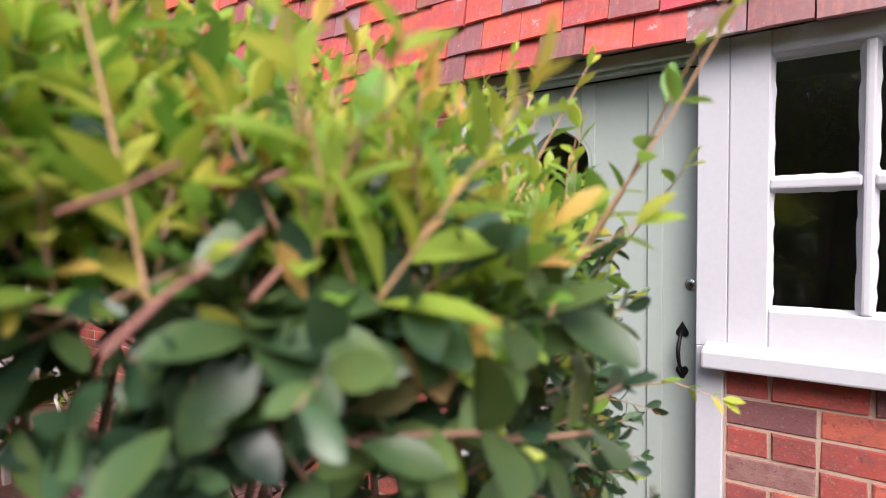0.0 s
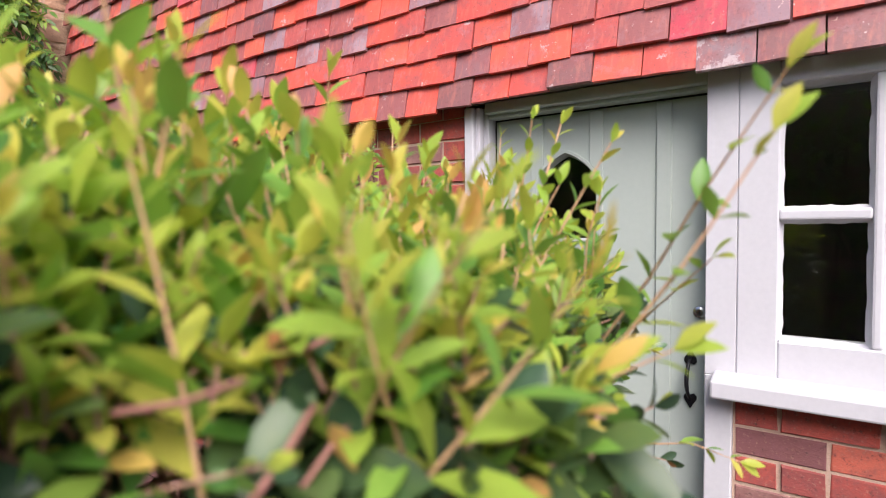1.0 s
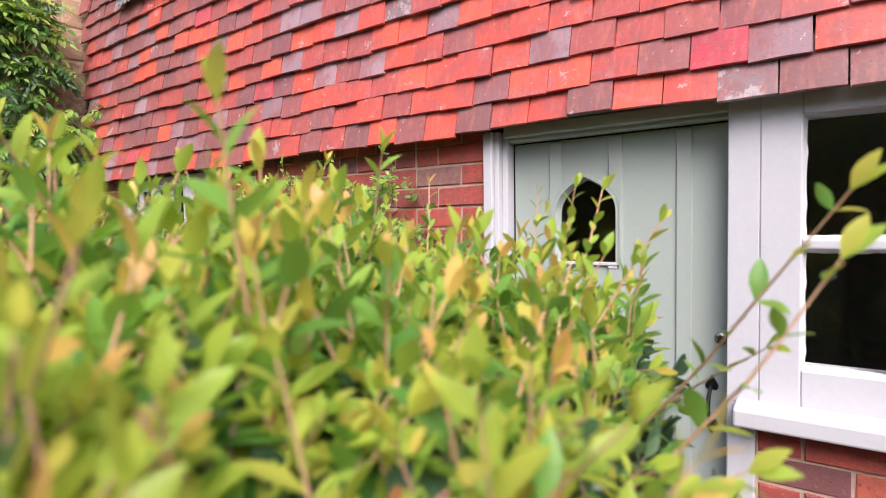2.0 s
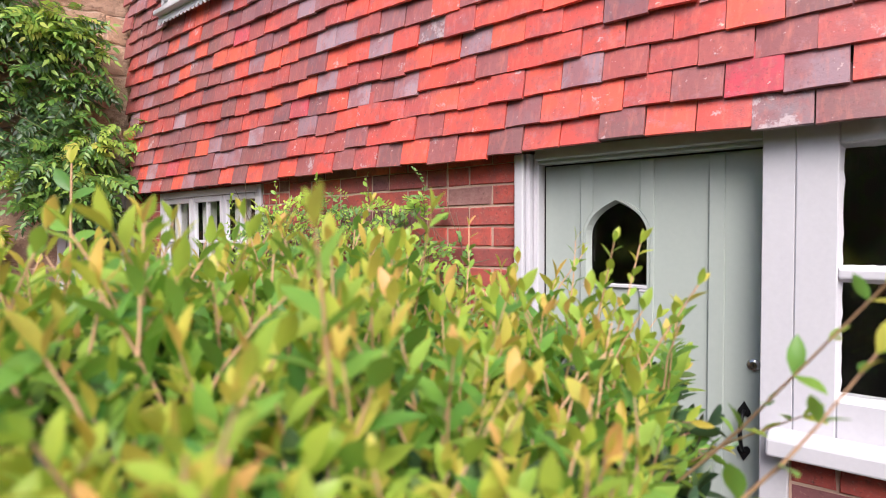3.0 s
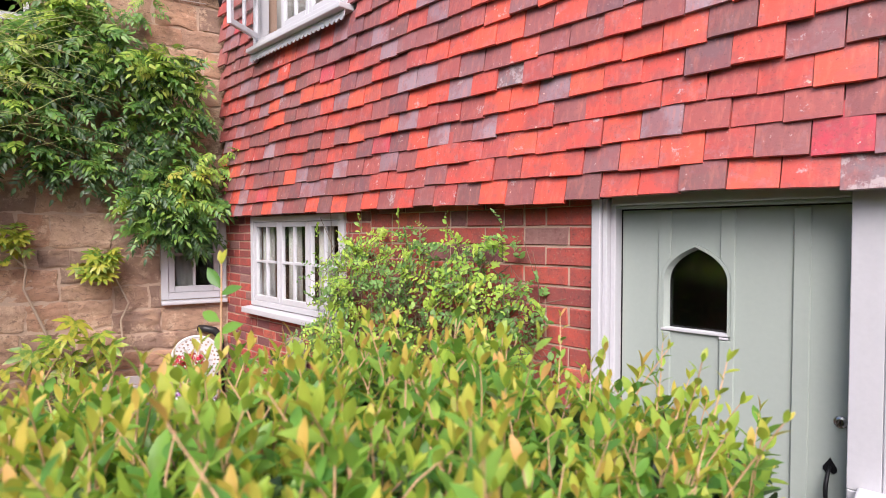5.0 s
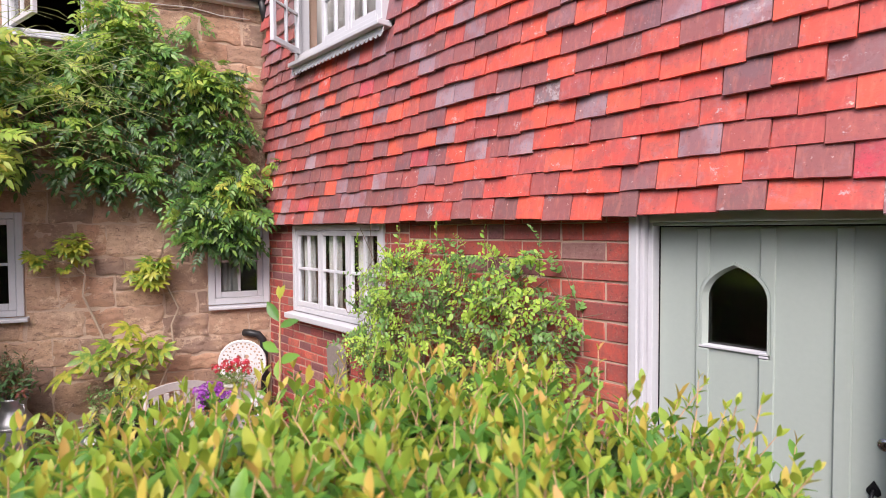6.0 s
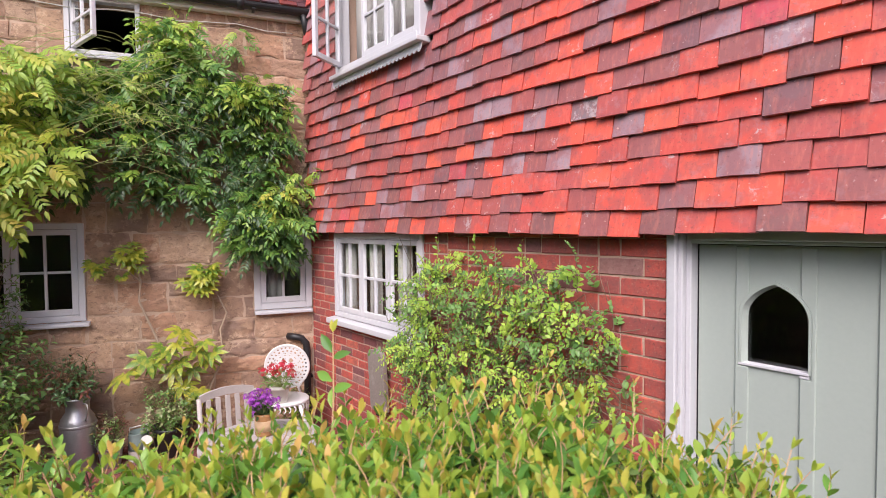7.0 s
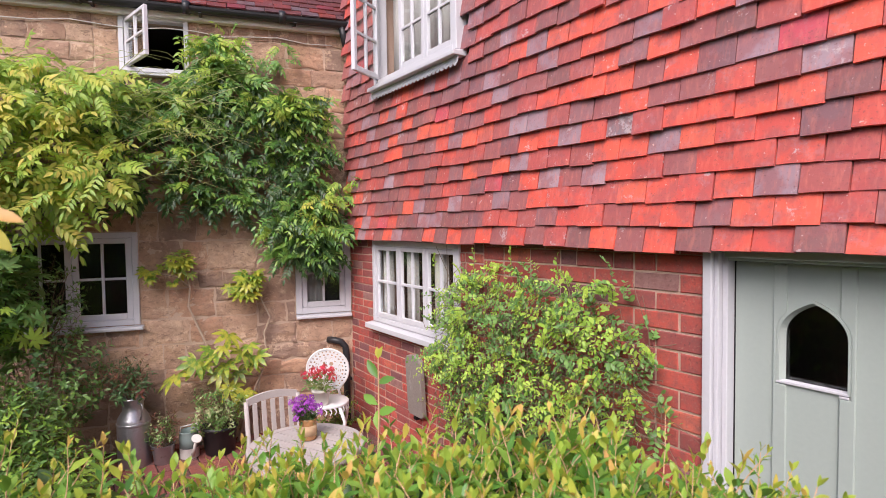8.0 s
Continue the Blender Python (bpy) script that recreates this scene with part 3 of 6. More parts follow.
def build_door():
    door = thing("door_1", "pale sage green boarded door with a small arched window", "door", kind="structure")
    door.matrix_basis = Matrix.Translation((0, 0.02, 0))
    LX0, LX1, LZ0, LZ1 = 0.001, 0.838, GZ + 0.03, 1.992
    ax0, ax1, az0, az1 = 0.192, 0.441, 1.496, 1.838
    out = arch_outline(ax0, ax1, az0, az1)
    glazed = arch_outline(ax0 + 0.010, ax1 - 0.009, az0 + 0.006, az1 - 0.011)
    # leaf with the arched opening cut through
    bm = bmesh.new()
    rim = [bm.verts.new((x, 0.0, z)) for x, z in out]
    edge = [bm.edges.new((a, b)) for a, b in zip(rim, rim[1:] + rim[:1])]
    sq = [bm.verts.new((x, 0.0, z)) for x, z in ((LX0, LZ0), (LX1, LZ0), (LX1, LZ1), (LX0, LZ1))]
    edge += [bm.edges.new((a, b)) for a, b in zip(sq, sq[1:] + sq[:1])]
    bmesh.ops.triangle_fill(bm, use_beauty=True, edges=edge)
    inside = [f for f in bm.faces if ax0 < f.calc_center_median().x < ax1 and all(v in rim for v in f.verts)]
    bmesh.ops.delete(bm, geom=inside, context="FACES")
    ex = bmesh.ops.extrude_face_region(bm, geom=bm.faces[:])
    bmesh.ops.translate(bm, vec=(0, 0.045, 0), verts=[v for v in ex["geom"] if isinstance(v, bmesh.types.BMVert)])
    bmesh.ops.recalc_face_normals(bm, faces=bm.faces[:])
    part("leaf", bm, "sage", door)
    bm = box(-0.002, 0.0025, -0.004, 0.05, LZ0, 2.0)
    box(0.0025, 0.842, -0.004, 0.05, 1.9925, 1.998, bm=bm)
    part("draught_strip", bm, "iron", door, "black draught strip in the gap")
    o2 = arch_outline(ax0 - 0.010, ax1 + 0.010, az0 - 0.002, az1 + 0.012)
    half = len(o2) // 2

    def strip(pts):
        bm = bmesh.new()
        bm.faces.new([bm.verts.new((x, -0.0105, z)) for x, z in pts])
        ex = bmesh.ops.extrude_face_region(bm, geom=bm.faces[:])
        bmesh.ops.translate(bm, vec=(0, 0.0095, 0), verts=[v for v in ex["geom"] if isinstance(v, bmesh.types.BMVert)])
        bmesh.ops.recalc_face_normals(bm, faces=bm.faces[:])
        bmesh.ops.bevel(bm, geom=[e for e in bm.edges if all(v.co.y < -0.01 for v in e.verts)], offset=0.003, segments=1, affect="EDGES")
        part("cover_strip", bm, "sage", door)

    lo, hi = LZ0 + 0.01, LZ1 - 0.004
    near_l = [p for p in o2[half:][::-1] if p[0] < 0.219]
    near_r = [p for p in o2[:half + 1] if p[0] > 0.415]
    strip([(0.166, lo), (0.219, lo), (0.219, az0 - 0.010), (near_l[0][0], az0 - 0.010)] + near_l[1:] + [(0.219, near_l[-1][1] + 0.012), (0.219, hi), (0.166, hi)])
    strip([(0.412, lo), (0.466, lo), (0.466, hi), (0.412, hi), (0.412, near_r[-1][1] + 0.004)] + near_r[::-1][:-1] + [(near_r[0][0], az0 - 0.020), (0.412, az0 - 0.020)])
    strip([(0.660, lo), (0.713, lo), (0.713, hi), (0.660, hi)])
    # splayed reveal of the arch
    bm = bmesh.new()
    ring = lambda pts, y: [bm.verts.new((x, y, z)) for x, z in pts]
    a, b, c, d = ring(o2, -0.001), ring(o2, -0.012), ring(out, -0.012), ring(glazed, 0.028)
    for p, q in ((a, b), (b, c), (c, d)):
        for i in range(len(p) - 1):
            bm.faces.new((p[i], p[i + 1], q[i + 1], q[i]))
    bmesh.ops.recalc_face_normals(bm, faces=bm.faces[:])
    part("arch_moulding", bm, "sage", door)
    bm = box(ax0 - 0.012, ax1 + 0.004, -0.0125, 0.028, az0 - 0.006, az0 + 0.006, 0.002)
    box(ax1 - 0.030, ax1 + 0.004, -0.0122, -0.001, az0 - 0.018, az0 - 0.0085, 0.002, bm)
    part("arch_sill", bm, "white", door, "white painted sill")
    bm = bmesh.new()
    bm.faces.new([bm.verts.new((x, 0.029, z)) for x, z in arch_outline(ax0 + 0.004, ax1 - 0.004, az0 + 0.002, az1 - 0.004)])
    ex = bmesh.ops.extrude_face_region(bm, geom=bm.faces[:])
    bmesh.ops.translate(bm, vec=(0, 0.004, 0), verts=[v for v in ex["geom"] if isinstance(v, bmesh.types.BMVert)])
    part("pane", bm, "glass", door).visible_shadow = False
    # lock rose and pull handle
    lock = part("lock", lathe(((0.021, 0.0), (0.022, 0.004), (0.018, 0.009), (0.0155, 0.008), (0.0145, 0.011), (0.010, 0.011)), 28), "chrome", door, "round chrome lock", pose(0.808, -0.001, 1.248, 90))
    part("keyway", box(-0.0016, 0.0016, -0.006, 0.006, 0.010, 0.0125), "iron", lock)
    grip = thing("handle", "black iron pull handle with spade ends", "")
    grip.parent = door
    for zc, s in ((1.080, 1), (0.942, -1)):
        bm = bmesh.new()
        pts = [(0.0, 0.037), (0.010, 0.020), (0.020, 0.004), (0.021, -0.008), (0.012, -0.018), (0.0, -0.013), (-0.012, -0.018), (-0.021, -0.008), (-0.020, 0.004), (-0.010, 0.020)]
        bm.faces.new([bm.verts.new((0.780 + x, -0.005, zc + s * z)) for x, z in pts])
        ex = bmesh.ops.extrude_face_region(bm, geom=bm.faces[:])
        bmesh.ops.translate(bm, vec=(0, 0.005, 0), verts=[v for v in ex["geom"] if isinstance(v, bmesh.types.BMVert)])
        bmesh.ops.recalc_face_normals(bm, faces=bm.faces[:])
        part("spade_plate", bm, "iron", grip)
    arc = [(0.780 - 0.004 * math.sin(a * math.pi), -0.006 - 0.042 * math.sin(a * math.pi) ** 0.7, 1.085 - 0.145 * a) for a in [i / 14 for i in range(15)]]
    part("bow", tube(arc, [0.0055 + 0.002 * math.sin(i / 14 * math.pi) for i in range(15)], 8), "iron", grip)
    # the frame
    fr = thing("door_frame", "white painted timber door frame", "door frame", kind="structure")
    bm = box(-0.094, -0.050, -0.090, 0.06, GZ, 2.045, 0.005)
    box(-0.0495, -0.028, -0.070, 0.06, GZ, 2.045, 0.004, bm)
    box(-0.0275, -0.003, -0.040, 0.06, GZ, 2.045, 0.004, bm)
    part("jamb", bm, "white", fr)
    bm = box(0.842, 0.9332, -0.0785, 0.06, 1.06, 2.045, 0.002)
    box(0.842, 0.9245, -0.0795, 0.06, GZ, 1.0595, 0.004, bm)
    part("post", bm, "white", fr)
    bm = box(-0.002, 0.842, -0.075, 0.06, 2.012, 2.058, 0.004)
    box(-0.002, 0.842, -0.045, 0.06, 1.998, 2.0115, 0.002, bm)
    part("head", bm, "sage", fr, "pale green painted head")
    part("threshold", box(-0.0, 0.84, -0.1, 0.1, GZ - 0.05, GZ + 0.025, 0.006), "stone", fr)


def build_stone_wall():
    w = thing("wall_stone", "weathered sandstone wall of the cottage's wing", "wall", STONE, kind="structure")
    bm = bmesh.new()
    for a, b, c, d in holed(-6.2, 0.35, GZ - 0.1, 4.14, [S_LOW, S_CORNER, S_UP]):
        box(a, b, 0.003, 0.3, c, d, bm=bm)
    part("mortar", bm, "stone_mortar", w)
    return w


build_ground()
MAIN = build_main_wall()
WING = build_stone_wall()
build_windows()
build_door()


def on_stone(s, off, z):
    """A point beside the stone wall: s metres from the corner, off metres out of it."""
    return np.array(STONE @ Vector((-s, -off, z)))


def unit(v):
    v = np.asarray(v, dtype=float)
    return v / (np.linalg.norm(v) + 1e-9)


class Foliage:
    """Collects leaves by kind, and thin stems, and makes one mesh of each."""

    def __init__(self, seed):
        self.r = np.random.default_rng(seed)
        self.sets = {}
        self.sv, self.sf = [], []

    def leaf(self, kind, base, way, up, size):
        q = self.sets.setdefault(kind, [[], [], [], []])
        for a, b in zip(q, (base, way, up, size)):
            a.append(b)

    def stem(self, pts, r0, r1):
        pts = np.asarray(pts, dtype=float)
        n = len(pts)
        rings = []
        for i, p in enumerate(pts):
            d = unit(pts[min(i + 1, n - 1)] - pts[max(i - 1, 0)])
            a = unit(np.cross(d, (0.31, 0.94, 0.12)))
            b = np.cross(d, a)
            rad = r0 + (r1 - r0) * i / max(1, n - 1)
            rings.append([p + rad * (a * math.cos(t) + b * math.sin(t)) for t in (0, 1.571, 3.142, 4.712)])
        k = len(self.sv)
        for ring in rings:
            self.sv += ring
        for i in range(n - 1):
            for j in range(4):
                self.sf.append((k + 4 * i + j, k + 4 * i + (j + 1) % 4, k + 4 * i + 4 + (j + 1) % 4, k + 4 * i + 4 + j))

    def done(self, parent, shape, names, stem_mat="twig", stem_name="stem"):
        for kind, (b, w, u, s) in self.sets.items():
            name, label = names[kind]
            sh = shape[kind] if isinstance(shape, dict) else shape
            tagged(leaves(name, b, w, u, s, sh, kind, parent), label, kind="stuff")
        if self.sv:
            tagged(shell_of(stem_name, self.sv, self.sf, stem_mat, parent, smooth=True), kind="stuff")


# ---------------------------------------------------------------- the hedge in front


def build_hedge():
    hedge = thing("hedge", "clipped evergreen hedge with yellow-green new shoots and red twigs", "hedge")
    P0 = np.array((0.55, -1.14))
    E = np.array((0.59, 0.807))      # along the hedge
    N = np.array((0.807, -0.59))     # across it, to its near side
    WIDE = 0.77
    F = Foliage(21)
    r = F.r

    def end_at(w):
        return min(0.22, -0.21 + (WIDE - w) * 0.77)

    def top_at(e, w):
        edge = max(0.0, min(1.0, (end_at(w) - e) / 0.55))
        left = max(0.0, min(1.0, (-0.55 - e) / 0.6)) * (1 - 0.6 * w / WIDE)
        return 1.422 + 0.16 * edge ** 0.8 - 0.075 * left + 0.03 * (w / WIDE) + 0.03 * noise.noise(Vector((e * 3.1, w * 3.1, 0))) + 0.02 * noise.noise(Vector((e * 9, w * 9, 4)))

    def shoot(p, way, length, n, young, size, thick=0.0016, spread=0.8):
        way = unit(way)
        side = unit(np.cross(way, (0.3, 0.2, 0.9)))
        oth = np.cross(way, side)
        bend = r.normal(0, 0.12, 3) * length
        at = lambda f: p + way * length * f + bend * f * f
        F.stem([at(0.0), at(0.5), at(1.0)], thick, thick * 0.5)
        ph = r.uniform(0, 6.28)
        for i in range(n):
            f = (i + 0.5) / n
            a = ph + i * 2.4 + r.normal(0, 0.3)
            rad = side * math.cos(a) + oth * math.sin(a)
            w = way * (0.55 + 0.6 * f) + rad * spread + r.normal(0, 0.18, 3)
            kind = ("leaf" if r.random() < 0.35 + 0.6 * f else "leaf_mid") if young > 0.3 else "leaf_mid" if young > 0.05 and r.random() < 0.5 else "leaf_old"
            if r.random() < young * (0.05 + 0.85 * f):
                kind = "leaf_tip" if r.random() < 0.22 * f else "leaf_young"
            F.leaf(kind, at(f), w, way * 0.8 - rad * 0.7 + np.array((0, 0, 0.4)), (0.72 if kind == "leaf_tip" else 1.0) * size * r.uniform(0.6, 1.2) * (1.15 - 0.55 * f))
        for _ in range(2):
            F.leaf("leaf_old" if r.random() > young * 2 else "leaf_tip" if r.random() < 0.28 else "leaf_young", at(1.0), way + r.normal(0, 0.28, 3), side + r.normal(0, 0.3, 3), size * r.uniform(0.35, 0.7))

    def sprig(p, way, length, size, thick=0.0022, tip=True, gap=0.021, fresh=0.0):
        """An upright shoot with opposite pairs of leaves and a pointed orange tip."""
        way = unit(way)
        side = unit(np.cross(way, r.normal(0, 1, 3)))
        oth = np.cross(way, side)
        bend = r.normal(0, 0.16, 3) * length * (1, 1, 0.3)
        at = lambda f: p + way * length * f + bend * f * f
        S.stem([at(f) for f in (0.0, 0.35, 0.7, 1.0)], thick, thick * 0.45)
        n = max(3, int(length / gap))
        for i in range(n):
            f = (i + 0.3) / n
            a = (i % 2) * 1.571 + r.normal(0, 0.3)
            rad = side * math.cos(a) + oth * math.sin(a)
            kind = "leaf" if r.random() > f * 0.75 - 0.28 + fresh else "leaf_young"
            for q in (-1, 1):
                if r.random() < 0.88:
                    F.leaf(kind, at(f + q * 0.02), rad * q * 0.8 + way * (0.6 + 0.5 * f) + r.normal(0, 0.14, 3), way * 0.7 - rad * q * 0.8 + np.array((0, 0, 0.2)), size * r.uniform(0.7, 1.15) * (1.1 - 0.55 * f))
        for q in (-1, 1):
            F.leaf("leaf_tip" if tip and r.random() < 0.4 else "leaf_young", at(1.0), way + side * q * 0.25 + r.normal(0, 0.08, 3), side * -q, size * r.uniform(0.4, 0.65))

    def spray(pts, size, thick, pairs, kinds=("leaf", "leaf_young")):
        """A long arching shoot along given bends, its leaves standing off in pairs."""
        pts = [np.array(p) for p in pts]
        m = len(pts) - 1
        at = lambda f: pts[min(m - 1, int(f * m))] * (1 - (f * m - min(m - 1, int(f * m)))) + pts[min(m - 1, int(f * m)) + 1] * (f * m - min(m - 1, int(f * m)))
        S.stem([at(i / 8) for i in range(9)], thick, thick * 0.4)
        for i in range(pairs):
            f = (i + 0.6) / pairs
            way = unit(at(min(1.0, f + 0.05)) - at(max(0.0, f - 0.05)))
            side = unit(np.cross(way, (0.2, 0.9, 0.3)))
            a = i * 1.571 + r.normal(0, 0.4)
            rad = side * math.cos(a) + np.cross(way, side) * math.sin(a)
            for q in (-1, 1):
                if r.random() < 0.85:
                    F.leaf(kinds[0] if r.random() > 0.5 * f else kinds[1], at(f), rad * q * 0.7 + way * 0.7 + r.normal(0, 0.12, 3), np.array((0, 0, 1.0)) + r.normal(0, 0.3, 3), size * r.uniform(0.6, 1.15) * (1.1 - 0.4 * f))
        way = unit(pts[-1] - pts[-2])
        for q in (-0.3, 0.3):
            F.leaf("leaf_young", pts[-1], way + np.array((0, 0, q)), (0.2, -0.6, 0.8), size * 0.8)

    S = Foliage(22)

    def up_way(s=0.28):
        return np.array((r.normal(0, s), r.normal(0, s), 1.0))

    def spot(lo=-3.0):
        while True:
            e, w = r.uniform(lo, 0.25), r.uniform(-0.03, WIDE + 0.02)
            if e < end_at(w):
                return e, w

    # the clipped top, thickest where it is seen close
    for i in range(2250):
        e, w = spot(-1.3 if i % 3 else -3.0)
        xy = P0 + E * e + N * w
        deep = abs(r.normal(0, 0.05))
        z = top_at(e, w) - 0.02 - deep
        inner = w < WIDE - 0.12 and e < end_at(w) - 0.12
        # deeper shoots get darker leaves, which paints in the shade below the top
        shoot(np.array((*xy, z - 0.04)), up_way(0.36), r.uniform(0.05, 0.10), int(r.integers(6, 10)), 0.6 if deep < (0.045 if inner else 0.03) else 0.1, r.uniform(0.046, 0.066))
    # taller new shoots that break the outline
    for i in range(520):
        e, w = spot(-1.3 if i % 3 else -3.0)
        xy = P0 + E * e + N * w
        sprig(np.array((*xy, top_at(e, w) - 0.05)), up_way(0.26), r.uniform(0.09, 0.18) * (1.25 if i % 9 == 0 else 1.0), r.uniform(0.052, 0.072), gap=0.031)
    # near side, end and far side, shade painted in by the dark leaves
    for i in range(2300):
        k = r.random()
        low = r.uniform(0.0, 1.0) ** 0.8
        if k < 0.5:
            w, e = WIDE + r.uniform(-0.14, 0.02), r.uniform(-1.5, -0.17)
            out = N
        elif k < 0.85:
            w = r.uniform(0, WIDE)
            e = end_at(w) + r.uniform(-0.16, 0.015)
            out = unit(E + 0.7 * N)
        else:
            e, w, out = r.uniform(-3, 0.2), r.uniform(-0.04, 0.08), -N
        xy = P0 + E * e + N * w
        z = 0.35 + low * (top_at(e, w) - 0.40)
        if k < 0.85 and e > -0.60 and 1.15 < z < 1.41 and r.random() < 0.66:
            continue
        way = np.array((out[0] + r.normal(0, 0.5), out[1] + r.normal(0, 0.5), 0.3 + r.normal(0, 0.35)))
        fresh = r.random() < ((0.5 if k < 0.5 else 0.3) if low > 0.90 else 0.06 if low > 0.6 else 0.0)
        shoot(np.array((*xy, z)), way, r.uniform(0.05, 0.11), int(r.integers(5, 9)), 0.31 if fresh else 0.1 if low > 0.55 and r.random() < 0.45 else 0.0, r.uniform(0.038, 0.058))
    # young growth over the near corner
    for i in range(46):
        e, w = r.uniform(-0.85, -0.25), r.uniform(0.58, 0.82)
        sprig(np.array((*(P0 + E * e + N * w), 1.43)), up_way(0.3) + np.array((*(N * 0.2), 0)), r.uniform(0.11, 0.19), r.uniform(0.042, 0.058), 0.0015, gap=0.024, fresh=0.7)
    for i in range(130):
        e, w = r.uniform(-1.1, -0.50), WIDE + r.uniform(-0.02, 0.10)
        way = np.array((*(N * 0.6 + r.normal(0, 0.4, 2)), r.uniform(0.4, 1.2)))
        shoot(np.array((*(P0 + E * e + N * w), r.uniform(1.41, 1.50))), way, r.uniform(0.06, 0.12), int(r.integers(6, 9)), 3.0, r.uniform(0.036, 0.052))
    for i in range(55):
        e, w = r.uniform(-0.54, -0.24), r.uniform(0.68, 0.80)
        way = np.array((*(N * 0.5 + r.normal(0, 0.4, 2)), r.uniform(0.5, 1.3)))
        shoot(np.array((*(P0 + E * e + N * w), r.uniform(1.43, 1.48))), way, r.uniform(0.05, 0.09), int(r.integers(5, 8)), 3.0, r.uniform(0.032, 0.042))
    for i in range(60):
        e, w = r.uniform(-0.85, -0.47), r.uniform(0.80, 0.90)
        way = np.array((*(N * 0.3 + r.normal(0, 0.3, 2)), r.uniform(0.7, 1.3)))
        shoot(np.array((*(P0 + E * e + N * w), r.uniform(1.45, 1.52))), way, r.uniform(0.05, 0.10), int(r.integers(6, 9)), 3.0, r.uniform(0.036, 0.050), 0.0012)
    # large summer leaves in whorls on the near side
    for i in range(20):
        e, w = r.uniform(-0.42, -0.12), WIDE + r.uniform(-0.05, 0.05)
        p = np.array((*(P0 + E * e + N * w), r.uniform(1.24, 1.43)))
        way = unit(np.array((*(N * 0.9 + E * r.normal(0.2, 0.6)), r.normal(0.1, 0.35))))
        F.stem([p - way * 0.12, p], 0.0026, 0.0018)
        side = unit(np.cross(way, (0, 0, 1)))
        for k in range(int(r.integers(4, 8))):
            a = k * 1.2 + r.normal(0, 0.3)
            rad = side * math.cos(a) + np.cross(side, way) * math.sin(a)
            F.leaf("leaf_mid", p - way * 0.01 * k, rad * 0.9 + way * 0.5 + np.array((0, 0, -0.15)), way * 0.7 + np.array((0, 0, 0.9)), r.uniform(0.042, 0.066))
    # loose shoots that lean out of the near side, young at the top
    for i in range(230):
        e, w = r.uniform(-1.15, -0.48), WIDE + r.uniform(-0.04, 0.16)
        z = r.uniform(1.42, 1.53)
        way = np.array((*(N * 0.5 + r.normal(0, 0.4, 2)), r.uniform(0.4, 1.3)))
        shoot(np.array((*(P0 + E * e + N * (w - 0.05)), z)), way, r.uniform(0.06, 0.13), int(r.integers(6, 10)), 2.4, r.uniform(0.036, 0.054))
    # red stems and broad leaves that stand out of the near corner
    B = Foliage(23)
    for pts, thick in ((((1.000, -1.890, 1.470), (1.018, -1.925, 1.458), (1.026, -1.950, 1.449), (1.031, -1.975, 1.432)), 0.0021),
                       (((1.006, -1.906, 1.435), (1.009, -1.884, 1.455), (1.014, -1.861, 1.471)), 0.0018),
                       (((0.960, -1.900, 1.490), (0.986, -1.884, 1.492), (1.002, -1.850, 1.508)), 0.0022),
                       (((0.960, -1.960, 1.478), (0.995, -1.950, 1.486), (1.019, -1.940, 1.496)), 0.0018),
                       (((0.940, -1.800, 1.470), (0.985, -1.795, 1.462), (1.017, -1.797, 1.456), (1.049, -1.763, 1.420)), 0.0018),
                       (((0.960, -1.880, 1.420), (0.990, -1.890, 1.424), (1.012, -1.901, 1.430)), 0.0022),
                       (((0.950, -1.890, 1.370), (0.990, -1.880, 1.376), (1.036, -1.865, 1.367)), 0.0020)):
        B.stem(pts, thick, thick * 0.7)
    for kind, base, way, size in (("leaf_mid", (1.010, -1.807, 1.457), (0.0, -0.032, -0.030), 0.046), ("leaf_mid", (1.015, -1.800, 1.454), (0.015, -0.013, -0.038), 0.046), ("leaf_mid", (1.011, -1.899, 1.428), (0.055, 0.025, -0.016), 0.064), ("leaf_mid", (1.007, -1.904, 1.431), (0.051, 0.001, -0.025), 0.060), ("leaf_mid", (1.009, -1.903, 1.424), (-0.005, -0.039, 0.004), 0.046),
                                  ("leaf_mid", (0.997, -1.884, 1.432), (0.027, 0.020, 0.0), 0.040), ("leaf_mid", (0.996, -1.886, 1.478), (0.001, -0.033, -0.023), 0.046), ("leaf_old", (0.983, -1.853, 1.479), (0.019, 0.027, -0.008), 0.042), ("leaf_mid", (1.036, -1.865, 1.367), (0.035, 0.014, -0.005), 0.042), ("leaf_mid", (1.006, -1.941, 1.392), (0.008, -0.022, -0.007), 0.040), ("leaf_old", (0.984, -1.902, 1.384), (0.026, 0.002, -0.019), 0.042),
                                  ("leaf_mid", (1.017, -1.797, 1.458), (0.030, 0.034, 0.004), 0.044), ("leaf_young", (1.049, -1.763, 1.422), (0.022, 0.028, 0.004), 0.044)):
        F.leaf(kind, np.array(base), np.array(way), np.array((0.55, -0.40, 0.75)) + r.normal(0, 0.15, 3), size)
    # one tall shoot
    tall = [np.array((0.235 + 0.01 * math.sin(i), -2.573, 1.40 + 0.102 * i)) for i in range(9)]
    S.stem(tall, 0.003, 0.0015)
    for kind, h, size in (("leaf_tip", 2.205, 0.062), ("leaf_young", 2.185, 0.06)):
        F.leaf(kind, np.array((0.242, -2.558, h)), np.array((0.55, 0.83, -0.2 if h > 2.2 else -0.9)), np.array((0.75, -0.4, 0.6)), size)
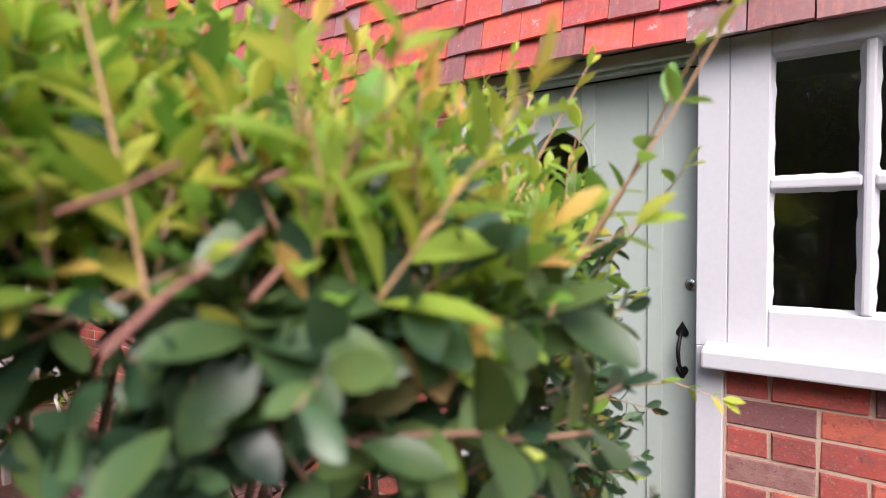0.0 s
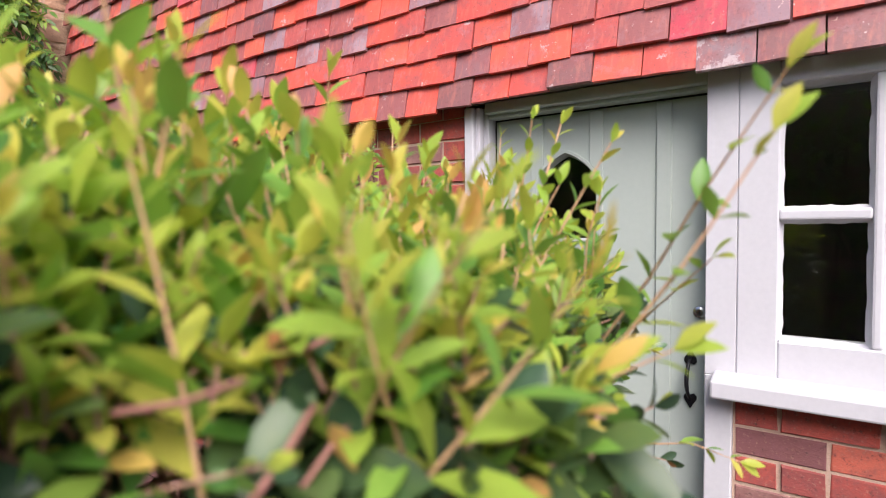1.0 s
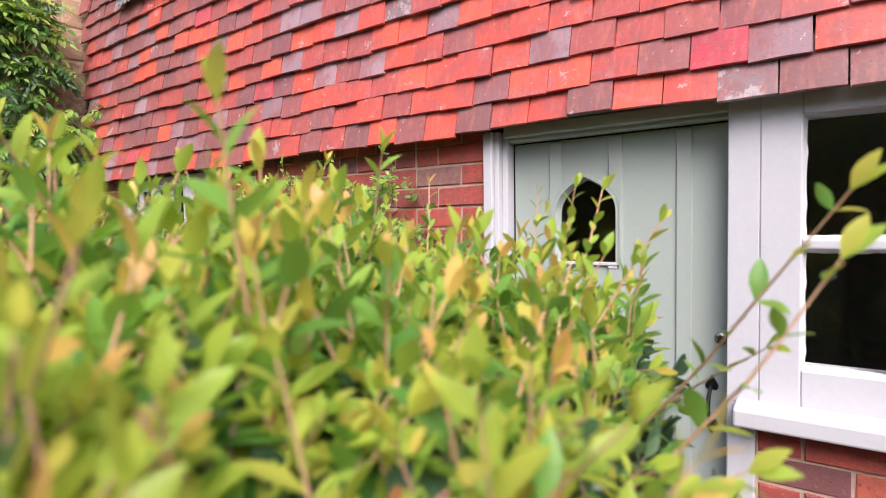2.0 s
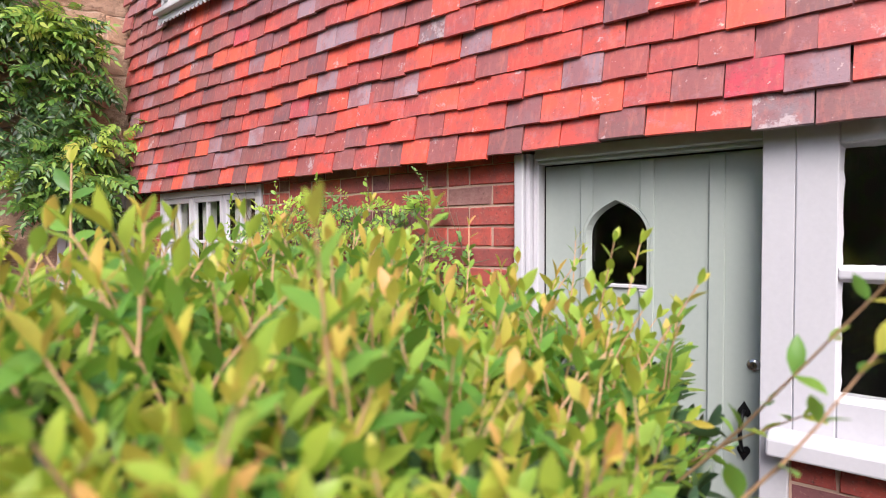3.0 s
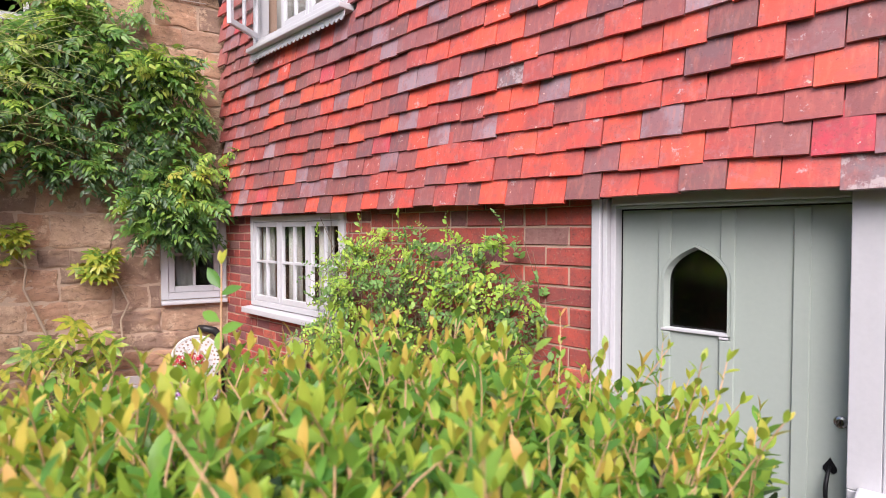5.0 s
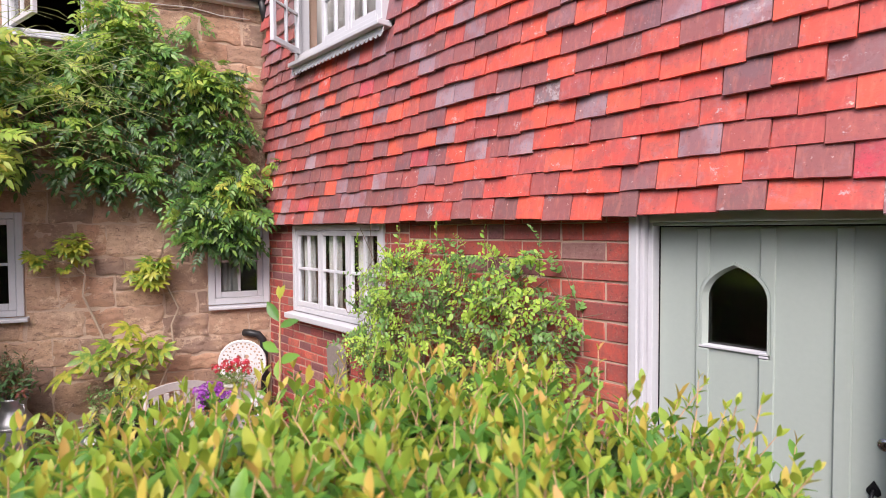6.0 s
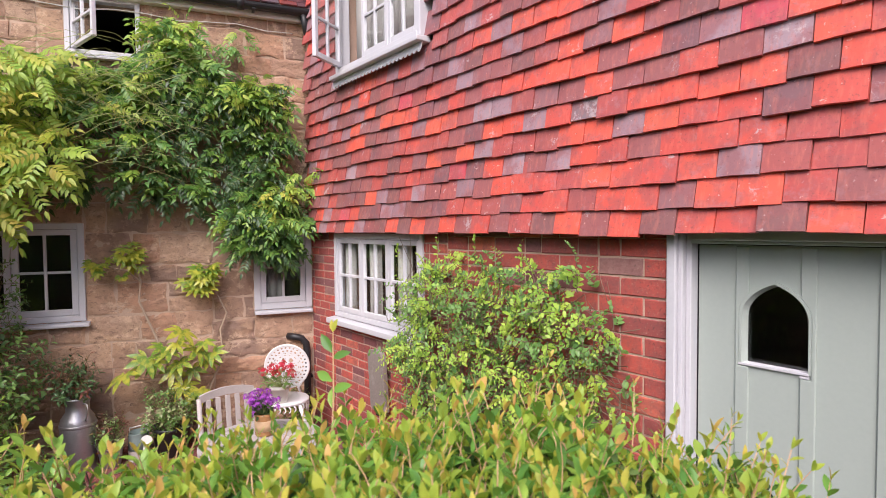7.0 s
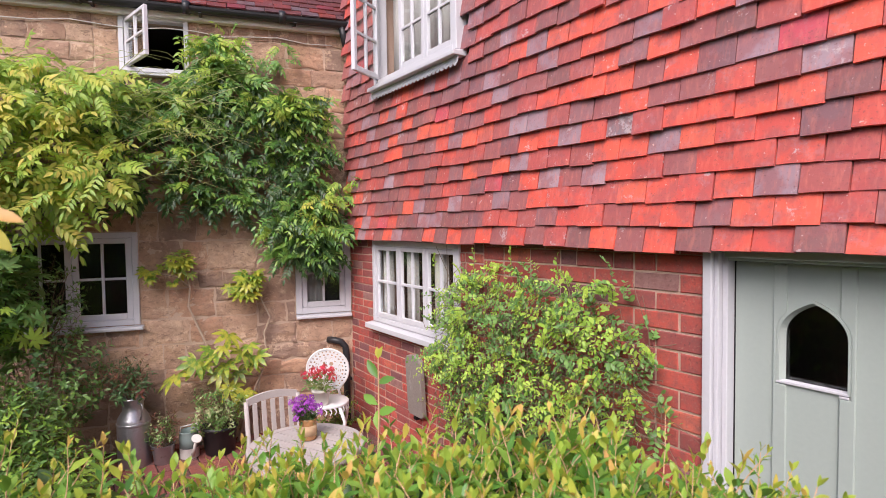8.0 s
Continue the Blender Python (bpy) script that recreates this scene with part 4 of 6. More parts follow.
    # long wayward shoots at the end of the hedge
    spray(((0.95, -1.45, 1.38), (1.04, -1.50, 1.49), (1.10, -1.55, 1.575), (1.165, -1.585, 1.665)), 0.042, 0.0021, 7)
    spray(((0.97, -1.60, 1.36), (1.05, -1.62, 1.45), (1.11, -1.63, 1.53), (1.16, -1.625, 1.615)), 0.044, 0.0023, 6)
    spray(((0.98, -1.66, 1.38), (1.06, -1.68, 1.44), (1.11, -1.68, 1.47)), 0.040, 0.0018, 3, ("leaf_young", "leaf_young"))
    spray(((0.92, -1.34, 1.36), (1.02, -1.40, 1.45), (1.10, -1.49, 1.52)), 0.040, 0.0018, 5)
    spray(((0.95, -1.22, 1.22), (1.03, -1.22, 1.24), (1.09, -1.20, 1.22)), 0.040, 0.0016, 4)
    for base, tip, size in (((0.88, -1.48, 1.44), (0.97, -1.43, 1.63), 0.044), ((0.80, -1.36, 1.48), (0.85, -1.33, 1.68), 0.042), ((0.85, -1.44, 1.46), (0.92, -1.40, 1.675), 0.044), ((0.74, -1.30, 1.50), (0.77, -1.28, 1.685), 0.042), ((0.84, -1.15, 1.34), (0.885, -1.11, 1.47), 0.038),
                            ((0.66, -1.28, 1.50), (0.71, -1.24, 1.66), 0.040), ((0.56, -1.34, 1.52), (0.583, -1.322, 1.71), 0.042), ((0.36, -1.46, 1.52), (0.378, -1.44, 1.78), 0.046), ((0.10, -1.62, 1.52), (0.12, -1.60, 1.72), 0.042), ((0.42, -1.35, 1.5), (0.45, -1.33, 1.69), 0.040), ((-0.05, -2.12, 1.50), (-0.03, -2.11, 1.67), 0.044)):
        base, tip = np.array(base), np.array(tip)
        sprig(base, tip - base, float(np.linalg.norm(tip - base)), size, 0.0024, gap=0.026)
    # the boldest of them, with few large leaves
    base, tip = np.array((0.070, -1.815, 1.52)), np.array((0.050, -1.795, 1.83))
    S.stem([base, base * 0.5 + tip * 0.5 + (0.008, 0, 0), tip], 0.003, 0.0016)
    for f, q, size in ((0.42, (-0.5, 0.2, 0.9), 0.05), (0.55, (0.75, 0.3, 0.35), 0.058), (0.62, (-0.7, -0.3, 0.3), 0.056), (0.80, (0.7, 0.4, 0.35), 0.050), (0.84, (-0.5, -0.3, 0.75), 0.056), (1.0, (0.3, 0.1, 0.9), 0.034), (1.0, (-0.15, -0.1, 1.0), 0.030)):
        F.leaf("leaf" if f < 1.0 else "leaf_young", base + (tip - base) * f, np.array(q), np.array((0.5, -0.7, 0.5)), size)
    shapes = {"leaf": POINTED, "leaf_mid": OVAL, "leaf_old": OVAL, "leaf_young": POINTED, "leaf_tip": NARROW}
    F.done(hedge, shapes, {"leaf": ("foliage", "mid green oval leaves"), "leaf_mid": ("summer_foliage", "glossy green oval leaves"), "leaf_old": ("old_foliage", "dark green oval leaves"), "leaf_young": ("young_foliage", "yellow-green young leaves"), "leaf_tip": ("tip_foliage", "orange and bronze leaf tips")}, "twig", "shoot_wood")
    S.done(hedge, OVAL, {}, "shoot", "young_shoot")
    B.done(hedge, OVAL, {}, "red_twig", "red_shoot")
    # woody branches inside, down to the ground
    bm = bmesh.new()
    for _ in range(70):
        e, w = spot(-2.9)
        w = 0.15 + 0.6 * w
        a = P0 + E * (e - 0.3) + N * 0.38
        b = P0 + E * (e - 0.3) + N * w
        tube([(*a, GZ - 0.08), (*(a * 0.6 + b * 0.4 + r.normal(0, 0.04, 2)), 0.7), (*(b + r.normal(0, 0.05, 2)), 1.15), (*(b + r.normal(0, 0.05, 2)), 1.44)], [0.012, 0.009, 0.006, 0.003], 5, bm)
    for _ in range(420):
        e, w = spot(-1.8)
        e -= 0.2
        a = P0 + E * e + N * (0.1 + 0.8 * w)
        z = r.uniform(0.5, 1.35)
        d = r.normal(0, 0.13, 2)
        tube([(*a, z), (*(a + d * 0.6), z + 0.09), (*(a + d), z + 0.15)], [0.004, 0.003, 0.002], 4, bm)
    # pinkish branchlets that lie along the near edge
    for _ in range(22):
        e, w = r.uniform(-1.2, -0.32), WIDE - r.uniform(0.04, 0.2)
        a = np.array((*(P0 + E * e + N * w), r.uniform(1.18, 1.46)))
        d = np.array((*(E * r.uniform(0.06, 0.15) + N * r.normal(0, 0.05)), r.uniform(0.0, 0.1)))
        tube([a, a + d * 0.35 + r.normal(0, 0.016, 3), a + d * 0.7 + r.normal(0, 0.016, 3), a + d], [0.0034, 0.003, 0.0024, 0.0016], 5, bm)
    tagged(part("branch_wood", bm, "twig", hedge), kind="stuff")
    # small red berries in the leaves
    ico = bmesh.new()
    for _ in range(90):
        e, w = spot(-1.0)
        xy = P0 + E * e + N * w
        bmesh.ops.create_icosphere(ico, subdivisions=1, radius=r.uniform(0.0035, 0.005), matrix=Matrix.Translation((*xy, top_at(e, w) - r.uniform(0.01, 0.12))))
    tagged(part("berry", ico, "berry", hedge), "small orange-red berries", kind="stuff")


# ---------------------------------------------------------------- climbers and shrubs by the walls


def pinnate(F, p, way, length, kind, size, pairs=5, face=(0, 0, 1)):
    """A compound leaf: leaflets in pairs along a drooping stalk and one at its end."""
    r = F.r
    way = unit(way)
    side = unit(np.cross(way, face) + r.normal(0, 0.12, 3))
    nor = unit(np.cross(side, way))
    at = lambda f: p + way * length * f + np.array((0, 0, -0.18 * length * f * f))
    F.stem([at(0), at(0.5), at(1.0)], 0.0018, 0.0008)
    for i in range(pairs):
        f = 0.2 + 0.75 * i / pairs
        for s in (-1, 1):
            w = side * s * 0.9 + way * 0.55 + np.array((0, 0, -0.12)) + r.normal(0, 0.09, 3)
            F.leaf(kind, at(f), w, nor + r.normal(0, 0.14, 3), size * r.uniform(0.88, 1.1) * (1.0 - 0.35 * abs(f - 0.45)))
    F.leaf(kind, at(1.0), way + np.array((0, 0, -0.5)), nor, size)


def build_wisteria():
    w = thing("wisteria", "leafy wisteria trained across the stone wall, yellowing at its tips", "climbing plant")
    F = Foliage(5)
    r = F.r
    nrm = np.array(STONE.to_3x3() @ Vector((0, -1, 0)))
    alo = np.array(STONE.to_3x3() @ Vector((-1, 0, 0)))
    up = np.array((0, 0, 1.0))

    def tuft(s, z, off, kinds, n, reach, size=0.080):
        """A clump of compound leaves that fan out from one spur and droop."""
        c = on_stone(s, off * 0.4, z)
        for i in range(n):
            a = r.uniform(-2.5, 2.5)
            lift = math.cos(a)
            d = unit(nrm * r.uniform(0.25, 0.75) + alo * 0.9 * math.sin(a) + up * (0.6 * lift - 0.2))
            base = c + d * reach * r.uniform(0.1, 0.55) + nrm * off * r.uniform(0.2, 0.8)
            # low leaves take the dark tone, upper ones lighter: shading put into colour
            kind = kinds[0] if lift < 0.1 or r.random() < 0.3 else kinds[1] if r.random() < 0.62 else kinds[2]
            way = d + up * r.uniform(-0.8, -0.2)
            pinnate(F, base, way, size * r.uniform(2.5, 3.3), kind, size * r.uniform(0.85, 1.1), int(r.integers(5, 7)), nrm * 0.75 + up * 0.65 + r.normal(0, 0.25, 3))

    DEEP, MID, PALE, GOLD = "wist_dark", "wist", "wist_light", "wist_yellow"

    def fill(n, s0, s1, z0, z1, keep, kinds, count, off=0.18, reach=0.16, gap=0.13, size=0.080):
        done, tries = [], 0
        while len(done) < n and tries < 4000:
            tries += 1
            s, z = r.uniform(s0, s1), r.uniform(z0, z1)
            if keep(s, z) and all((s - a) ** 2 + (z - b) ** 2 > gap * gap for a, b in done):
                done.append((s, z))
                tuft(s, z, off * r.uniform(0.6, 1.3), kinds, count, reach, size)

    top = lambda s: 3.36 + 0.16 * min(s, 1.2) - 0.22 * max(0.0, min(0.5, s - 1.2)) + 0.05 * math.sin(s * 7.0)
    foot = lambda s: 2.60 + 0.05 * math.sin(s * 8.0) if s < 0.25 else 2.44 if s < 1.0 else 2.42 + 0.06 * math.sin(s * 11)
    gaps = ((1.02, 2.82, 0.20, 0.22), (0.70, 2.58, 0.16, 0.14), (1.40, 3.02, 0.15, 0.11), (0.62, 3.08, 0.12, 0.10))
    band = lambda s, z: foot(s) < z < top(s) and all(((s - a) / c) ** 2 + ((z - b) / d) ** 2 > 1 for a, b, c, d in gaps)
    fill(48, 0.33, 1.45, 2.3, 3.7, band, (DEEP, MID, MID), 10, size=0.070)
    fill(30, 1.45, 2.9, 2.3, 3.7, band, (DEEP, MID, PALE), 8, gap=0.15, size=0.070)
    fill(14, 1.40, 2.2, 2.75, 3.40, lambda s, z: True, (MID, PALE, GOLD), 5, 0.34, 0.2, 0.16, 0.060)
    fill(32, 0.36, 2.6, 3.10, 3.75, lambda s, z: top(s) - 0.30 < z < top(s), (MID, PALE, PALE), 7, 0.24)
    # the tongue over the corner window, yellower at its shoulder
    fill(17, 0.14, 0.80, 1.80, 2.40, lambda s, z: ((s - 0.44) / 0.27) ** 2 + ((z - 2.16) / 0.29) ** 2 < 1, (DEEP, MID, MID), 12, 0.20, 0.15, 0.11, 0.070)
    fill(5, 0.30, 0.78, 2.16, 2.42, lambda s, z: True, (MID, PALE, GOLD), 9, 0.30, 0.15, 0.12, 0.070)
    fill(3, 0.06, 0.30, 2.42, 2.70, lambda s, z: True, (MID, PALE, PALE), 8, 0.26, 0.16, 0.1, 0.06)
    # a leader that climbs beside the small casement, and a tuft under the eaves
    fill(11, 0.95, 1.45, 3.45, 3.92, lambda s, z: abs(s - 1.22 + 0.15 * (z - 3.5)) < 0.16, (MID, PALE, PALE), 9, 0.14, 0.13, 0.10, 0.068)
    fill(3, 0.55, 0.75, 3.66, 3.98, lambda s, z: True, (MID, MID, PALE), 5, 0.08, 0.08, 0.09, 0.05)
    fill(3, 0.34, 0.60, 3.30, 3.42, lambda s, z: True, (PALE, PALE, GOLD), 7, 0.18, 0.14, 0.11, 0.06)
    # the nearer growth that hangs forward, turning yellow
    edge = lambda s, z: s > 1.92 + 0.42 * abs(z - 2.95) + 0.12 * math.sin(9 * z)
    fill(62, 1.85, 3.7, 2.45, 3.50, edge, (PALE, GOLD, GOLD), 10, 0.62, 0.22, 0.13, 0.080)
    fill(16, 2.1, 3.6, 2.2, 2.6, lambda s, z: s > 2.36, (PALE, PALE, GOLD), 8, 0.55, 0.2, 0.14, 0.085)
    # bare whippy tendrils
    for k in range(95):
        s, z = r.uniform(1.1, 2.9), r.uniform(2.5, 3.45)
        p = on_stone(s + 0.3, 0.32 + r.uniform(0, 0.25), z)
        d = -alo * r.uniform(0.3, 0.9) + np.array((0, 0, r.uniform(-0.1, 0.25)))
        arch, fall = r.uniform(0.02, 0.14), r.uniform(-0.05, 0.22)
        F.stem([p + d * f + nrm * 0.1 * math.sin(3 * f) + np.array((0, 0, arch * math.sin(math.pi * f) - fall * f * f)) + r.normal(0, 0.006, 3) for f in np.linspace(0, 1, 8)], 0.0028, 0.0014)
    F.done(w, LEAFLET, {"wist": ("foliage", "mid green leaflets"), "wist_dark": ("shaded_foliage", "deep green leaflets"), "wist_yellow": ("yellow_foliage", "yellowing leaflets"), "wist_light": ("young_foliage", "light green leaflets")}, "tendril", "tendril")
    bm = bmesh.new()
    for off, z0 in ((0.05, 2.55), (0.06, 2.95), (0.05, 3.2)):
        pts = [tuple(on_stone(3.4 - 0.35 * i, off + 0.02 * math.sin(i * 1.7), z0 + 0.06 * math.sin(i * 1.3 + z0))) for i in range(9)]
        tube(pts, [0.022 - 0.0018 * i for i in range(9)], 6, bm)
    tube([tuple(on_stone(3.3, 0.08, GZ - 0.1)), tuple(on_stone(3.35, 0.1, 1.2)), tuple(on_stone(3.4, 0.05, 2.56))], [0.04, 0.034, 0.024], 8, bm)
    part("trunk", bm, "bark", w)


def build_brick_climber():
    c = thing("honeysuckle", "bushy light green honeysuckle on the brick wall", "climbing plant")
    F = Foliage(9)
    r = F.r
    k = 0
    while k < 1080:
        x, z = r.uniform(-2.42, -0.28), r.uniform(0.45, 1.98)
        dens = abs((x + 1.20) / 0.92) ** 2.6 + abs((z - 1.26) / 0.66) ** 2.6 + 0.8 * noise.noise(Vector((x * 2.8, 0, z * 2.8))) + 0.3 * noise.noise(Vector((x * 8, 3, z * 8)))
        if dens > 1.0 - 0.35 * max(0.0, noise.noise(Vector((x * 4.4, 7, z * 4.4)))) and not (r.random() < 0.08 and dens < 1.3):
            continue
        k += 1
        lump = noise.noise(Vector((x * 5, 9, z * 5)))
        bulge = 0.06 + (0.30 + 0.16 * lump) * max(0.0, 1 - dens) ** 0.6
        p = np.array((x, BRICK_Y - 0.02 - r.uniform(0.3, 1.0) * bulge, z))
        way = unit((r.normal(0, 0.75), -0.45 + r.normal(0, 0.3), r.normal(0.2, 0.7)))
        length = r.uniform(0.07, 0.20)
        bend = np.array((r.normal(0, 0.05), -0.02, -0.10 * r.random()))
        at = lambda f: p + way * length * f + bend * f * f
        F.stem([at(0), at(0.5), at(1)], 0.0019, 0.0009)
        n = max(4, int(length / 0.019))
        side = unit(np.cross(way, (0.1, -0.9, 0.4)))
        # leaf tone paints light on lumps and the top, shade in hollows
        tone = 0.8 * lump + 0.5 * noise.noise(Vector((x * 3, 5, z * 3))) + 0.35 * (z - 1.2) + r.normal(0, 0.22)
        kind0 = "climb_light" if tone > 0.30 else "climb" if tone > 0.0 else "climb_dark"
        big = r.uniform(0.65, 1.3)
        # every fourth twig sits at the wall, coloured dark as painted depth
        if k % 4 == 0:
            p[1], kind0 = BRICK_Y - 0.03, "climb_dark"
        for i in range(n):
            f = (i + 1) / n
            for q in (-1, 1):
                if r.random() < 0.85:
                    F.leaf(kind0, at(f), side * q + way * 0.6 + r.normal(0, 0.25, 3), np.array((0.35, -0.7, 0.75)) + r.normal(0, 0.35, 3), r.uniform(0.022, 0.040) * big * (1.1 - 0.5 * f))
    # upright sprigs past the tiles, and bare tangled stems
    for x, z, h in ((-1.62, 1.85, 0.16), (-1.25, 1.85, 0.17), (-0.86, 1.80, 0.20), (-2.1, 1.86, 0.1)):
        p = np.array((x, -0.22, z))
        F.stem([p, p + (0.01, 0, h * 0.5), p + (0.0, -0.01, h)], 0.0018, 0.001)
        for i in range(9):
            F.leaf("climb", p + (0, 0, h * (i + r.random()) / 9), np.array((r.normal(0, 0.8), -0.3, 0.7)) + r.normal(0, 0.3, 3), np.array((0, -1, 0.5)) + r.normal(0, 0.3, 3), r.uniform(0.02, 0.04))
    for _ in range(640):
        x, z = r.uniform(-2.1, -0.3), r.uniform(0.5, 1.7)
        p = np.array((x, BRICK_Y - r.uniform(0.02, 0.2), z))
        d = np.array((r.normal(0, 0.15), r.normal(0, 0.04), r.normal(0, 0.13)))
        F.stem([p, p + d * 0.5 + r.normal(0, 0.02, 3), p + d], 0.0026, 0.0016)
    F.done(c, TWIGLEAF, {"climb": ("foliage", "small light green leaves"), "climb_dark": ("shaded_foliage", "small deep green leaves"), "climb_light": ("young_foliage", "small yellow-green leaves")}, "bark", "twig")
    bm = bmesh.new()
    for x in (-1.9, -1.45, -1.1):
        tube([(x, -0.14, GZ - 0.08), (x + 0.05, -0.12, 0.6), (x - 0.05, -0.13, 1.1), (x + 0.06, -0.11, 1.6)], [0.016, 0.013, 0.010, 0.006], 6, bm)
    part("stem", bm, "bark", c)


def palm_shape():
    """A hand-shaped leaf with seven pointed lobes."""
    vs, fs = [(0.0, 0.0, 0.0)], []
    angles = [radians(a) for a in (-118, -78, -40, 0, 40, 78, 118)]
    long_ = (0.55, 0.8, 0.95, 1.0, 0.95, 0.8, 0.55)
    for a, l in zip(angles, long_):
        k = len(vs)
        d, s = Vector((math.sin(a), math.cos(a), 0)), Vector((math.cos(a), -math.sin(a), 0))
        for f, w, z in ((0.28, 0.115, 0.02), (0.55, 0.15, 0.0), (0.78, 0.10, -0.05), (1.0, 0.0, -0.13)):
            mid = d * l * f
            if w:
                vs += [tuple(mid - s * w * l + Vector((0, 0, z))), tuple(mid + Vector((0, 0, z - 0.02))), tuple(mid + s * w * l + Vector((0, 0, z)))]
            else:
                vs.append(tuple(mid + Vector((0, 0, z))))
        fs += [(0, k + 1, k), (0, k + 2, k + 1)]
        for q in (k, k + 3):
            fs += [(q, q + 1, q + 4), (q, q + 4, q + 3), (q + 1, q + 2, q + 5), (q + 1, q + 5, q + 4)]
        fs += [(k + 6, k + 7, k + 9), (k + 7, k + 8, k + 9)]
    return np.array(vs), np.array(fs)


PALM = palm_shape()


def build_fatsia():
    f = thing("fatsia", "spindly fatsia with large hand-shaped yellowing leaves", "shrub")
    F = Foliage(31)
    r = F.r
    nrm = np.array(STONE.to_3x3() @ Vector((0, -1, 0)))
    heads = (  # s, z, how many leaves, their size, spread
        (1.55, 1.90, 26, 0.085, 0.09), (1.80, 1.80, 12, 0.085, 0.06), (1.64, 1.70, 5, 0.06, 0.03), (0.97, 1.72, 18, 0.095, 0.09), (1.02, 1.56, 12, 0.11, 0.07), (1.10, 1.66, 6, 0.09, 0.05))
    for s, z, n, size, sp in heads:
        c = on_stone(s, 0.10, z - 0.04)
        for i in range(n):
            d = unit(nrm * r.uniform(0.2, 1.0) + np.array((r.normal(0, 0.7), r.normal(0, 0.7), r.normal(0.25, 0.5))))
            b = c + d * sp * r.uniform(0.7, 1.5)
            F.stem([c, b], 0.002, 0.0015)
            F.leaf("fats_yellow" if r.random() < 0.65 else "fats", b, d + np.array((0, 0, -0.7)), nrm * 0.8 + np.array((0, 0, 0.8)), size * r.uniform(0.8, 1.2))
    for s, z, size, kind in ((1.17, 1.20, 0.20, "fats_yellow"), (1.45, 0.98, 0.21, "fats"), (1.28, 1.02, 0.18, "fats"), (1.05, 1.02, 0.20, "fats"), (1.62, 0.86, 0.22, "fats_yellow"), (1.20, 0.93, 0.17, "fats"), (0.93, 0.98, 0.16, "fats"),
                             (1.18, 0.72, 0.20, "fats_yellow"), (1.05, 0.66, 0.18, "fats_yellow"), (1.38, 0.93, 0.16, "fats"), (1.12, 0.60, 0.16, "fats"), (1.33, 1.06, 0.15, "fats"), (1.52, 0.90, 0.16, "fats"), (1.0, 1.08, 0.14, "fats"), (1.25, 0.84, 0.17, "fats_yellow"), (1.10, 0.84, 0.15, "fats"), (1.22, 1.10, 0.14, "fats_yellow"), (0.98, 0.90, 0.15, "fats_yellow")):
        b = on_stone(s, 0.25 + r.uniform(-0.06, 0.08), z)
        F.stem([on_stone(1.2, 0.18, 0.72), b], 0.004, 0.003)
        way = np.array((nrm[0], nrm[1], -0.75)) + (on_stone(s, 0, 0) - on_stone(1.2, 0, 0)) * 2.2 + r.normal(0, 0.25, 3)
        leaves("leaf", [b], [way], [nrm * 0.8 + np.array((0, 0, 1.0)) + r.normal(0, 0.45, 3)], [size * 0.98], PALM, kind, f, "large hand-shaped leaf")
    F.done(f, PALM, {"fats": ("foliage", "green hand-shaped leaves"), "fats_yellow": ("yellow_foliage", "yellow mottled hand-shaped leaves")}, "pale_bark", "leaf_stalks")
    bm = bmesh.new()
    P = lambda s, off, z: tuple(on_stone(s, off, z))
    tube([P(1.22, 0.15, GZ - 0.08), P(1.24, 0.14, 0.7), P(1.40, 0.10, 1.15), P(1.52, 0.07, 1.45), P(1.50, 0.07, 1.62), P(1.55, 0.09, 1.86)], [0.016, 0.014, 0.011, 0.010, 0.009, 0.007], 7, bm)
    tube([P(1.50, 0.07, 1.62), P(1.60, 0.08, 1.72), P(1.78, 0.09, 1.77)], [0.008, 0.006, 0.004], 6, bm)
    tube([P(1.15, 0.15, GZ - 0.08), P(0.95, 0.12, 0.65), P(0.84, 0.09, 0.90), P(0.86, 0.07, 1.15), P(0.80, 0.07, 1.30), P(0.97, 0.09, 1.68)], [0.014, 0.012, 0.010, 0.009, 0.008, 0.006], 7, bm)
    tube([P(1.2, 0.2, GZ - 0.08), P(1.2, 0.19, 0.75)], [0.014, 0.008], 6, bm)
    part("trunk", bm, "pale_bark", f)


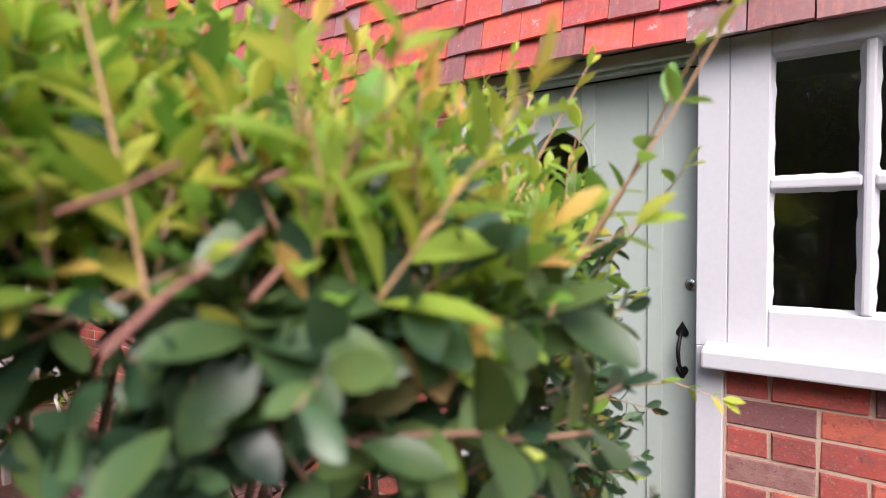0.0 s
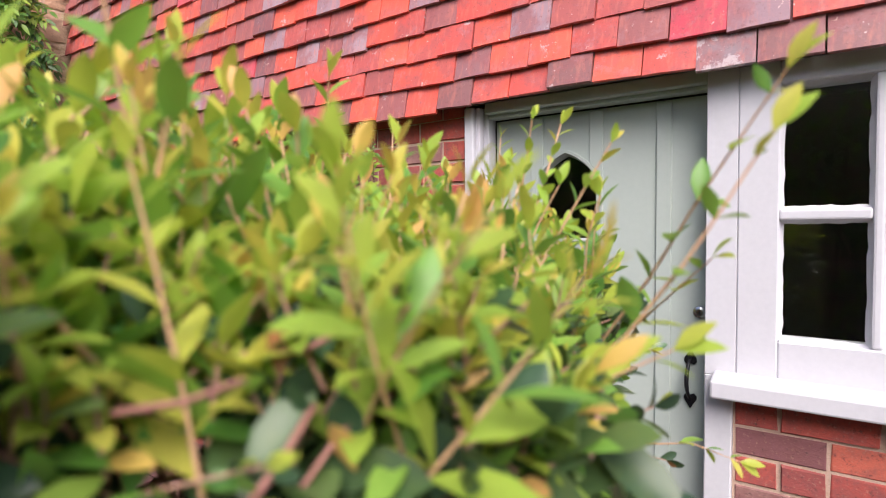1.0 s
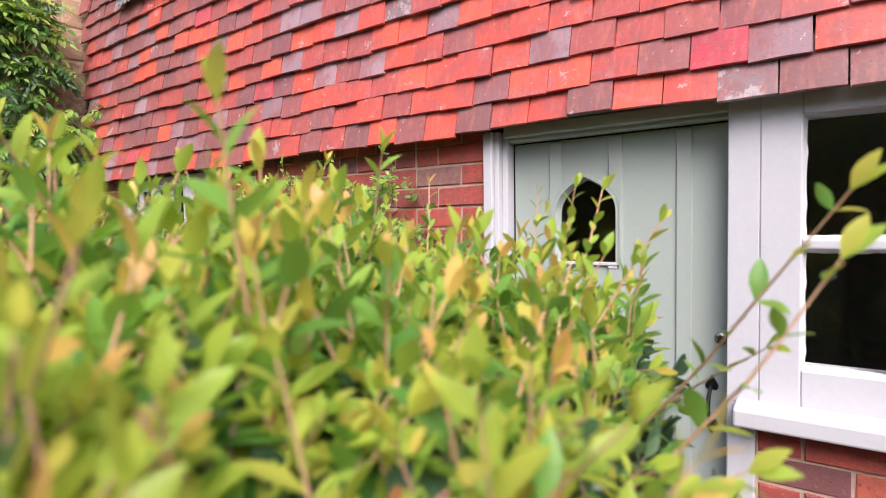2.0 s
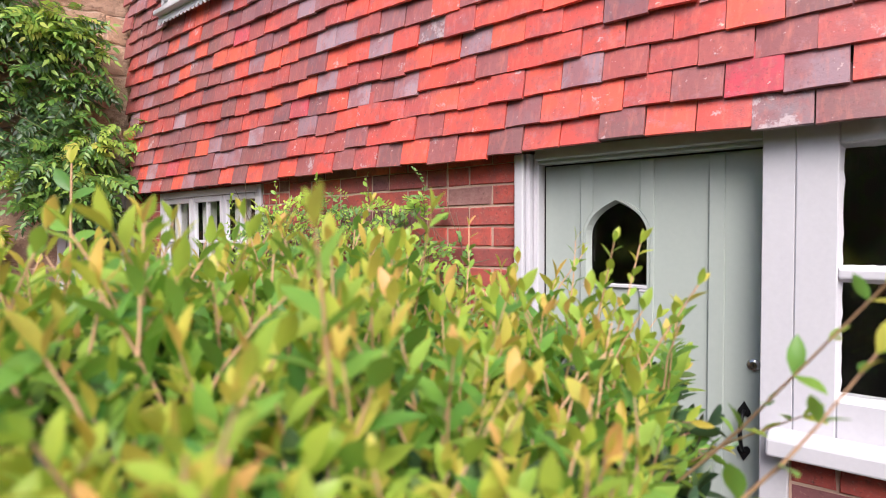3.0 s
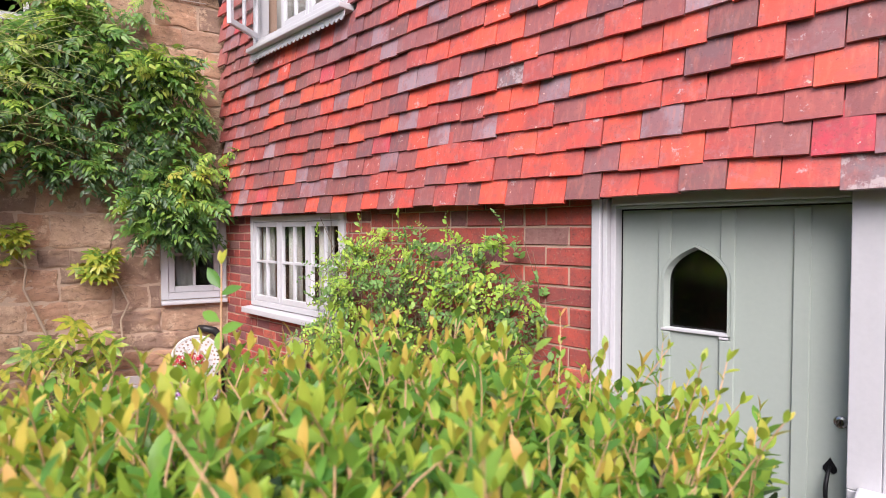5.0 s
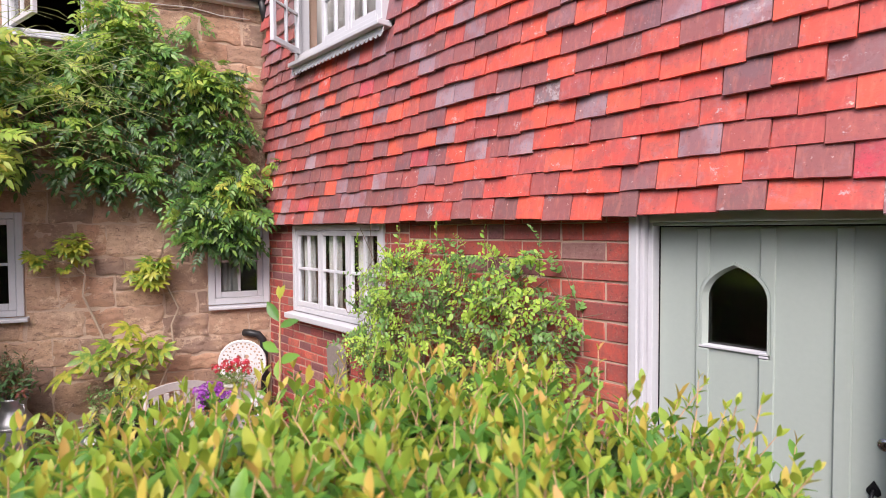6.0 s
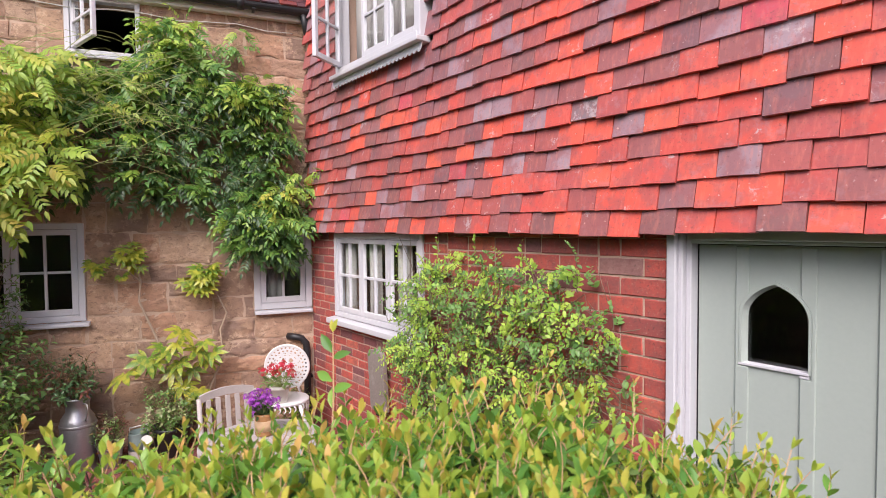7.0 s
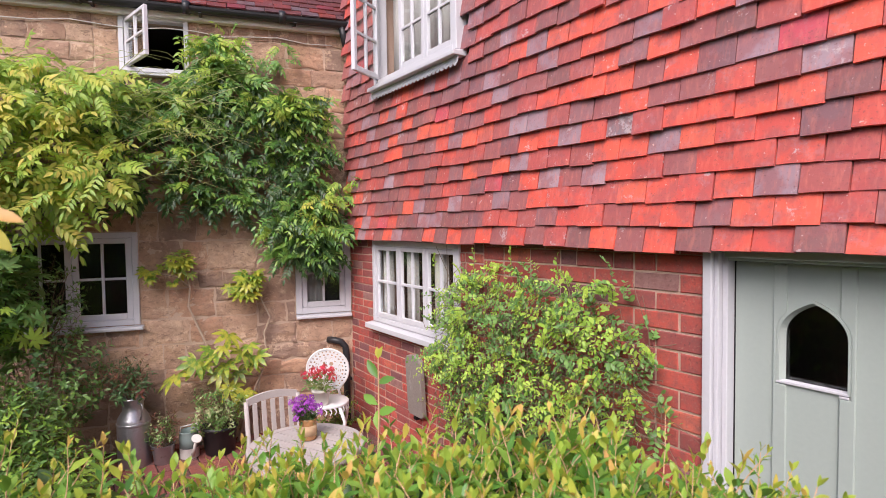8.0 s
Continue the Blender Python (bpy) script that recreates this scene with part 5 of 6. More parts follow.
def shrub(name, label, kinds, centre, size, n, leaf_size, shape, names, seed, stem_mat="bark", droop=0.0):
    """A bush of leafy twigs that spring from its foot."""
    ob = thing(name, label, "shrub")
    F = Foliage(seed)
    r = F.r
    c = np.asarray(centre, dtype=float)
    sx, sy, sz = size
    foot = c + (0, 0, -sz)
    k = 0
    while k < n:
        q = r.uniform(-1, 1, 3)
        d = np.linalg.norm(q)
        if d > 1 + 0.35 * noise.noise(Vector((q[0] * 2, q[1] * 2, q[2] * 2 + seed))) or d < 0.35:
            continue
        k += 1
        p = c + q * (sx, sy, sz)
        way = unit(q + np.array((0, 0, 0.5 - droop)) + r.normal(0, 0.4, 3))
        length = leaf_size * r.uniform(2.0, 4.0)
        F.stem([p - way * length * 0.6, p + way * length * 0.5], 0.0020, 0.001)
        kind = kinds[int(r.integers(len(kinds)))]
        m = int(r.integers(5, 9))
        side = unit(np.cross(way, (0.2, 0.1, 0.9)))
        oth = np.cross(way, side)
        for i in range(m):
            a = i * 2.4 + r.uniform(0, 0.6)
            rad = side * math.cos(a) + oth * math.sin(a)
            F.leaf(kind, p + way * length * (i / m - 0.4), rad + way * 0.6 + r.normal(0, 0.15, 3), way - rad * 0.4 + np.array((0, 0, 0.6)), leaf_size * r.uniform(0.7, 1.2))
    for _ in range(max(8, n // 12)):
        q = r.uniform(-0.75, 0.75, 3)
        p = c + q * (sx, sy, sz)
        F.stem([foot + r.normal(0, 0.02, 3) * (1, 1, 0), (foot + p) / 2 + r.normal(0, 0.03, 3), p], 0.006, 0.002)
    F.done(ob, shape, names, stem_mat, "stem")
    return ob


def flower_heads(label, parent, material, places, radius, seed):
    """Round heads of small five-petalled blooms, each a part."""
    r = np.random.default_rng(seed)
    for p in places:
        b, w, u, s = [], [], [], []
        for _ in range(16):
            d = unit(r.normal(0, 1, 3) + (0, 0, 0.6))
            base = np.asarray(p) + d * radius * r.uniform(0.4, 1.0)
            t = unit(np.cross(d, r.normal(0, 1, 3)))
            o = np.cross(d, t)
            for k in range(5):
                a = k * 1.257
                b.append(base)
                w.append(t * math.cos(a) + o * math.sin(a) + d * 0.25)
                u.append(d)
                s.append(radius * 0.42)
        leaves("bloom", b, w, u, s, SMALL, material, parent, label)


build_hedge()
build_wisteria()
build_brick_climber()
build_fatsia()
GREEN = {"climb_dark": ("foliage", "fresh green leaves"), "shrub": ("foliage", "dull green leaves"), "shrub_dark": ("shaded_foliage", "dark green leaves"), "climb": ("foliage", "light green leaves"), "climb_light": ("young_foliage", "yellow-green leaves"), "varieg": ("foliage", "cream-edged leaves"), "redleaf": ("red_foliage", "reddish leaves")}
shrub("shrub", "dense dark green garden shrub against the stone wall", ("shrub_dark", "shrub", "shrub"), on_stone(2.58, 0.46, 1.00), (0.42, 0.46, 0.58), 330, 0.05, OVAL, GREEN, 41)
shrub("shrub", "tall loose dark shrub beside the stone wall's window", ("shrub_dark", "shrub"), on_stone(2.58, 0.30, 1.58), (0.24, 0.30, 0.36), 70, 0.045, SMALL, GREEN, 42)
shrub("fern", "fresh green ferny perennials at the foot of a shrub", ("shrub", "climb_dark", "climb", "shrub"), on_stone(2.66, 0.90, 0.72), (0.32, 0.40, 0.34), 480, 0.055, LANCE, GREEN, 43)
shrub("hydrangea", "broad-leaved light green shrub beside the stone wall's window", ("climb_dark", "climb_dark", "climb", "shrub"), on_stone(2.78, 0.72, 1.62), (0.24, 0.26, 0.42), 60, 0.12, PALM, GREEN, 48)
shrub("ground_cover", "low light green leafy plants along the paving", ("climb_dark", "climb", "shrub"), on_stone(2.40, 1.20, 0.40), (0.48, 0.42, 0.24), 380, 0.05, OVAL, GREEN, 49)
shrub("variegated_shrub", "low variegated shrub growing in a black pot", ("varieg", "shrub"), on_stone(1.27, 0.34, 0.52), (0.22, 0.22, 0.20), 190, 0.036, SMALL, GREEN, 44)
shrub("foxglove", "leafy plant beside the corner of the brick wall", ("climb", "shrub"), on_stone(0.22, 0.35, 0.36), (0.20, 0.16, 0.20), 90, 0.05, LANCE, GREEN, 45)

# ---------------------------------------------------------------- gutter, roof and fittings of the stone wing


def build_roof():
    roof = thing("roof", "old red clay tiled roof over the stone wing", "roof", STONE, kind="structure")
    a = radians(42)
    bm = bmesh.new()
    vs = [bm.verts.new(p) for p in ((-6.3, -0.10, 4.17), (0.4, -0.10, 4.17), (0.4, 2.6, 4.17 + 2.7 * math.tan(a)), (-6.3, 2.6, 4.17 + 2.7 * math.tan(a)))]
    bm.faces.new(vs)
    ex = bmesh.ops.extrude_face_region(bm, geom=bm.faces[:])
    bmesh.ops.translate(bm, vec=(0, 0, -0.05), verts=[v for v in ex["geom"] if isinstance(v, bmesh.types.BMVert)])
    bmesh.ops.recalc_face_normals(bm, faces=bm.faces[:])
    part("roof_deck", bm, "batten", roof)
    r = random.Random(8)
    verts, faces = [], []
    for k in range(15):
        y, z = -0.13 + 0.1 * k * math.cos(a), 4.165 + 0.1 * k * math.sin(a)
        x = -4.2 + (0.083 if k % 2 else 0)
        while x < 0.34:
            m = pose(x, y + r.uniform(-0.006, 0.006), z + 0.012 + r.uniform(0, 0.008), math.degrees(a) - 5, r.uniform(-1, 1), r.uniform(-2, 2))
            q = [(-0.08, 0, 0), (0.08, 0, 0), (0.08, 0.2, 0), (-0.08, 0.2, 0), (-0.08, 0, 0.013), (0.08, 0, 0.013), (0.08, 0.2, 0.013), (-0.08, 0.2, 0.013)]
            n0 = len(verts)
            verts += [tuple(m @ Vector(v)) for v in q]
            faces += [[n0 + i for i in f] for f in ((0, 3, 2, 1), (4, 5, 6, 7), (0, 1, 5, 4), (1, 2, 6, 5), (2, 3, 7, 6), (3, 0, 4, 7))]
            x += 0.167
    tagged(shell_of("roof_tiles", verts, faces, "tile_roof", roof), "weathered dark red roof tiles", kind="stuff")
    part("fascia", box(-6.2, 0.0, -0.075, 0.016, 4.062, 4.12, 0.004), "cream", roof, "cream painted eaves board")
    gut = thing("gutter", "black half-round gutter along the eaves", "gutter", STONE)
    bm = bmesh.new()
    n = 9
    prof = [(-0.055 * math.cos(math.pi * i / n), -0.055 * math.sin(math.pi * i / n)) for i in range(n + 1)] + [(0.049 * math.cos(math.pi * i / n), -0.049 * math.sin(math.pi * i / n)) for i in range(n + 1)]
    ends = [[bm.verts.new((x, -0.13 + p, 4.155 + q)) for p, q in prof] for x in (-6.2, 0.02)]
    for i in range(len(prof)):
        j = (i + 1) % len(prof)
        bm.faces.new((ends[0][i], ends[0][j], ends[1][j], ends[1][i]))
    for e in ends:
        bm.faces.new(e)
    bmesh.ops.recalc_face_normals(bm, faces=bm.faces[:])
    part("channel", bm, "gutter", gut)
    for x in (-3.2, -2.3, -1.45, -0.62):
        part("joint", tube([(x - 0.03, -0.13, 4.15), (x + 0.03, -0.13, 4.15)], 0.06, 12), "gutter", gut)
        part("bracket", box(x + 0.1, x + 0.125, -0.19, -0.078, 4.09, 4.10), "gutter", gut)
    part("outlet", tube([(-0.06, -0.13, 4.12), (-0.03, -0.10, 4.0), (0.0, -0.05, 3.9)], 0.035, 10), "gutter", gut)
    pipe = thing("downpipe", "black drainpipe in the corner of the walls", "drainpipe", STONE)
    part("pipe", tube([(-0.07, -0.06, GZ - 0.03), (-0.07, -0.06, 0.86), (-0.08, -0.06, 0.95), (-0.12, -0.06, 1.00), (-0.19, -0.05, 1.02), (-0.24, 0.0, 1.02)], 0.034, 12), "gutter", pipe)
    part("bracket", box(-0.12, -0.02, -0.07, -0.002, 0.60, 0.63, 0.003), "gutter", pipe)
    cable = thing("cable", "thin pale cable clipped along the stone wall", "cable", STONE)
    part("wire", tube([(-3.4 + 0.25 * i, -0.024, 3.97 + 0.02 * math.sin(i * 1.9)) for i in range(14)], 0.005, 5), "cream", cable)


build_roof()


def build_lead_apron():
    ap = thing("lead_apron", "grey lead apron with a scalloped edge under the upstairs window", "flashing", kind="structure")
    bm = bmesh.new()
    x0, x1, z1 = W_UPPER[0] - 0.04, W_UPPER[1] + 0.02, W_UPPER[2] - 0.02
    n = 24
    top, low = [], []
    for i in range(n * 4 + 1):
        x = x0 + (x1 - x0) * i / (n * 4)
        u = (i % 4) / 4
        top.append(bm.verts.new((x, -0.165, z1)))
        low.append(bm.verts.new((x, -0.178, z1 - 0.075 - 0.022 * math.sin(u * math.pi))))
    for i in range(n * 4):
        bm.faces.new((low[i], low[i + 1], top[i + 1], top[i]))
    ex = bmesh.ops.extrude_face_region(bm, geom=bm.faces[:])
    bmesh.ops.translate(bm, vec=(0, 0.006, 0), verts=[v for v in ex["geom"] if isinstance(v, bmesh.types.BMVert)])
    bmesh.ops.recalc_face_normals(bm, faces=bm.faces[:])
    part("lead_sheet", bm, "lead", ap)
    cur = thing("curtain", "pale grey curtain behind the upstairs window", "curtain")
    bm = bmesh.new()
    rows = [[bm.verts.new((-3.08 + 1.0 * i / 40, 0.02 + 0.02 * math.sin(i * 1.5), z)) for i in range(41)] for z in (3.40, 4.38)]
    for i in range(40):
        bm.faces.new((rows[0][i], rows[0][i + 1], rows[1][i + 1], rows[1][i])).smooth = True
    c = part("cloth", bm, "curtain", cur)
    c.modifiers.new("thick", "SOLIDIFY").thickness = 0.004
    part("rod", tube([(-3.10, 0.02, 4.385), (-1.9, 0.02, 4.385)], 0.01, 8), "iron", cur)


build_lead_apron()

# ---------------------------------------------------------------- the sitting corner


def build_table():
    m = pose(-1.85, -1.31, GZ, 0, 0, 24)
    t = thing("garden_table", "round pale painted slatted wooden garden table", "table", m)
    R, n = 0.345, 9
    for k in range(n):
        y0, y1 = -R + 2 * R * k / n + 0.004, -R + 2 * R * (k + 1) / n - 0.004
        bm = bmesh.new()
        rr = R - 0.045
        seg = 10
        pts = []
        for i in range(seg + 1):
            y = y0 + (y1 - y0) * i / seg
            pts.append((math.sqrt(max(0.0004, rr * rr - min(abs(y), rr) ** 2)), y))
        outline = [(x, y) for x, y in pts] + [(-x, y) for x, y in pts[::-1]]
        f = bm.faces.new([bm.verts.new((x, y, 0.724)) for x, y in outline])
        ex = bmesh.ops.extrude_face_region(bm, geom=[f])
        bmesh.ops.translate(bm, vec=(0, 0, -0.018), verts=[v for v in ex["geom"] if isinstance(v, bmesh.types.BMVert)])
        bmesh.ops.recalc_face_normals(bm, faces=bm.faces[:])
        part("slat", bm, "pale_wood", t)
    bm = bmesh.new()
    prof = [(R - 0.05, 0.700), (R, 0.702), (R, 0.722), (R - 0.006, 0.728), (R - 0.05, 0.728)]
    n = 48
    rings = [[bm.verts.new((p * math.cos(2 * math.pi * i / n), p * math.sin(2 * math.pi * i / n), z)) for i in range(n)] for p, z in prof]
    for a, b in zip(rings, rings[1:] + rings[:1]):
        for i in range(n):
            bm.faces.new((a[i], a[(i + 1) % n], b[(i + 1) % n], b[i]))
    part("rim", bm, "pale_wood", t)
    part("cross_rail", box(-0.3, 0.3, -0.025, 0.025, 0.66, 0.703, 0.004), "pale_wood", t)
    for a in range(4):
        c, s = math.cos(math.pi / 4 + a * math.pi / 2), math.sin(math.pi / 4 + a * math.pi / 2)
        bm = box(-0.022, 0.022, -0.016, 0.016, 0, 0.703, 0.004)
        for v in bm.verts:
            k = 1 - v.co.z / 0.7
            v.co.x += c * (0.12 + 0.14 * k)
            v.co.y += s * (0.12 + 0.14 * k)
        part("leg", bm, "pale_wood", t)
    return t


def build_wood_chair():
    m = pose(-2.44, -1.25, GZ - 0.035, 0, 0, -86) @ Matrix.Scale(0.93, 4)
    c = thing("garden_chair", "pale weathered wooden garden chair with a slatted back", "chair", m)
    # local: back at y = -0.2, seat towards +y
    for s in (-1, 1):
        bm = bmesh.new()
        tube([(s * 0.20, -0.17, 0), (s * 0.20, -0.19, 0.42), (s * 0.205, -0.24, 0.89)], [0.02, 0.02, 0.017], 8, bm)
        part("back_post", bm, "pale_wood", c)
        part("front_leg", box(s * 0.19 - 0.018, s * 0.19 + 0.018, 0.17, 0.206, 0, 0.42, 0.004), "pale_wood", c)
        part("side_rail", box(s * 0.19 - 0.012, s * 0.19 + 0.012, -0.17, 0.17, 0.37, 0.42, 0.003), "pale_wood", c)
    bm = bmesh.new()
    n = 12
    rows = []
    for i in range(n + 1):
        u = 2 * i / n - 1
        x = 0.20 * u
        z = 0.855 + 0.03 * (1 - u * u)
        y = -0.243 - 0.012 * (1 - u * u)
        rows.append([bm.verts.new((x, y + dy, z + dz)) for dy, dz in ((-0.012, 0), (0.012, 0), (0.012, 0.055), (-0.012, 0.055))])
    for a, b in zip(rows, rows[1:]):
        for k in range(4):
            bm.faces.new((a[k], a[(k + 1) % 4], b[(k + 1) % 4], b[k]))
    bm.faces.new(rows[0][::-1])
    bm.faces.new(rows[-1])
    bmesh.ops.recalc_face_normals(bm, faces=bm.faces[:])
    part("top_rail", bm, "pale_wood", c)
    for k in range(5):
        x = -0.14 + 0.07 * k
        bm = box(x - 0.018, x + 0.018, -0.006, 0.006, 0.46, 0.86 + 0.02 * (1 - (x / 0.2) ** 2), 0.002)
        for v in bm.verts:
            v.co.y += -0.195 - 0.105 * (v.co.z - 0.45)
        part("back_slat", bm, "pale_wood", c)
    part("lower_rail", box(-0.19, 0.19, -0.21, -0.185, 0.44, 0.48, 0.003), "pale_wood", c)
    for k in range(6):
        y = -0.15 + 0.062 * k
        part("seat_slat", box(-0.205, 0.205, y - 0.026, y + 0.026, 0.421, 0.437, 0.003), "pale_wood", c)


def build_iron_chair():
    m = pose(-3.38, -0.565, GZ, 0, 0, -118) @ Matrix.Scale(1.02, 4)
    c = thing("iron_chair", "white painted cast iron garden chair with a pierced round back", "chair", m)
    # local: back at y = -0.17, facing +y
    back = thing("backrest", "", "")
    back.parent = c
    back.matrix_basis = pose(0, -0.165, 0.44, -8)
    oval = lambda r, n=40: [(0.185 * r * math.sin(2 * math.pi * i / n), 0.0, 0.245 + 0.195 * r * math.cos(2 * math.pi * i / n)) for i in range(n + 1)]
    part("rim", tube(oval(1.0), 0.011, 6), "iron_white", back)
    part("ring", tube(oval(0.80), 0.006, 5), "iron_white", back)
    part("ring", tube(oval(0.58), 0.006, 5), "iron_white", back)
    # the pierced plate
    bm = bmesh.new()
    holes, edges = [], []

    def outline(cx, cz, rx, rz, n):
        vs = [bm.verts.new((cx + rx * math.cos(2 * math.pi * k / n), 0.0, cz + rz * math.sin(2 * math.pi * k / n))) for k in range(n)]
        edges.extend(bm.edges.new((p, q)) for p, q in zip(vs, vs[1:] + vs[:1]))

    outline(0, 0.245, 0.182, 0.192, 48)
    for ring, n, rad in ((0.88, 30, 0.0085), (0.74, 24, 0.0095), (0.58, 14, 0.014), (0.34, 7, 0.021)):
        for i in range(n):
            a = 2 * math.pi * i / n + ring
            cx, cz = 0.185 * ring * math.sin(a), 0.245 + 0.195 * ring * math.cos(a)
            holes.append((cx, cz, rad))
            outline(cx, cz, rad, rad, 8)
    bmesh.ops.triangle_fill(bm, use_beauty=True, edges=edges)
    gone = [f for f in bm.faces if any((f.calc_center_median().x - cx) ** 2 + (f.calc_center_median().z - cz) ** 2 < (0.93 * rad) ** 2 for cx, cz, rad in holes)]
    bmesh.ops.delete(bm, geom=gone, context="FACES")
    ex = bmesh.ops.extrude_face_region(bm, geom=bm.faces[:])
    bmesh.ops.translate(bm, vec=(0, 0.006, 0), verts=[v for v in ex["geom"] if isinstance(v, bmesh.types.BMVert)])
    bmesh.ops.recalc_face_normals(bm, faces=bm.faces[:])
    part("pierced_plate", bm, "iron_white", back)
    bm = bmesh.new()
    for s in (-1, 1):
        for zc, rr in ((0.30, 0.04), (0.21, 0.036), (0.14, 0.03)):
            tube([(s * (0.012 + rr * (1 - math.cos(t))) , 0, zc + rr * math.sin(t) * 1.1) for t in [k * 0.55 for k in range(11)]], 0.007, 5, bm)
    tube([(0, 0, 0.06), (0, 0, 0.35)], 0.007, 5, bm)
    part("scrollwork", bm, "iron_white", back)
    for s in (-1, 1):
        part("upright", tube([(s * 0.11, 0, -0.02), (s * 0.09, 0, 0.05), (s * 0.12, 0, 0.10)], 0.012, 6), "iron_white", back)
    bm = lathe(((0.175, 0.415), (0.19, 0.42), (0.195, 0.435), (0.185, 0.445), (0.12, 0.441), (0.05, 0.440)), 32)
    part("seat", bm, "iron_white", c)
    bm = bmesh.new()
    for i in range(28):
        a = 2 * math.pi * i / 28
        tube([(0.188 * math.cos(a + 0.1 * math.sin(k)) , 0.188 * math.sin(a + 0.1 * math.sin(k)), 0.42 - 0.018 * k) for k in range(4)], 0.007, 4, bm)
    part("skirt", bm, "iron_white", c)
    for s, f in ((-1, -1), (1, -1), (-1, 1), (1, 1)):
        part("leg", tube([(s * 0.12, f * 0.12, 0.42), (s * 0.165, f * 0.165, 0.30), (s * 0.14, f * 0.14, 0.13), (s * 0.18, f * 0.18, 0.0)], [0.016, 0.015, 0.011, 0.013], 7), "iron_white", c)


build_table()
build_wood_chair()
build_iron_chair()


def potted_flowers():
    F = Foliage(61)
    pot = thing("flower_tin", "amber glass jar of purple flowers on the garden table", "flowers", pose(-1.92, -1.275, GZ + 0.728) @ Matrix.Scale(1.12, 4))
    part("jar", lathe(((0.042, 0.0), (0.046, 0.006), (0.047, 0.10), (0.050, 0.115), (0.046, 0.115), (0.043, 0.10), (0.043, 0.02)), 24), "amber", pot)
    part("paper_label", lathe(((0.0478, 0.025), (0.0482, 0.08)), 24), "label", pot, "faded printed paper label")
    r = F.r
    heads = []
    for i in range(34):
        d = unit((r.normal(0, 1), r.normal(0, 1), 0.9 + abs(r.normal(0, 0.6))))
        tip = np.array((0, 0, 0.10)) + d * (0.14, 0.14, 0.13) * r.uniform(0.6, 1.0)
        F.stem([np.array((0, 0, 0.08)), tip], 0.0016, 0.001)
        heads.append(tip)
        for k in range(6):
            F.leaf("shrub_dark", np.array((0, 0, 0.08)) + (tip - (0, 0, 0.08)) * r.uniform(0.2, 0.8), d + r.normal(0, 0.7, 3), (0, 0, 1), 0.04)
    F.done(pot, LANCE, GREEN, "tendril", "flower_stalks")
    flower_heads("violet flower heads", pot, "violet", heads, 0.022, 3)
    F = Foliage(62)
    r = F.r
    ger = thing("geranium_pot", "white flower pot of red geraniums on the iron chair", "flowers", pose(-3.30, -0.65, GZ + 0.455) @ Matrix.Scale(1.05, 4))
    part("pot", lathe(((0.055, 0.0), (0.06, 0.005), (0.075, 0.11), (0.082, 0.112), (0.082, 0.135), (0.074, 0.135), (0.07, 0.12)), 24), "cream", ger)
    heads = []
    for i in range(46):
        d = unit((r.normal(0, 1), r.normal(0, 1), 0.5 + abs(r.normal(0, 0.5))))
        tip = np.array((0, 0, 0.13)) + d * (0.15, 0.15, 0.15) * r.uniform(0.5, 1.0)
        F.stem([np.array((0, 0, 0.12)), tip], 0.002, 0.0012)
        F.leaf("shrub", tip, d + r.normal(0, 0.5, 3), (0, 0, 1), 0.055)
        F.leaf("varieg" if i % 3 == 0 else "shrub", tip * 0.8, d + r.normal(0, 0.7, 3), (0, 0, 1), 0.05)
    for i in range(9):
        a = i * 2.4
        heads.append(np.array((0.12 * math.cos(a) * (0.4 + 0.1 * i), 0.12 * math.sin(a) * (0.4 + 0.1 * i), 0.29 - 0.006 * i)))
        F.stem([np.array((0, 0, 0.12)), heads[-1]], 0.002, 0.0015)
    F.done(ger, SMALL, GREEN, "tendril", "stalks")
    flower_heads("scarlet geranium heads", ger, "scarlet", heads, 0.042, 4)


potted_flowers()


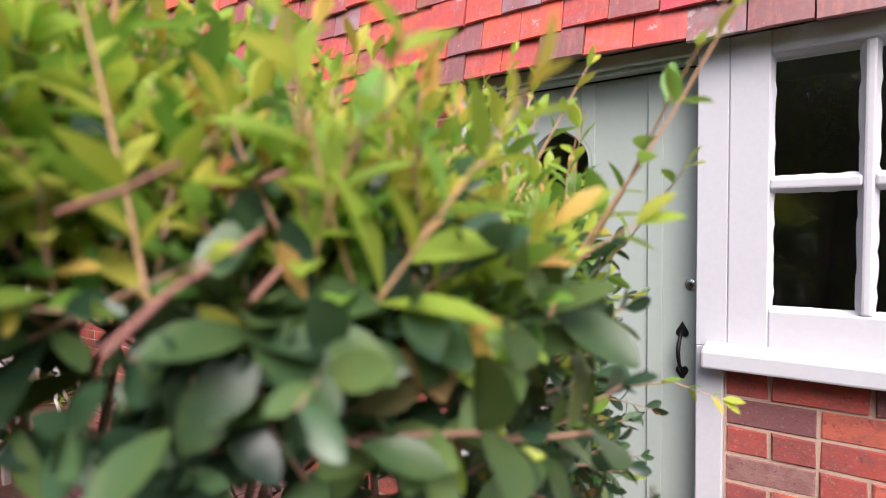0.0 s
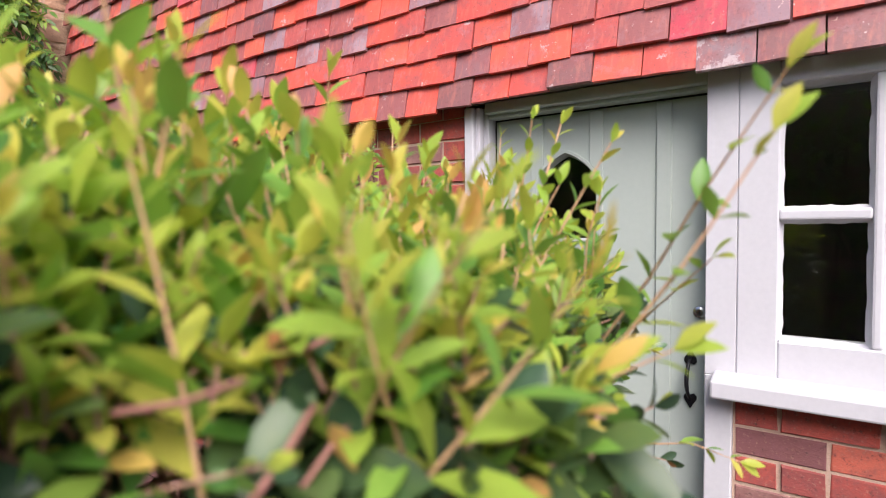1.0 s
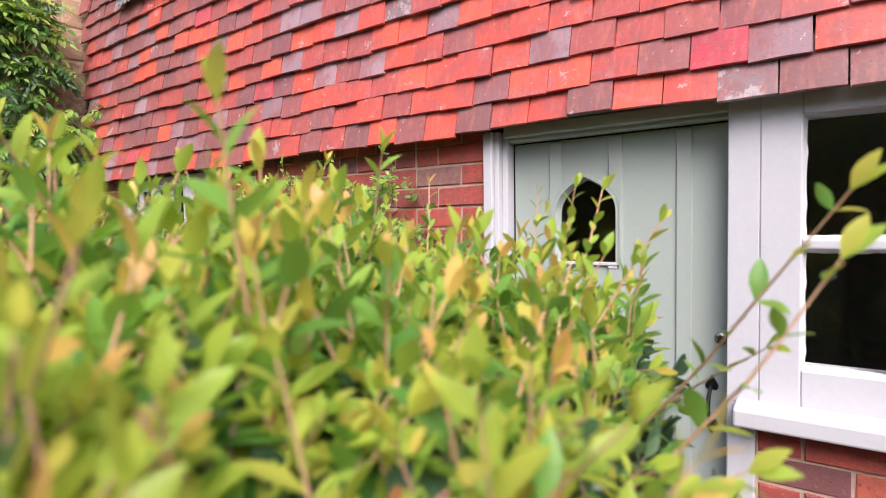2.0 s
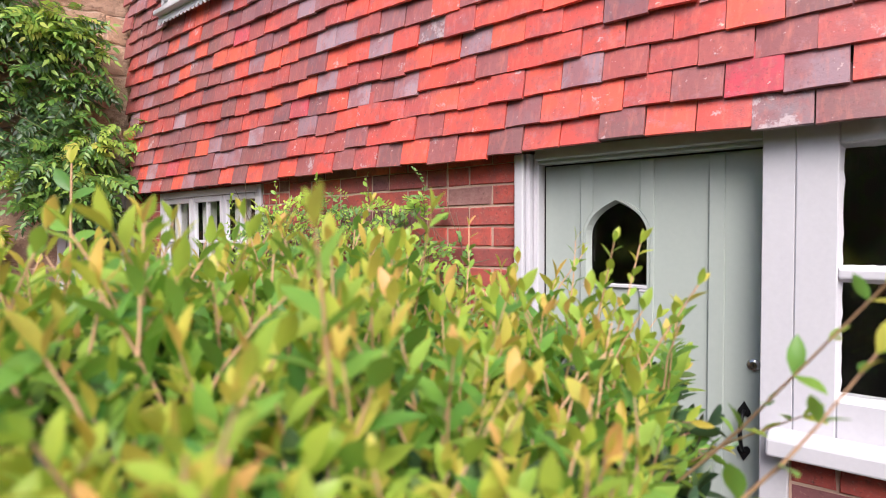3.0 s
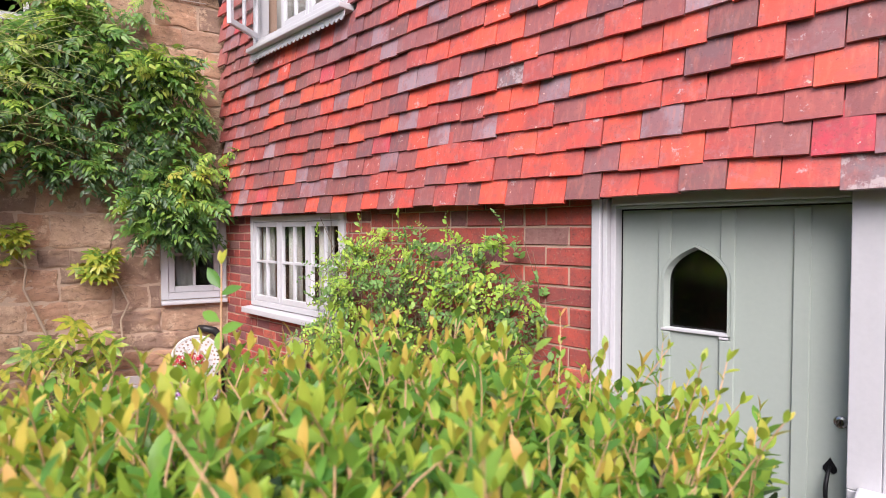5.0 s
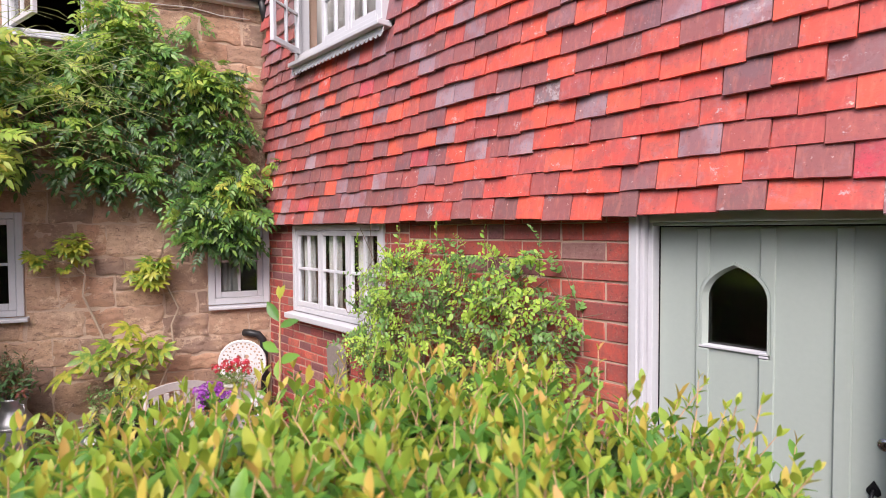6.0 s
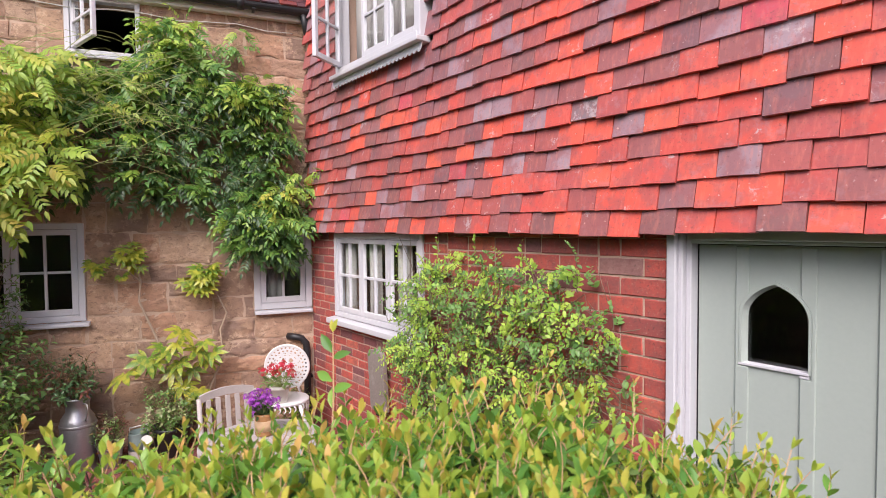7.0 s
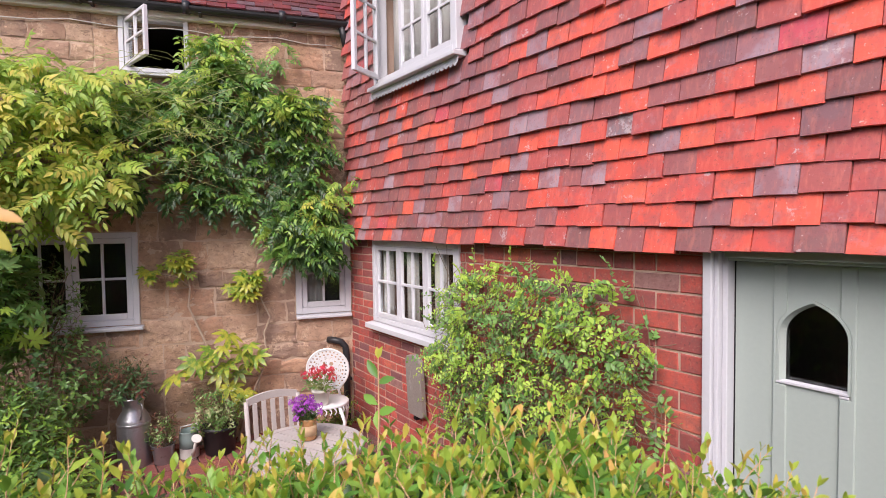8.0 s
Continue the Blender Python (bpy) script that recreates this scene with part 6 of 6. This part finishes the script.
def build_vessels():
    churn = thing("milk_churn", "dull galvanised milk churn planted with a red-leaved shrub", "milk churn", Matrix.Translation(on_stone(1.95, 0.36, GZ - 0.03)))
    part("body", lathe(((0.125, 0.0), (0.13, 0.01), (0.13, 0.40), (0.122, 0.44), (0.085, 0.50), (0.082, 0.56), (0.098, 0.60), (0.098, 0.615), (0.088, 0.61), (0.076, 0.56)), 32), "zinc", churn)
    for a in (20, 200):
        c, s = math.cos(radians(a)), math.sin(radians(a))
        part("handle", tube([(0.085 * c, 0.085 * s, 0.57), (0.16 * c, 0.16 * s, 0.575), (0.165 * c, 0.165 * s, 0.53), (0.125 * c, 0.125 * s, 0.44)], 0.006, 6), "zinc", churn)
    part("band", lathe(((0.1315, 0.38), (0.134, 0.385), (0.134, 0.40), (0.1315, 0.405)), 32), "zinc", churn)
    can = thing("watering_can", "white and sage enamel watering can on the brick paving", "watering can", Matrix.Translation(on_stone(1.52, 0.36, GZ)) @ pose(0, 0, 0, 0, 0, 10))
    part("body", lathe(((0.08, 0.0), (0.082, 0.006), (0.082, 0.09), (0.0825, 0.0905)), 28), "enamel", can, "cream enamel base")
    part("upper_body", lathe(((0.0825, 0.091), (0.080, 0.17), (0.078, 0.225), (0.083, 0.235), (0.074, 0.235), (0.072, 0.20)), 28), "enamel_green", can, "grey-green enamel side")
    part("spout", tube([(0.075, 0, 0.03), (0.12, 0, 0.10), (0.16, 0, 0.19)], [0.018, 0.014, 0.011], 10), "enamel", can)
    part("rose", tube([(0.158, 0, 0.186), (0.175, 0, 0.205), (0.179, 0, 0.210)], [0.012, 0.042, 0.042], 18), "enamel", can)
    part("handle", tube([(-0.078, 0, 0.05), (-0.13, 0, 0.10), (-0.13, 0, 0.20), (-0.078, 0, 0.225)], 0.007, 7), "enamel", can)
    part("carry_handle", tube([(0.0, -0.075, 0.22), (0.0, -0.07, 0.28), (0.0, 0.07, 0.28), (0.0, 0.075, 0.22)], 0.006, 7), "enamel", can)
    tub = thing("zinc_planter", "small zinc planter holding a leafy plant", "planter", Matrix.Translation(on_stone(1.72, 0.42, GZ)))
    part("tub", lathe(((0.07, 0.0), (0.072, 0.005), (0.095, 0.16), (0.10, 0.165), (0.092, 0.165), (0.088, 0.13)), 24), "zinc", tub)
    pot = thing("black_pot", "black plastic plant pot on the paving", "plant pot", Matrix.Translation(on_stone(1.27, 0.34, GZ)))
    part("pot", lathe(((0.12, 0.0), (0.125, 0.006), (0.15, 0.22), (0.16, 0.225), (0.16, 0.25), (0.147, 0.25), (0.14, 0.2)), 28), "gutter", pot)
    terra = thing("terracotta_pot", "terracotta pot among the perennials", "plant pot", Matrix.Translation(on_stone(2.62, 0.62, GZ - 0.05)))
    part("pot", lathe(((0.10, 0.0), (0.105, 0.005), (0.14, 0.24), (0.155, 0.245), (0.155, 0.29), (0.142, 0.29), (0.135, 0.22)), 28), "terracotta", terra)


build_vessels()
shrub("pot_shrub", "red-tinted leafy plant growing in the milk churn", ("redleaf", "shrub_dark", "shrub_dark"), on_stone(2.0, 0.36, 0.86), (0.20, 0.18, 0.17), 110, 0.05, LANCE, GREEN, 46)
shrub("pot_plant", "small leafy plant with pinkish shoots in a zinc planter", ("shrub", "varieg", "redleaf"), on_stone(1.72, 0.42, 0.42), (0.13, 0.12, 0.14), 90, 0.03, SMALL, GREEN, 47)


def build_board():
    b = thing("board", "grey weathered timber board leaning on the brick wall", "board", pose(-2.56, -0.085, 0.60, 3))
    bm = bmesh.new()
    pts = [(0.115, 0.02), (0.115, 0.46), (0.09, 0.495), (0.0, 0.51), (-0.09, 0.495), (-0.115, 0.46), (-0.115, 0.03), (-0.09, 0.0), (0.09, 0.0)]
    bm.faces.new([bm.verts.new((x, 0, z)) for x, z in pts])
    ex = bmesh.ops.extrude_face_region(bm, geom=bm.faces[:])
    bmesh.ops.translate(bm, vec=(0, -0.045, 0), verts=[v for v in ex["geom"] if isinstance(v, bmesh.types.BMVert)])
    bmesh.ops.recalc_face_normals(bm, faces=bm.faces[:])
    bmesh.ops.bevel(bm, geom=bm.edges[:], offset=0.005, segments=1, affect="EDGES")
    part("plank", bm, "driftwood", b)
    part("bracket", box(-0.02, 0.02, -0.05, 0.05, -0.03, 0.004, 0.003), "iron", b)


build_board()


def build_screen():
    """The tall planting behind the camera, which the panes mirror."""
    ob = thing("shrubbery", "tall dark garden shrubbery facing the cottage", "shrubbery", kind="stuff")
    F = Foliage(77)
    r = F.r
    for _ in range(20000):
        x = r.uniform(-9, 11)
        top = 3.7 + 0.6 * noise.noise(Vector((x * 0.4, 0, 0)))
        z = r.uniform(GZ, top)
        y = -5.7 - 0.5 * noise.noise(Vector((x * 0.8, z, 2))) - r.uniform(0, 0.7)
        F.leaf("shrub_dark" if r.random() < 0.35 else "shrub" if r.random() < 0.55 else "climb", np.array((x, y, z)), np.array((r.normal(0, 0.8), 0.9, r.normal(-0.2, 0.6))), np.array((0, 0.4, 1.0)), r.uniform(0.10, 0.24))
    for x in np.arange(-8.5, 10.6, 0.8):
        p = np.array((x, -6.1, GZ - 0.08))
        F.stem([p, p + (0.1, 0.1, 1.3), p + (0.2, 0.0, 2.7)], 0.04, 0.01)
    F.done(ob, LANCE, GREEN, "bark", "trunks")
    back = part("wall_garden", box(-12, 12, -7.4, -7.2, GZ - 0.1, 4.0), "stone_mortar")
    tagged(back, "plain garden wall behind the shrubbery", "wall", kind="structure")


build_screen()
# ---------------------------------------------------------------- the many pieces of walls, last


def piece_mesh(name, w, h, d, bevel, material, seed=0, rough=0.0):
    """A brick, stone or tile: face at y = 0, body behind it, worn edges."""
    r = random.Random(seed)
    bm = bmesh.new()
    f = [(-w / 2 + bevel, -h / 2 + bevel), (w / 2 - bevel, -h / 2 + bevel), (w / 2 - bevel, h / 2 - bevel), (-w / 2 + bevel, h / 2 - bevel)]
    b = [(-w / 2, -h / 2), (w / 2, -h / 2), (w / 2, h / 2), (-w / 2, h / 2)]
    j = lambda s: r.uniform(-s, s)
    front = [bm.verts.new((x + j(rough), j(rough), z + j(rough))) for x, z in f]
    mid = [bm.verts.new((x + j(rough), bevel, z + j(rough))) for x, z in b]
    back = [bm.verts.new((v.co.x, d, v.co.z)) for v in mid]
    bm.faces.new(front)
    for p, q in ((front, mid), (mid, back)):
        for i in range(4):
            bm.faces.new((p[i], q[i], q[(i + 1) % 4], p[(i + 1) % 4]))
    bmesh.ops.recalc_face_normals(bm, faces=bm.faces[:])
    me = bpy.data.meshes.new(name)
    bm.to_mesh(me)
    bm.free()
    me.materials.append(M[material])
    return me


def put(name, me, parent, m):
    ob = new(name, me)
    ob.parent = parent
    ob.matrix_basis = m
    return ob


def lay_bricks():
    r = random.Random(5)
    joint = 0.012
    holes = [W_MAIN, DOORWAY, W_RIGHT]

    def put_brick(x0, x1, z0, z1, pitch, long_, half):
        if x1 - x0 < 0.035:
            return
        src, full = (long_, pitch) if x1 - x0 > 0.17 else (half, pitch / 2)
        m = pose((x0 + x1) / 2, BRICK_Y + r.uniform(-0.002, 0.003), (z0 + z1) / 2, r.uniform(-0.5, 0.5), r.uniform(-0.35, 0.35), r.uniform(-0.5, 0.5))
        put("brick", r.choice(src), MAIN, m @ Matrix.Diagonal(((x1 - x0 - joint) / (full - joint), 1, 1, 1)))

    # the bricks under the window are smaller than those by the door
    for left, right, rowend, pitch, course in ((-3.915, -1.72, 2.06, 0.214, 0.0735), (-1.72, -0.098, 2.06, 0.256, 0.0935), (0.927, 2.0, 0.98, 0.256, 0.0935)):
        long_ = [piece_mesh("brick", pitch - joint, course - joint, 0.05, 0.004, "brick", i, 0.0028) for i in range(5)]
        half = [piece_mesh("brick_half", pitch / 2 - joint, course - joint, 0.05, 0.004, "brick", i + 9, 0.0028) for i in range(5)]
        k, z = 0, 0.055
        while z < rowend:
            z1 = min(z + course, 2.098)
            # a run of long bricks, every other course begins with a half
            x = right if left < 0 else left
            step = -1 if left < 0 else 1
            first = True
            while (x > left + 0.02) if step < 0 else (x < right):
                wide = pitch / 2 if (first and k % 2) or r.random() < 0.24 else pitch
                first = False
                a, b = sorted((x, x + step * wide))
                a, b = max(a, left), min(b, right if left < 0 else 9)
                spans = [(a, b)]
                for h in holes:
                    if z + course / 2 > h[2] and z + course / 2 < h[3]:
                        spans = [q for (p0, p1) in spans for q in ((p0, min(p1, h[0])), (max(p0, h[1]), p1)) if q[1] - q[0] > 0.03]
                for p0, p1 in spans:
                    put_brick(p0, p1, z, z1, pitch, long_, half)
                x += step * wide
            z += course
            k += 1


def hang_tiles():
    r = random.Random(3)
    pitch, gauge, long_, thick = 0.168, 0.113, 0.175, 0.0145
    kinds = {}
    for i in range(6):
        rr = random.Random(i)
        bm = bmesh.new()
        n = 3
        w = pitch - 0.0035
        lo = [(-w / 2 + w * q / n, rr.uniform(-0.0015, 0.0015)) for q in range(n + 1)]
        front = [bm.verts.new((x, 0, z)) for x, z in lo]
        back = [bm.verts.new((x, thick, z)) for x, z in lo]
        tf = [bm.verts.new((x, 0, long_)) for x, z in lo]
        tb = [bm.verts.new((x, thick, long_)) for x, z in lo]
        for q in range(n):
            bm.faces.new((front[q], front[q + 1], tf[q + 1], tf[q]))
            bm.faces.new((back[q], tb[q], tb[q + 1], back[q + 1]))
            bm.faces.new((front[q], back[q], back[q + 1], front[q + 1]))
        bm.faces.new((front[0], tf[0], tb[0], back[0]))
        bm.faces.new((front[n], back[n], tb[n], tf[n]))
        bow = rr.uniform(0.0, 0.0025)
        for v in bm.verts:
            v.co.y -= bow * (1 - (2 * v.co.x / w) ** 2)
        bmesh.ops.recalc_face_normals(bm, faces=bm.faces[:])
        me = bpy.data.meshes.new("tile")
        bm.to_mesh(me)
        bm.free()
        for batch in ("tile", "tile_bright", "tile_dark", "tile_grey", "tile_pink"):
            own = me.copy()
            own.materials.append(M[batch])
            kinds.setdefault(batch, []).append(own)
    far = {}
    count = 0
    rows = int((5.2 - 2.04) / gauge)
    for k in range(rows):
        z = 2.04 + k * gauge
        kick = 0.030 * max(0.0, 1 - k / 3.0)
        x = -3.88 + (-pitch / 2 if k % 2 else 0)
        while x < 3.4:
            cx = x + pitch / 2
            x += pitch
            if cx - pitch / 2 < -3.9:
                continue
            if W_UPPER[0] - 0.02 < cx + pitch * 0.3 and cx - pitch * 0.3 < W_UPPER[1] + 0.02 and z + gauge > W_UPPER[2] - 0.06 and z < W_UPPER[3]:
                continue
            slip = -0.008 if r.random() < 0.08 else 0.0
            m = pose(cx + r.uniform(-0.002, 0.002), -0.132 - kick + r.uniform(-0.007, 0.004) + slip, z + r.uniform(-0.006, 0.006) + 0.016 * noise.noise(Vector((cx * 1.3, k * 0.45, 0))), -10.5 - kick * 110 + r.uniform(-1.6, 1.6), r.uniform(-1.0, 1.0), r.uniform(-1.5, 1.5))
            near = max(0.0, min(1.0, (cx + 1.8) / 2.0))
            drift = noise.noise(Vector((cx * 0.9, 7.0, z * 1.1)))
            q = r.random()
            batch = "tile_bright" if q < 0.07 + 0.50 * near else "tile_dark" if q > 0.62 + 0.27 * near - 0.30 * drift else "tile"
            if cx > 0.85 and r.random() < 0.45:
                batch = "tile_dark"
            if k == 0 and cx > 0.75 and cx < 1.05 or k == 5 and -0.6 < cx < -0.45:
                batch = "tile_grey"
            elif k == 1 and 0.75 < cx < 0.9:
                batch = "tile_pink"
            elif k == 1 and 0.9 < cx < 1.08 or k == 0 and 0.32 < cx < 0.45 or k == 0 and 1.05 < cx:
                batch = "tile_dark"
            elif k == 0 and cx > 0.45:
                batch = "tile_bright"
            elif k == 0:
                batch = "tile_dark" if int((0.07 - cx) / pitch + 0.5) % 2 == 1 else "tile_bright"
            me = r.choice(kinds[batch])
            if cx > -1.55 and cx < 1.6 and z < 3.55 and count < 300:
                put("tile", me, MAIN, m)
                count += 1
            else:
                co = np.empty(len(me.vertices) * 3, dtype=np.float32)
                me.vertices.foreach_get("co", co)
                co = co.reshape(-1, 3) @ np.array(m.to_3x3()).T + np.array(m.translation)
                q = far.setdefault("tile_far" if batch in ("tile", "tile_grey", "tile_pink") else batch + "_far", [[], [], 0])
                q[0].append(co)
                for f in me.polygons:
                    q[1].append([q[2] + i for i in f.vertices])
                q[2] += len(co)
    for batch, (vs, fs, _) in far.items():
        ob = shell_of("hung_tiles", np.concatenate(vs), fs, batch, MAIN)
        tagged(ob, "overlapping red and purple clay tiles", kind="stuff")


def lay_stones():
    """Rough courses that change height from one stretch of the wall to the next."""
    r = random.Random(11)
    holes = [S_LOW, S_CORNER, S_UP]
    right = 0.0
    while right > -5.9:
        left = max(-6.1, right - r.uniform(0.6, 1.3))
        z = GZ - 0.02
        while z < 4.1:
            h = min(r.uniform(0.14, 0.30), 4.14 - z)
            if h < 0.07:
                break
            x = right
            while x > left + 0.02:
                w = min(r.uniform(0.17, 0.46), h * r.uniform(1.3, 2.6))
                if x - w < left + 0.15:
                    w = x - left
                lay_one(r, holes, x - w, x, z, h)
                x -= w
            z += h
        right = left


def lay_one(r, holes, a, b, z, h):
    a += r.uniform(-0.02, 0.0)
    split = [(z, z + h)] if h < 0.24 or b - a > 0.3 or r.random() < 0.6 else [(z, z + h / 2), (z + h / 2, z + h)]
    for c, d in split:
        todo = [(a, b, c, d)]
        for q in holes:
            nxt = []
            for (p0, p1, e0, e1) in todo:
                if p0 < q[1] and p1 > q[0] and e0 < q[3] and e1 > q[2]:
                    for g in ((p0, min(p1, q[0]), e0, e1), (max(p0, q[1]), p1, e0, e1), (max(p0, q[0]), min(p1, q[1]), e0, min(e1, q[2])), (max(p0, q[0]), min(p1, q[1]), max(e0, q[3]), e1)):
                        if g[1] - g[0] > 0.04 and g[3] - g[2] > 0.04:
                            nxt.append(g)
                else:
                    nxt.append((p0, p1, e0, e1))
            todo = nxt
        for p0, p1, e0, e1 in todo:
            me = stone_mesh(p1 - p0 - 0.020, e1 - e0 - 0.018, r)
            put("stone", me, WING, pose((p0 + p1) / 2, r.uniform(-0.010, -0.003), (e0 + e1) / 2))


def stone_mesh(w, h, r):
    """A rough-dressed block: a bumpy face with broken edges."""
    bm = bmesh.new()
    nx, nz = max(5, int(w / 0.022)), max(5, int(h / 0.016))
    seed = Vector((r.uniform(0, 90), r.uniform(0, 90), r.uniform(0, 90)))
    g = {}
    for i in range(nx + 1):
        for j in range(nz + 1):
            x, z = -w / 2 + w * i / nx, -h / 2 + h * j / nz
            rim = i in (0, nx) or j in (0, nz)
            d = noise.noise(Vector((x * 7, 0, z * 8)) + seed) * 0.010 + noise.noise(Vector((x * 15, 3, z * 24)) + seed) * 0.009 + noise.noise(Vector((x * 34, 3, z * 44)) + seed) * 0.006
            jx = noise.noise(Vector((x * 9, 9, z * 9)) + seed) * 0.022
            jz = noise.noise(Vector((x * 9, 5, z * 9)) + seed) * 0.022
            g[i, j] = bm.verts.new((x + jx, (0.004 if rim else 0.0) + d, z + jz))
    for i in range(nx):
        for j in range(nz):
            bm.faces.new((g[i, j], g[i + 1, j], g[i + 1, j + 1], g[i, j + 1])).smooth = True
    rim = [e for e in bm.edges if e.is_boundary]
    for e in rim:
        e.smooth = False
    ex = bmesh.ops.extrude_edge_only(bm, edges=rim)
    for v in ex["geom"]:
        if isinstance(v, bmesh.types.BMVert):
            v.co.y = 0.04
    me = bpy.data.meshes.new("stone")
    bm.to_mesh(me)
    bm.free()
    me.materials.append(M["stone"])
    return me


def pave():
    """Brick paving of the sitting corner, laid in basket pairs."""
    r = random.Random(17)
    floor = thing("pavement", "red brick paving laid in a basket pattern", "paving", kind="structure")
    part("bed", box(-5.0, -0.9, -2.6, -0.062, GZ - 0.12, GZ - 0.012), "soil", floor)
    me = piece_mesh("paver", 0.206, 0.098, 0.05, 0.005, "paver", 1, 0.002)
    flat = pose(0, 0, 0, -90)
    count, rest = 0, [[], [], 0]
    for i in range(-21, 0):
        for j in range(-13, 0):
            cx, cy = i * 0.216 - 0.3 + 0.108, j * 0.216 + 0.05
            if cx < CORNER.x - 0.27 * (-0.06 - cy) + 0.02 or cy > -0.12:
                continue
            for k in (-1, 1):
                d = 0.054 * k
                m = pose(cx + (d if (i + j) % 2 else 0), cy + (0 if (i + j) % 2 else d), GZ + r.uniform(-0.003, 0.002), 0, 0, 90 if (i + j) % 2 else 0)
                if cx < -2.2 and count < 300:
                    put("paver", me, floor, m @ flat)
                    count += 1
                elif cx < -0.98 and cy > -2.5:
                    co = np.array([tuple(m @ flat @ v.co) for v in me.vertices])
                    rest[0].append(co)
                    rest[1] += [[rest[2] + q for q in f.vertices] for f in me.polygons]
                    rest[2] += len(co)
    tagged(shell_of("pavers", np.concatenate(rest[0]), rest[1], "paver", floor), "red paving bricks", kind="stuff")


hang_tiles()
pave()
lay_bricks()
lay_stones()
